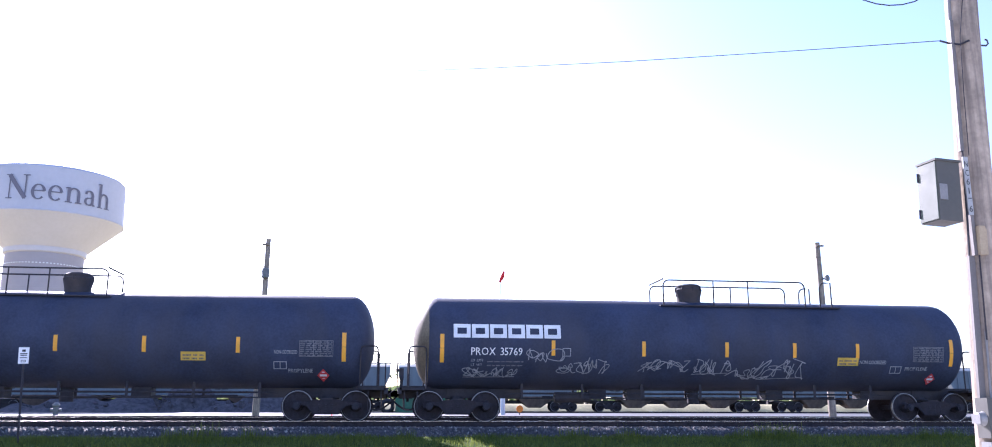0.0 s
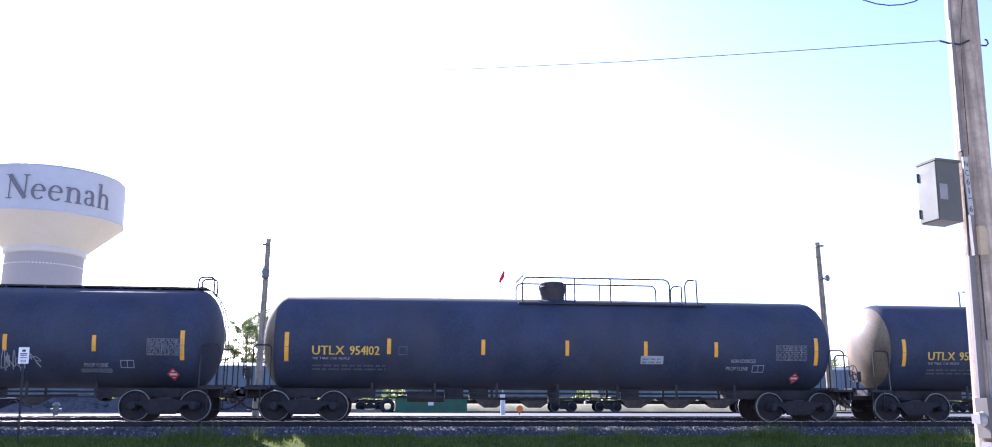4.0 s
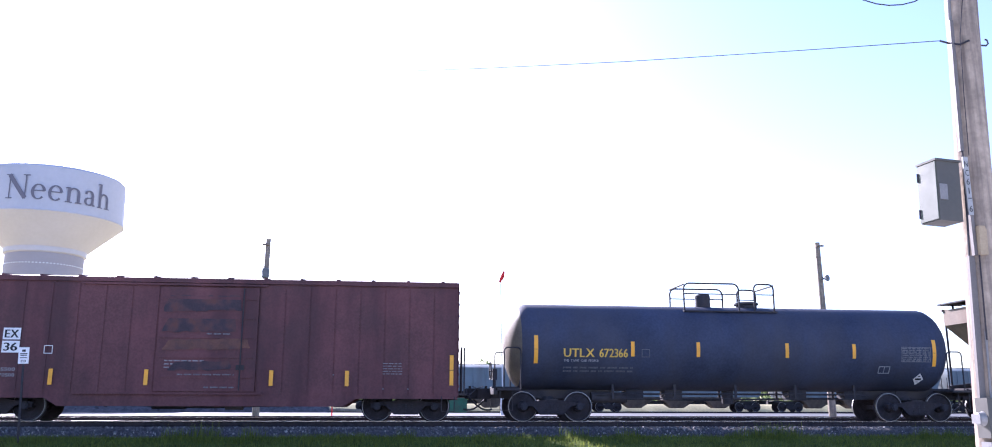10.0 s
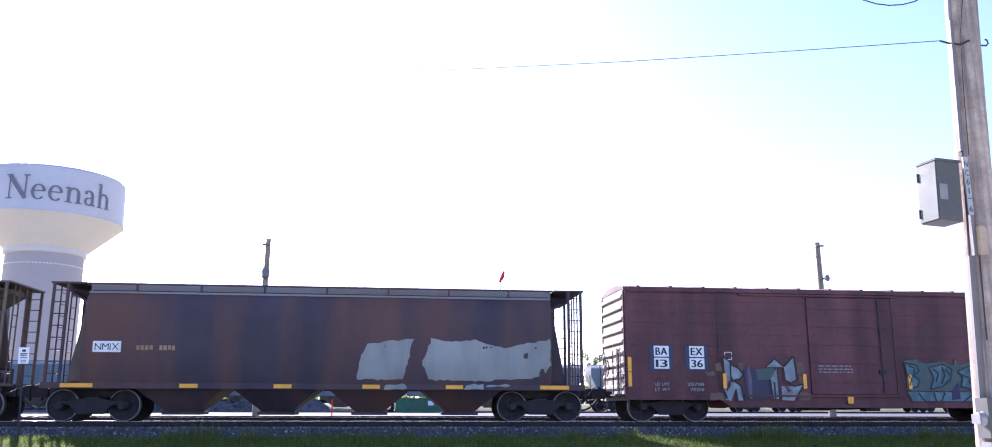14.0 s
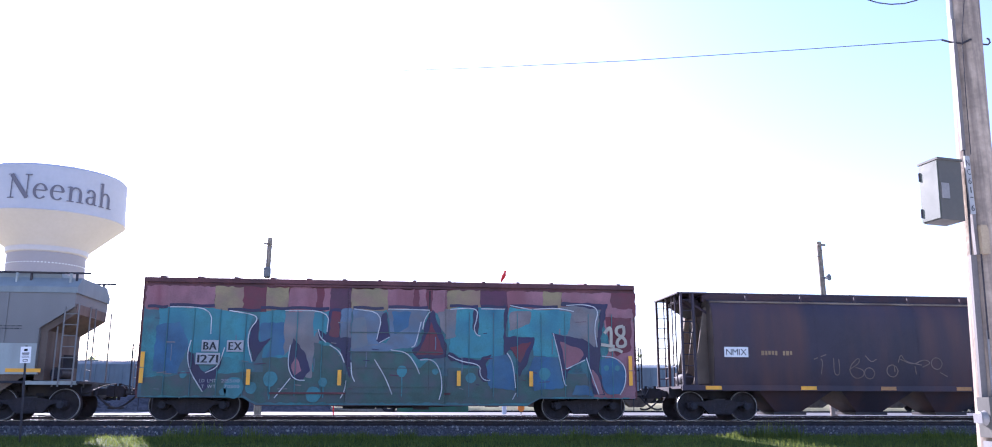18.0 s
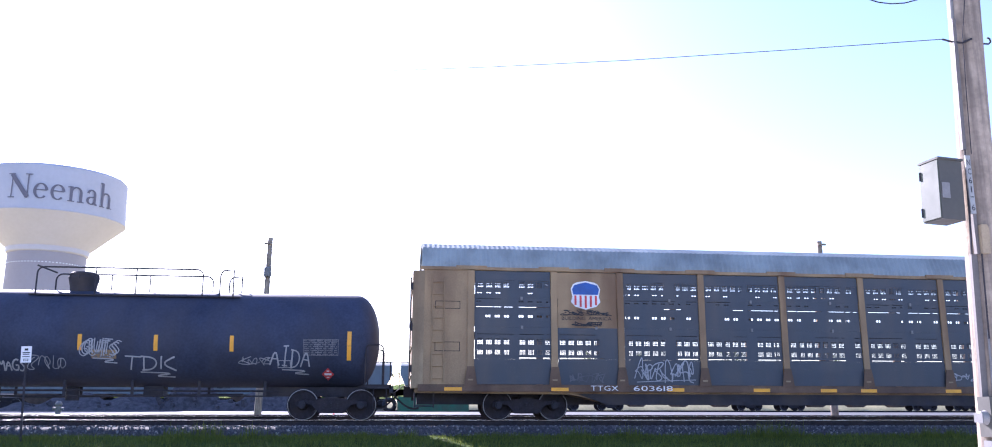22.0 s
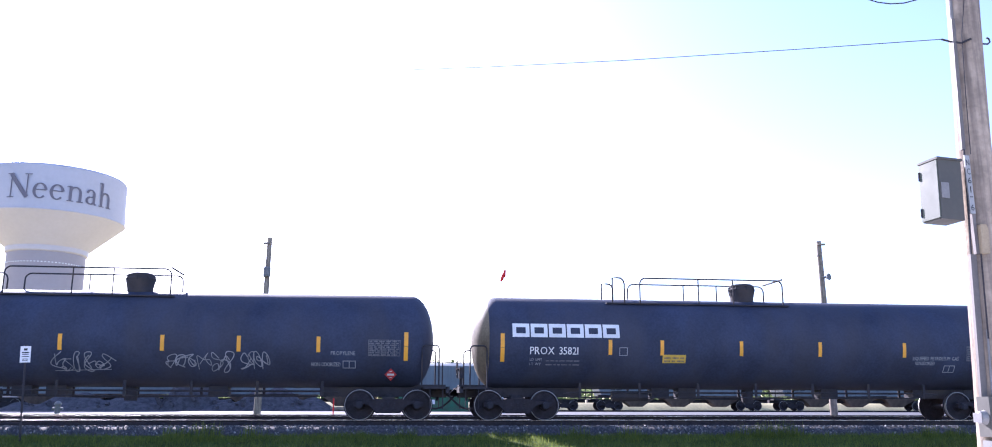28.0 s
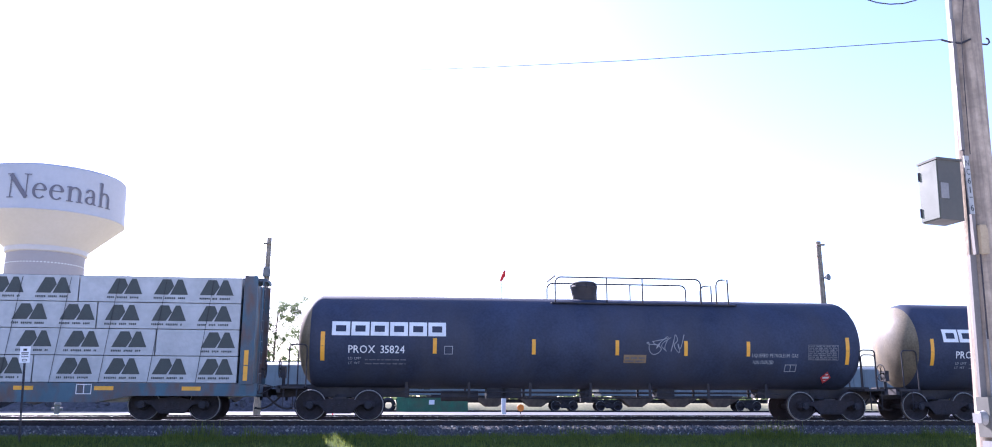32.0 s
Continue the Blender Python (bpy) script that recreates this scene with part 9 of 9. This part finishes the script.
part("door", bm, mat("pale_cabinet_door", (0.09, 0.103, 0.082), 0.55, var=0.06, fine=20, bump=0.015, spec=0.2), cab, "grey cabinet door", bevel=0.005)
for z in (0.12, 0.55):
    part("hinge", rod(B(), (-0.165, 0.14, z - 0.05), (-0.165, 0.14, z + 0.05), 0.014, 8), IRON, cab)
bm = B()
box(bm, -0.13, -0.03, -0.158, -0.15, 0.24, 0.42)
part("notice", bm, GALV, cab, "small pale notice plate")
# electricity meter
meter = holder("electricity_meter", "white round electricity meter on a grey socket box", "meter", at=pose(6.3, -20.22, 0.26))
bm = B()
box(bm, -0.02, 0.16, -0.1, 0.1, -0.1, 0.32)
part("socket_box", bm, BOXGREY, meter, bevel=0.015)
bm = B()
lathe_x(bm, [(0.02, 0.0), (0.02, 0.08), (-0.01, 0.088), (-0.03, 0.072), (-0.08, 0.066), (-0.09, 0.05), (-0.095, 0.0)], 24, 0.1)
part("meter_glass", bm, mat("meter_dome", (0.27, 0.26, 0.245), 0.3, var=0.05), meter, "white domed meter", sharp=50)
bm = B()
box(bm, -0.1, -0.09, -0.07, 0.07, 0.05, 0.15)
rod(bm, (0.06, -0.02, -0.3), (0.06, -0.02, -1.3), 0.03, 10)
box(bm, -0.01, 0.12, -0.08, 0.08, -0.3, -0.14)
part("conduit", bm, GALV, meter, "pale conduit below the meter")


def wire(name, pts, r, label):
    bm = B()
    pipe(bm, pts, r, 6)
    return thing(name, bm, IRON, label, "wire")


wire("service_wire", [(6.36, -20.1, 4.75), (5.1, -18.97, 5.04), (3.28, -17.32, 5.48), (1.4, -15.6, 5.98), (-0.59, -13.82, 6.52), (-5.0, -9.83, 7.8), (-11.58, -3.87, 9.77), (-26.0, 9.2, 14.8)],
     0.005, "thin black overhead wire leaving the pole")
wire("pole_wire", [(5.1, -20.1, 5.45), (5.44, -20.1, 5.22), (5.6, -20.1, 5.18), (5.76, -20.1, 5.17), (5.93, -20.1, 5.19), (6.09, -20.1, 5.24), (6.4, -20.1, 5.42), (6.68, -20.1, 5.7)], 0.0075,
     "black wire drooping from the pole")

# poles behind the tracks
lp = tilt_pole("utility_pole", (-7.25, 19.3, -0.25), (-7.1, 19.3, 9.6), 0.2, 0.13, "dark timber pole with a grey canister near its top")
bm = B()
lathe_z(bm, [(7.35, 0.16), (7.4, 0.2), (7.85, 0.2), (7.9, 0.16)], 14, -7.12, 19.05)
part("canister", bm, GALV, lp, "grey cylindrical canister")
bm = B()
box(bm, -7.4, -6.95, 19.1, 19.2, 9.2, 9.3)
part("crossarm", bm, POLE, lp)
rp = tilt_pole("utility_pole", (23.42, 15.7, -0.3), (23.27, 15.7, 9.45), 0.2, 0.13, "dark timber pole carrying a small horn speaker")
bm = B()
rod(bm, (23.3, 15.6, 7.4), (23.4, 15.45, 7.4), 0.05, 10)
rod(bm, (23.4, 15.45, 7.4), (23.49, 15.25, 7.4), 0.06, 14, 0.19)
part("horn_speaker", bm, GALV, rp, "grey horn speaker")
bm = B()
box(bm, 23.1, 23.55, 15.5, 15.6, 9.2, 9.3)
rod(bm, (23.05, 15.55, 8.6), (23.15, 15.55, 8.6), 0.05, 8)
part("crossarm", bm, POLE, rp)


# ---------------------------------------------------------------- small things beside the track
sg = holder("warning_sign", "small white warning sign on a thin steel post", "sign", at=pose(-9.9, -4.05, 0, 0, -2.2, 8))
bm = B()
box(bm, -0.025, 0.025, -0.02, 0.02, -0.62, 2.05)
part("post", bm, IRON, sg)
bm = B()
box(bm, -0.13, 0.13, -0.03, -0.022, 1.58, 2.02)
face = part("sign_face", bm, SIGNWHITE, sg, "white sign face with small print", bevel=0.002)
for z0, z1, w in ((1.9, 1.96, 0.045), (1.83, 1.86, 0.09), (1.79, 1.81, 0.08), (1.73, 1.75, 0.09)):
    patch("sign_print", -w, w, z0, z1, flat(-0.031), BLACK_INK, face)
outline("sign_print", -0.06, 0.06, 1.62, 1.68, flat(-0.031), BLACK_INK, face, 0.015)

hy = holder("pipe_marker", "pale pipe stub with a cap behind the tracks", "marker", at=pose(-19.2, 24.2, -0.2))
bm = B()
lathe_z(bm, [(0, 0.22), (0.12, 0.22), (0.14, 0.15), (0.6, 0.15), (0.64, 0.2), (0.72, 0.2), (0.86, 0.08)], 14)
part("body", bm, GALV, hy)
bm = B()
rod(bm, (-0.3, 0, 0.42), (0.3, 0, 0.42), 0.08, 10)
part("side_outlet", bm, GALV, hy)
mk = holder("marker_stake", "red and white marker stake in the yard", "stake", at=pose(-3.55, 24.0, -0.2))
bm = B()
rod(bm, (0, 0, 0), (0, 0, 1.05), 0.04, 8)
part("stake", bm, SOCK, mk)
bm = B()
box(bm, -0.75, 0.0, -0.2, 0.2, 0.0, 0.12)
part("base_block", bm, SIGNWHITE, mk, "white concrete base", bevel=0.02)
ws = holder("windsock", "thin pale mast carrying a small red windsock", "windsock", at=pose(7.66, 31.9, -0.1))
bm = B()
rod(bm, (0, 0, 0), (0, 0, 1.4), 0.16, 12)
rod(bm, (0, 0, 1.4), (-0.25, -0.6, 9.2), 0.045, 10, 0.03)
part("mast", bm, PALE, ws)
bm = B()
rod(bm, (-0.32, -0.62, 9.2), (-0.12, -0.7, 9.62), 0.07, 10, 0.15)
rod(bm, (-0.12, -0.7, 9.62), (-0.02, -0.7, 10.0), 0.15, 10, 0.08)
part("sock", bm, SOCK, ws, "red cloth windsock")
om = holder("marker_post", "orange disc marker on a short stand", "marker", at=pose(8.72, 31.0, -0.1))
bm = B()
rod(bm, (0, -0.03, 0.42), (0, 0.03, 0.42), 0.24, 18)
part("disc", bm, ORANGE, om)
bm = B()
box(bm, -0.03, 0.03, 0.04, 0.08, 0, 0.5)
part("stand", bm, IRON, om)

# green roll-off container
gc = holder("waste_container", "green steel roll-off container standing in the yard", "container", at=pose(3.55, 52.0, -0.2, 0, 0, -2))
L, Wd, Hh = 3.2, 1.2, 1.35
for s in (-1, 1):
    bm = B()
    box(bm, -L, L, s * Wd - 0.04, s * Wd + 0.04, 0.15, Hh)
    sd = part("side", bm, GREEN, gc)
    for i in range(9):
        bm = B()
        x = -L + 0.3 + i * (2 * L - 0.6) / 8
        box(bm, x - 0.05, x + 0.05, s * (Wd + 0.07) - 0.04, s * (Wd + 0.07) + 0.04, 0.15, Hh)
        part("side_rib", bm, GREEN, sd)
    bm = B()
    box(bm, -L, L, s * (Wd + 0.05) - 0.06, s * (Wd + 0.05) + 0.06, Hh - 0.05, Hh + 0.06)
    part("top_rim", bm, GREEN, gc, bevel=0.01)
    bm = B()
    box(bm, s * L - 0.04, s * L + 0.04, -Wd, Wd, 0.15, Hh)
    part("end", bm, GREEN, gc)
bm = B()
box(bm, -L, L, -Wd, Wd, 0.05, 0.15)
part("floor_plate", bm, GREEN, gc)
patch("label", -0.3, 0.2, 0.75, 1.15, flat(-Wd - 0.12), SIGNWHITE, gc, "white paper label")
for y in (-0.9, 0.9):
    for x in (L - 0.4, 0.4 - L):
        part("roller", rod(B(), (x, y - 0.1, 0.1), (x, y + 0.1, 0.1), 0.14, 12), IRON, gc)


# heaps of rubble and old timber
def heap(name, x, y, lx, ly, h, seed, label):
    rr = random.Random(seed)
    bm = B()
    n, m = 34, 12
    grid = []
    for i in range(n + 1):
        row = []
        for j in range(m + 1):
            u, v = i / n * 2 - 1, j / m * 2 - 1
            e = max(0.0, 1 - abs(u) ** 2.4) * max(0.0, 1 - v * v)
            z = h * e * (0.75 + 0.5 * noise.noise(Vector((u * lx * 0.5 + seed, v * 2, 0)))) + 0.22 * e * rr.random()
            row.append(bm.verts.new((u * lx, v * ly, z - 0.05)))
        grid.append(row)
    for i in range(n):
        for j in range(m):
            bm.faces.new((grid[i][j], grid[i + 1][j], grid[i + 1][j + 1], grid[i][j + 1]))
    hp = holder(name, label, "rubble heap", at=pose(x, y, -0.25))
    part("mound", bm, RUBBLE, hp, sharp=10)
    for k in range(26):
        bm = B()
        s = rr.uniform(0.12, 0.4)
        box(bm, -s, s, -s * 0.6, s * 0.6, -s * 0.4, s * 0.4)
        part("chunk", bm, RUBBLE, hp, bevel=0.03, at=pose(rr.uniform(-lx, lx) * 0.85, -ly * rr.uniform(0.3, 0.8), h * rr.uniform(0.1, 0.5), rr.uniform(0, 90), rr.uniform(0, 90), rr.uniform(0, 90)))
    return hp


heap("rubble_heap", -11.5, 54.5, 6.5, 3.0, 2.2, 3, "dark heap of earth and rubble beyond the road")
heap("rubble_heap", -27.0, 55.0, 9.5, 3.0, 1.7, 4, "long dark heap of earth and rubble beyond the road")
# this mound stands in for a clump of dark bushes
heap("rubble_heap", -18.6, 54.8, 3.0, 2.4, 3.3, 6, "steep dark mound in place of bushes beyond the road")
tp = holder("timber_stack", "loose stack of grey timbers on the yard ground", "timber", at=pose(-3.4, 54.0, -0.3))
for k in range(12):
    bm = B()
    box(bm, -2.6, 2.2, -0.14, 0.14, 0, 0.2)
    part("timber", bm, POLE, tp, bevel=0.01, at=pose(random.uniform(-0.5, 0.8), -0.9 + 0.33 * (k % 6), 0.22 * (k // 6) + random.uniform(0, 0.05), 0, random.uniform(-1.5, 3.5), random.uniform(-9, 9)))
ty = holder("old_tyre", "large black tyre standing beside the container", "tyre", at=pose(-0.45, 53.0, 0.48))
bm = B()
ring = []
for k in range(25):
    a = 2 * math.pi * k / 24
    ring.append((0.5 * math.cos(a), 0, 0.5 * math.sin(a)))
pipe(bm, ring, 0.2, 8)
part("tread", bm, IRON, ty)


# ---------------------------------------------------------------- standing train in the far yard
def far_hopper(x):
    car = holder("parked_hopper", "pale grey covered hopper standing on a far yard track", "hopper car", "cars standing in the far yard", pose(x, 59.5, 0))
    out = [(-8.4, 1.45), (-9.3, 3.5), (-9.3, 4.3), (9.3, 4.3), (9.3, 3.5), (8.4, 1.45)]
    part("body", once("far_body", lambda: finish("body", prism(B(), out, -1.5, 1.5), FARCAR, 0.03)), None, car)

    rib = once("far_rib", lambda: finish("side_rib", box(B(), -0.06, 0.06, -1.56, -1.5, 1.5, 4.3), FARCAR))
    for i in range(14):
        part("side_rib", rib, None, car, at=pose(-8.2 + 16.4 * i / 13, 0, 0))

    def chute():
        bm = B()
        a = [bm.verts.new((sx * 2.1, sy * 1.4, 1.45)) for sx, sy in ((-1, -1), (1, -1), (1, 1), (-1, 1))]
        b = [bm.verts.new((sx * 0.6, sy * 0.5, 0.35)) for sx, sy in ((-1, -1), (1, -1), (1, 1), (-1, 1))]
        bm.faces.new(a)
        bm.faces.new(b[::-1])
        for i in range(4):
            bm.faces.new((a[i], b[i], b[(i + 1) % 4], a[(i + 1) % 4]))
        return finish("hopper_chute", bm, PIT)
    for cx in (-4.5, 0, 4.5):
        part("hopper_chute", once("far_chute", chute), None, car, at=pose(cx, 0, 0))

    def roof():
        bm = B()
        extrude_x(bm, [(-1.5, 4.3), (-0.8, 4.6), (0.8, 4.6), (1.5, 4.3)], -9.3, 9.3)
        box(bm, -9.5, 9.5, -0.3, 0.3, 4.66, 4.72)
        return finish("roof", bm, FARCAR)
    part("roof", once("far_roof", roof), None, car)
    for tx in (-7.4, 7.4):
        tr = part("truck", once("bolster", bolster_mesh), None, car, at=pose(tx, 0, 0))
        part("sideframe", once("sideframe", sideframe_mesh), None, tr, at=pose(0, -1.0, 0))
        for a in (-TRUCK_AXLE, TRUCK_AXLE):
            part("wheelset", once("wheelset", wheelset_mesh), None, tr, at=pose(a, 0, 0.48))

    def sill():
        bm = B()
        box(bm, -9.6, 9.6, -0.3, 0.3, 0.75, 1.1)
        for s in (-1, 1):
            box(bm, s * 9.1 - 0.4, s * 9.1 + 0.4, -1.4, 1.4, 1.05, 1.15)
            for y in (-1.4, 1.4):
                rod(bm, (s * 9.4, y, 1.1), (s * 9.4, y, 3.6), 0.04, 6)
        return finish("frame", bm, IRON)
    part("frame", once("far_sill", sill), None, car)
    bars("side_print", -7.4, -6.2, 2.0, 2.6, 2, flat(-1.57), BLACK_INK, car, int(x) + 60, fill=0.5)
    return car


for i in range(-5, 4):
    far_hopper(29.3 + 19.45 * i)


# ---------------------------------------------------------------- water tower
wt = holder("water_tower", "tall pale water tower with the town's name on its bowl", "water tower", at=pose(-52.4, 105.5, -0.3))
bm = B()
lathe_z(bm, [(0, 6.2), (1.0, 5.7), (3.0, 5.45), (22.7, 5.35)], 64)
part("shaft", bm, TOWER_DARK, wt, "grey-mauve fluted shaft", sharp=50)
bm = B()
lathe_z(bm, [(22.6, 5.3), (23.3, 5.6), (27.2, 9.95), (27.5, 10.3), (27.62, 10.4), (34.1, 10.22), (34.4, 9.95), (35.5, 7.5), (36.35, 4.2), (36.75, 0.0)], 96)
part("bowl", bm, TOWER, wt, "pale rounded bowl", sharp=20)
part("band_edge", lathe_z(B(), [(27.58, 10.38), (27.62, 10.46), (27.74, 10.46), (27.78, 10.38)], 96), TOWER, wt, "narrow ledge below the lettered band")
part("collar", lathe_z(B(), [(22.55, 5.4), (22.7, 5.62), (23.35, 5.68), (23.5, 5.4)], 64), TOWER, wt, "pale ring under the bowl")
vent = once("vent", lambda: finish("vent", box(B(), 5.36, 5.42, -0.12, 0.12, 20.86, 21.0), SIGNWHITE))
for k in range(72):
    part("vent", vent, None, wt, "small pale vent", at=pose(0, 0, 0, 0, 0, 5 * k))
for x, y, z in ((0, 0, 38.3), (-0.6, 0.4, 37.6)):
    part("antenna", rod(B(), (x, y, 35.9), (x, y, z), 0.05, 6), GALV, wt)
face_dir = math.atan2(-28.979 - 105.5, 0 + 52.4)
R0 = 10.41


def tower_side(x, z, off=0.05):
    a = face_dir + x / R0
    return (R0 + off) * math.cos(a), (R0 + off) * math.sin(a), z


def arc(cx, cz, rx, rz, a0, a1, thin, thick, n=22):
    """A curved pen stroke: points and widths, thick where it runs upright."""
    out = []
    for k in range(n + 1):
        a = radians(a0 + (a1 - a0) * k / n)
        out.append((cx + rx * math.cos(a), cz + rz * math.sin(a), thin + (thick - thin) * abs(math.cos(a)) ** 1.5))
    return out


def serif_letter(ch):
    """Pen strokes of a seriffed letter, as lines of (x, z, width) in units of the capital's height, and its advance."""
    def stem(x, z0, z1, w=0.115, foot=True, head=0):
        st = [[(x, z0, w), (x, z1, w)]]
        if foot:
            st.append([(x - 0.14, z0 + 0.02, 0.04), (x + 0.14, z0 + 0.02, 0.04)])
        if head:
            st.append([(x - 0.15, z1 - 0.05, 0.03), (x - 0.02, z1 - 0.02, 0.06)])
        return st
    if ch == "N":
        return ([[(0.14, 0, 0.05), (0.14, 1, 0.05)], [(0.78, 0, 0.05), (0.78, 1, 0.05)], [(0.1, 0.98, 0.17), (0.79, 0.03, 0.17)]]
                + [[(x - 0.14, z, 0.04), (x + 0.14, z, 0.04)] for x, z in ((0.14, 0.02), (0.1, 0.98), (0.8, 0.98))]), 0.98
    if ch == "e":
        return [arc(0.3, 0.32, 0.22, 0.3, -42, -352, 0.045, 0.12, 40), [(0.1, 0.36, 0.045), (0.53, 0.36, 0.045)]], 0.64
    if ch == "n":
        return stem(0.17, 0, 0.64, head=1) + [arc(0.365, 0.4, 0.195, 0.21, 175, 0, 0.06, 0.11)] + stem(0.56, 0, 0.42), 0.76
    if ch == "h":
        return stem(0.17, 0, 1.03, head=1) + [arc(0.365, 0.4, 0.195, 0.21, 175, 0, 0.06, 0.11)] + stem(0.56, 0, 0.42), 0.76
    return [arc(0.25, 0.44, 0.155, 0.175, 170, 0, 0.06, 0.11), [(0.405, 0.46, 0.115), (0.405, 0.12, 0.115), (0.44, 0.03, 0.07), (0.53, 0.04, 0.04)],
            arc(0.24, 0.17, 0.155, 0.145, 75, 330, 0.05, 0.11), [(0.27, 0.31, 0.05), (0.4, 0.37, 0.05)]], 0.6


pen, cap, wide = -6.12, 3.5, 3.4
for ch in "Neenah":
    strokes, adv = serif_letter(ch)
    bm = B()
    for j, st in enumerate(strokes):
        line = []
        for (xa, za, wa), (xb, zb, wb) in zip(st, st[1:]):
            line += [(xa + (xb - xa) * k / 4, za + (zb - za) * k / 4, wa + (wb - wa) * k / 4) for k in range(4)]
        line.append(st[-1])
        prev = None
        for i, (x, z, w) in enumerate(line):
            p, q = line[max(0, i - 1)], line[min(len(line) - 1, i + 1)]
            d = Vector((q[0] - p[0], q[1] - p[1])).normalized() * (w / 2)
            now = [bm.verts.new(tower_side(pen + wide * (x + f * d.y), 29.12 + cap * (z - f * d.x), 0.03 + 0.004 * j)) for f in (-1, 1)]
            if prev:
                bm.faces.new((prev[0], prev[1], now[1], now[0]))
            prev = now
    part("tower_letter", bm, INK_TOWER, wt, "dark seriffed letter on the bowl")
    pen += wide * adv


# ---------------------------------------------------------------- trees
def tree(x, y, h, spread, seed, label, clumps=26, per=130, lean=0.0):
    rr = random.Random(seed)
    th = holder("tree", label, "tree", "trees beyond the yard", pose(x, y, -0.3))
    bm = B()
    rod(bm, (0, 0, 0), (lean * 0.4, 0, h * 0.35), 0.3, 10, 0.2)
    rod(bm, (lean * 0.4, 0, h * 0.35), (lean, 0, h * 0.9), 0.2, 8, 0.04)
    ends = []
    for k in range(clumps):
        z0 = h * rr.uniform(0.22, 0.8)
        a = rr.uniform(0, 6.28)
        r = spread * rr.uniform(0.35, 1.0) * (1.1 - 0.6 * abs(z0 / h - 0.5))
        p = Vector((lean * z0 / h, 0, z0))
        q = Vector((lean * z0 / h + r * math.cos(a), r * math.sin(a), z0 + h * rr.uniform(0.05, 0.2)))
        rod(bm, p, q, 0.07, 6, 0.02)
        ends += [q, p * 0.35 + q * 0.65]
    ends.append(Vector((lean, 0, h * 0.93)))
    part("trunk", bm, BARK, th)
    v2, f2 = [], []
    for e in ends:
        cs = rr.uniform(0.4, 1.1) * spread * 0.24
        for k in range(int(per * rr.uniform(0.5, 1.2))):
            d = Vector((rr.gauss(0, 1), rr.gauss(0, 1), rr.gauss(0, 0.8)))
            d = d.normalized() * cs * rr.random() ** 0.5
            c = e + d
            s = rr.uniform(0.05, 0.12) * (1.0 if y < 120 else 1.6)
            m = Euler((rr.uniform(0, 6), rr.uniform(0, 6), rr.uniform(0, 6))).to_matrix()
            b0 = len(v2)
            for w in ((-s, -s * 0.5, 0), (s, -s * 0.5, 0.03), (s * 0.7, s * 0.6, 0), (-s * 0.7, s * 0.6, 0.03)):
                v2.append(tuple(c + m @ Vector(w)))
            f2.append((b0, b0 + 1, b0 + 2, b0 + 3))
    me = bpy.data.meshes.new("crown")
    me.from_pydata(v2, [], f2)
    me.materials.append(LEAF)
    part("crown", me, None, th, "airy green crown")


tree(-18.2, 104.0, 17.5, 4.2, 1, "tall slender leafy tree beyond the yard", 46, 150, 0.5)
tree(-22.5, 108.0, 14.5, 3.6, 2, "slender leafy tree beyond the yard", 40, 150)
tree(-13.2, 104.5, 18.0, 4.0, 3, "tall thin-crowned tree beyond the yard", 42, 140, -0.6)
for k, (x, y, h, s) in enumerate(((-62, 150, 11, 5), (-38, 160, 11.5, 5.5), (-4, 170, 13, 6), (12, 165, 11, 5), (24, 170, 12.5, 5), (42, 150, 13.5, 5.5), (52, 158, 12, 5),
                                  (72, 150, 13.5, 6), (84, 155, 12, 5), (-28, 150, 10, 5), (100, 160, 12, 6), (-80, 160, 12, 6))):
    tree(x, y, h, s, 10 + k, "broad leafy tree on the horizon", 18, 70)
bm = B()
rr = random.Random(8)
v2, f2 = [], []
for k in range(16000):
    x, y = rr.uniform(-260, 320), rr.uniform(240, 262)
    z = rr.random() ** 1.2 * (6.5 + 2.5 * noise.noise(Vector((x * 0.05, 0, 0))))
    s = rr.uniform(0.4, 0.9)
    b0 = len(v2)
    a = rr.uniform(-0.8, 0.8)
    for u, w in ((-1, -0.6), (1, -0.5), (0.8, 0.6), (-0.7, 0.5)):
        v2.append((x + s * u * math.cos(a), y + s * u * math.sin(a), z + s * w))
    f2.append((b0, b0 + 1, b0 + 2, b0 + 3))
me = bpy.data.meshes.new("far_woods")
me.from_pydata(v2, [], f2)
me.materials.append(LEAF)
tagged(new("far_woods", me), "low belt of leafy woods on the horizon", "woods", kind="stuff")


# ---------------------------------------------------------------- how the train moves
TRAIN = ((0.0, -223.78), (4.0, -167.34), (8.0, -111.28), (12.0, -55.53), (16.0, 0.0), (20.0, 55.38), (24.0, 110.69), (28.0, 166.01), (32.0, 221.42))


def motions():
    for car, c in CARS:
        walk(car, [(t, pose(c + s, 0, 0)) for t, s in TRAIN])
    # wheels roll with the train: one roll for each place on a truck, shared by all trucks
    rolls = {}
    for w, a in WHEELSETS:
        if a not in rolls:
            walk(w, [(k / FPS, pose(a, 0, 0.48, 0, math.degrees(13.915 * k / FPS / 0.48) % 360, 0)) for k in range(32 * FPS + 1)])
            rolls[a] = w.animation_data
        else:
            d = w.animation_data_create()
            w.rotation_mode = "QUATERNION"
            d.action = rolls[a].action
            d.action_slot = rolls[a].action_slot


motions()
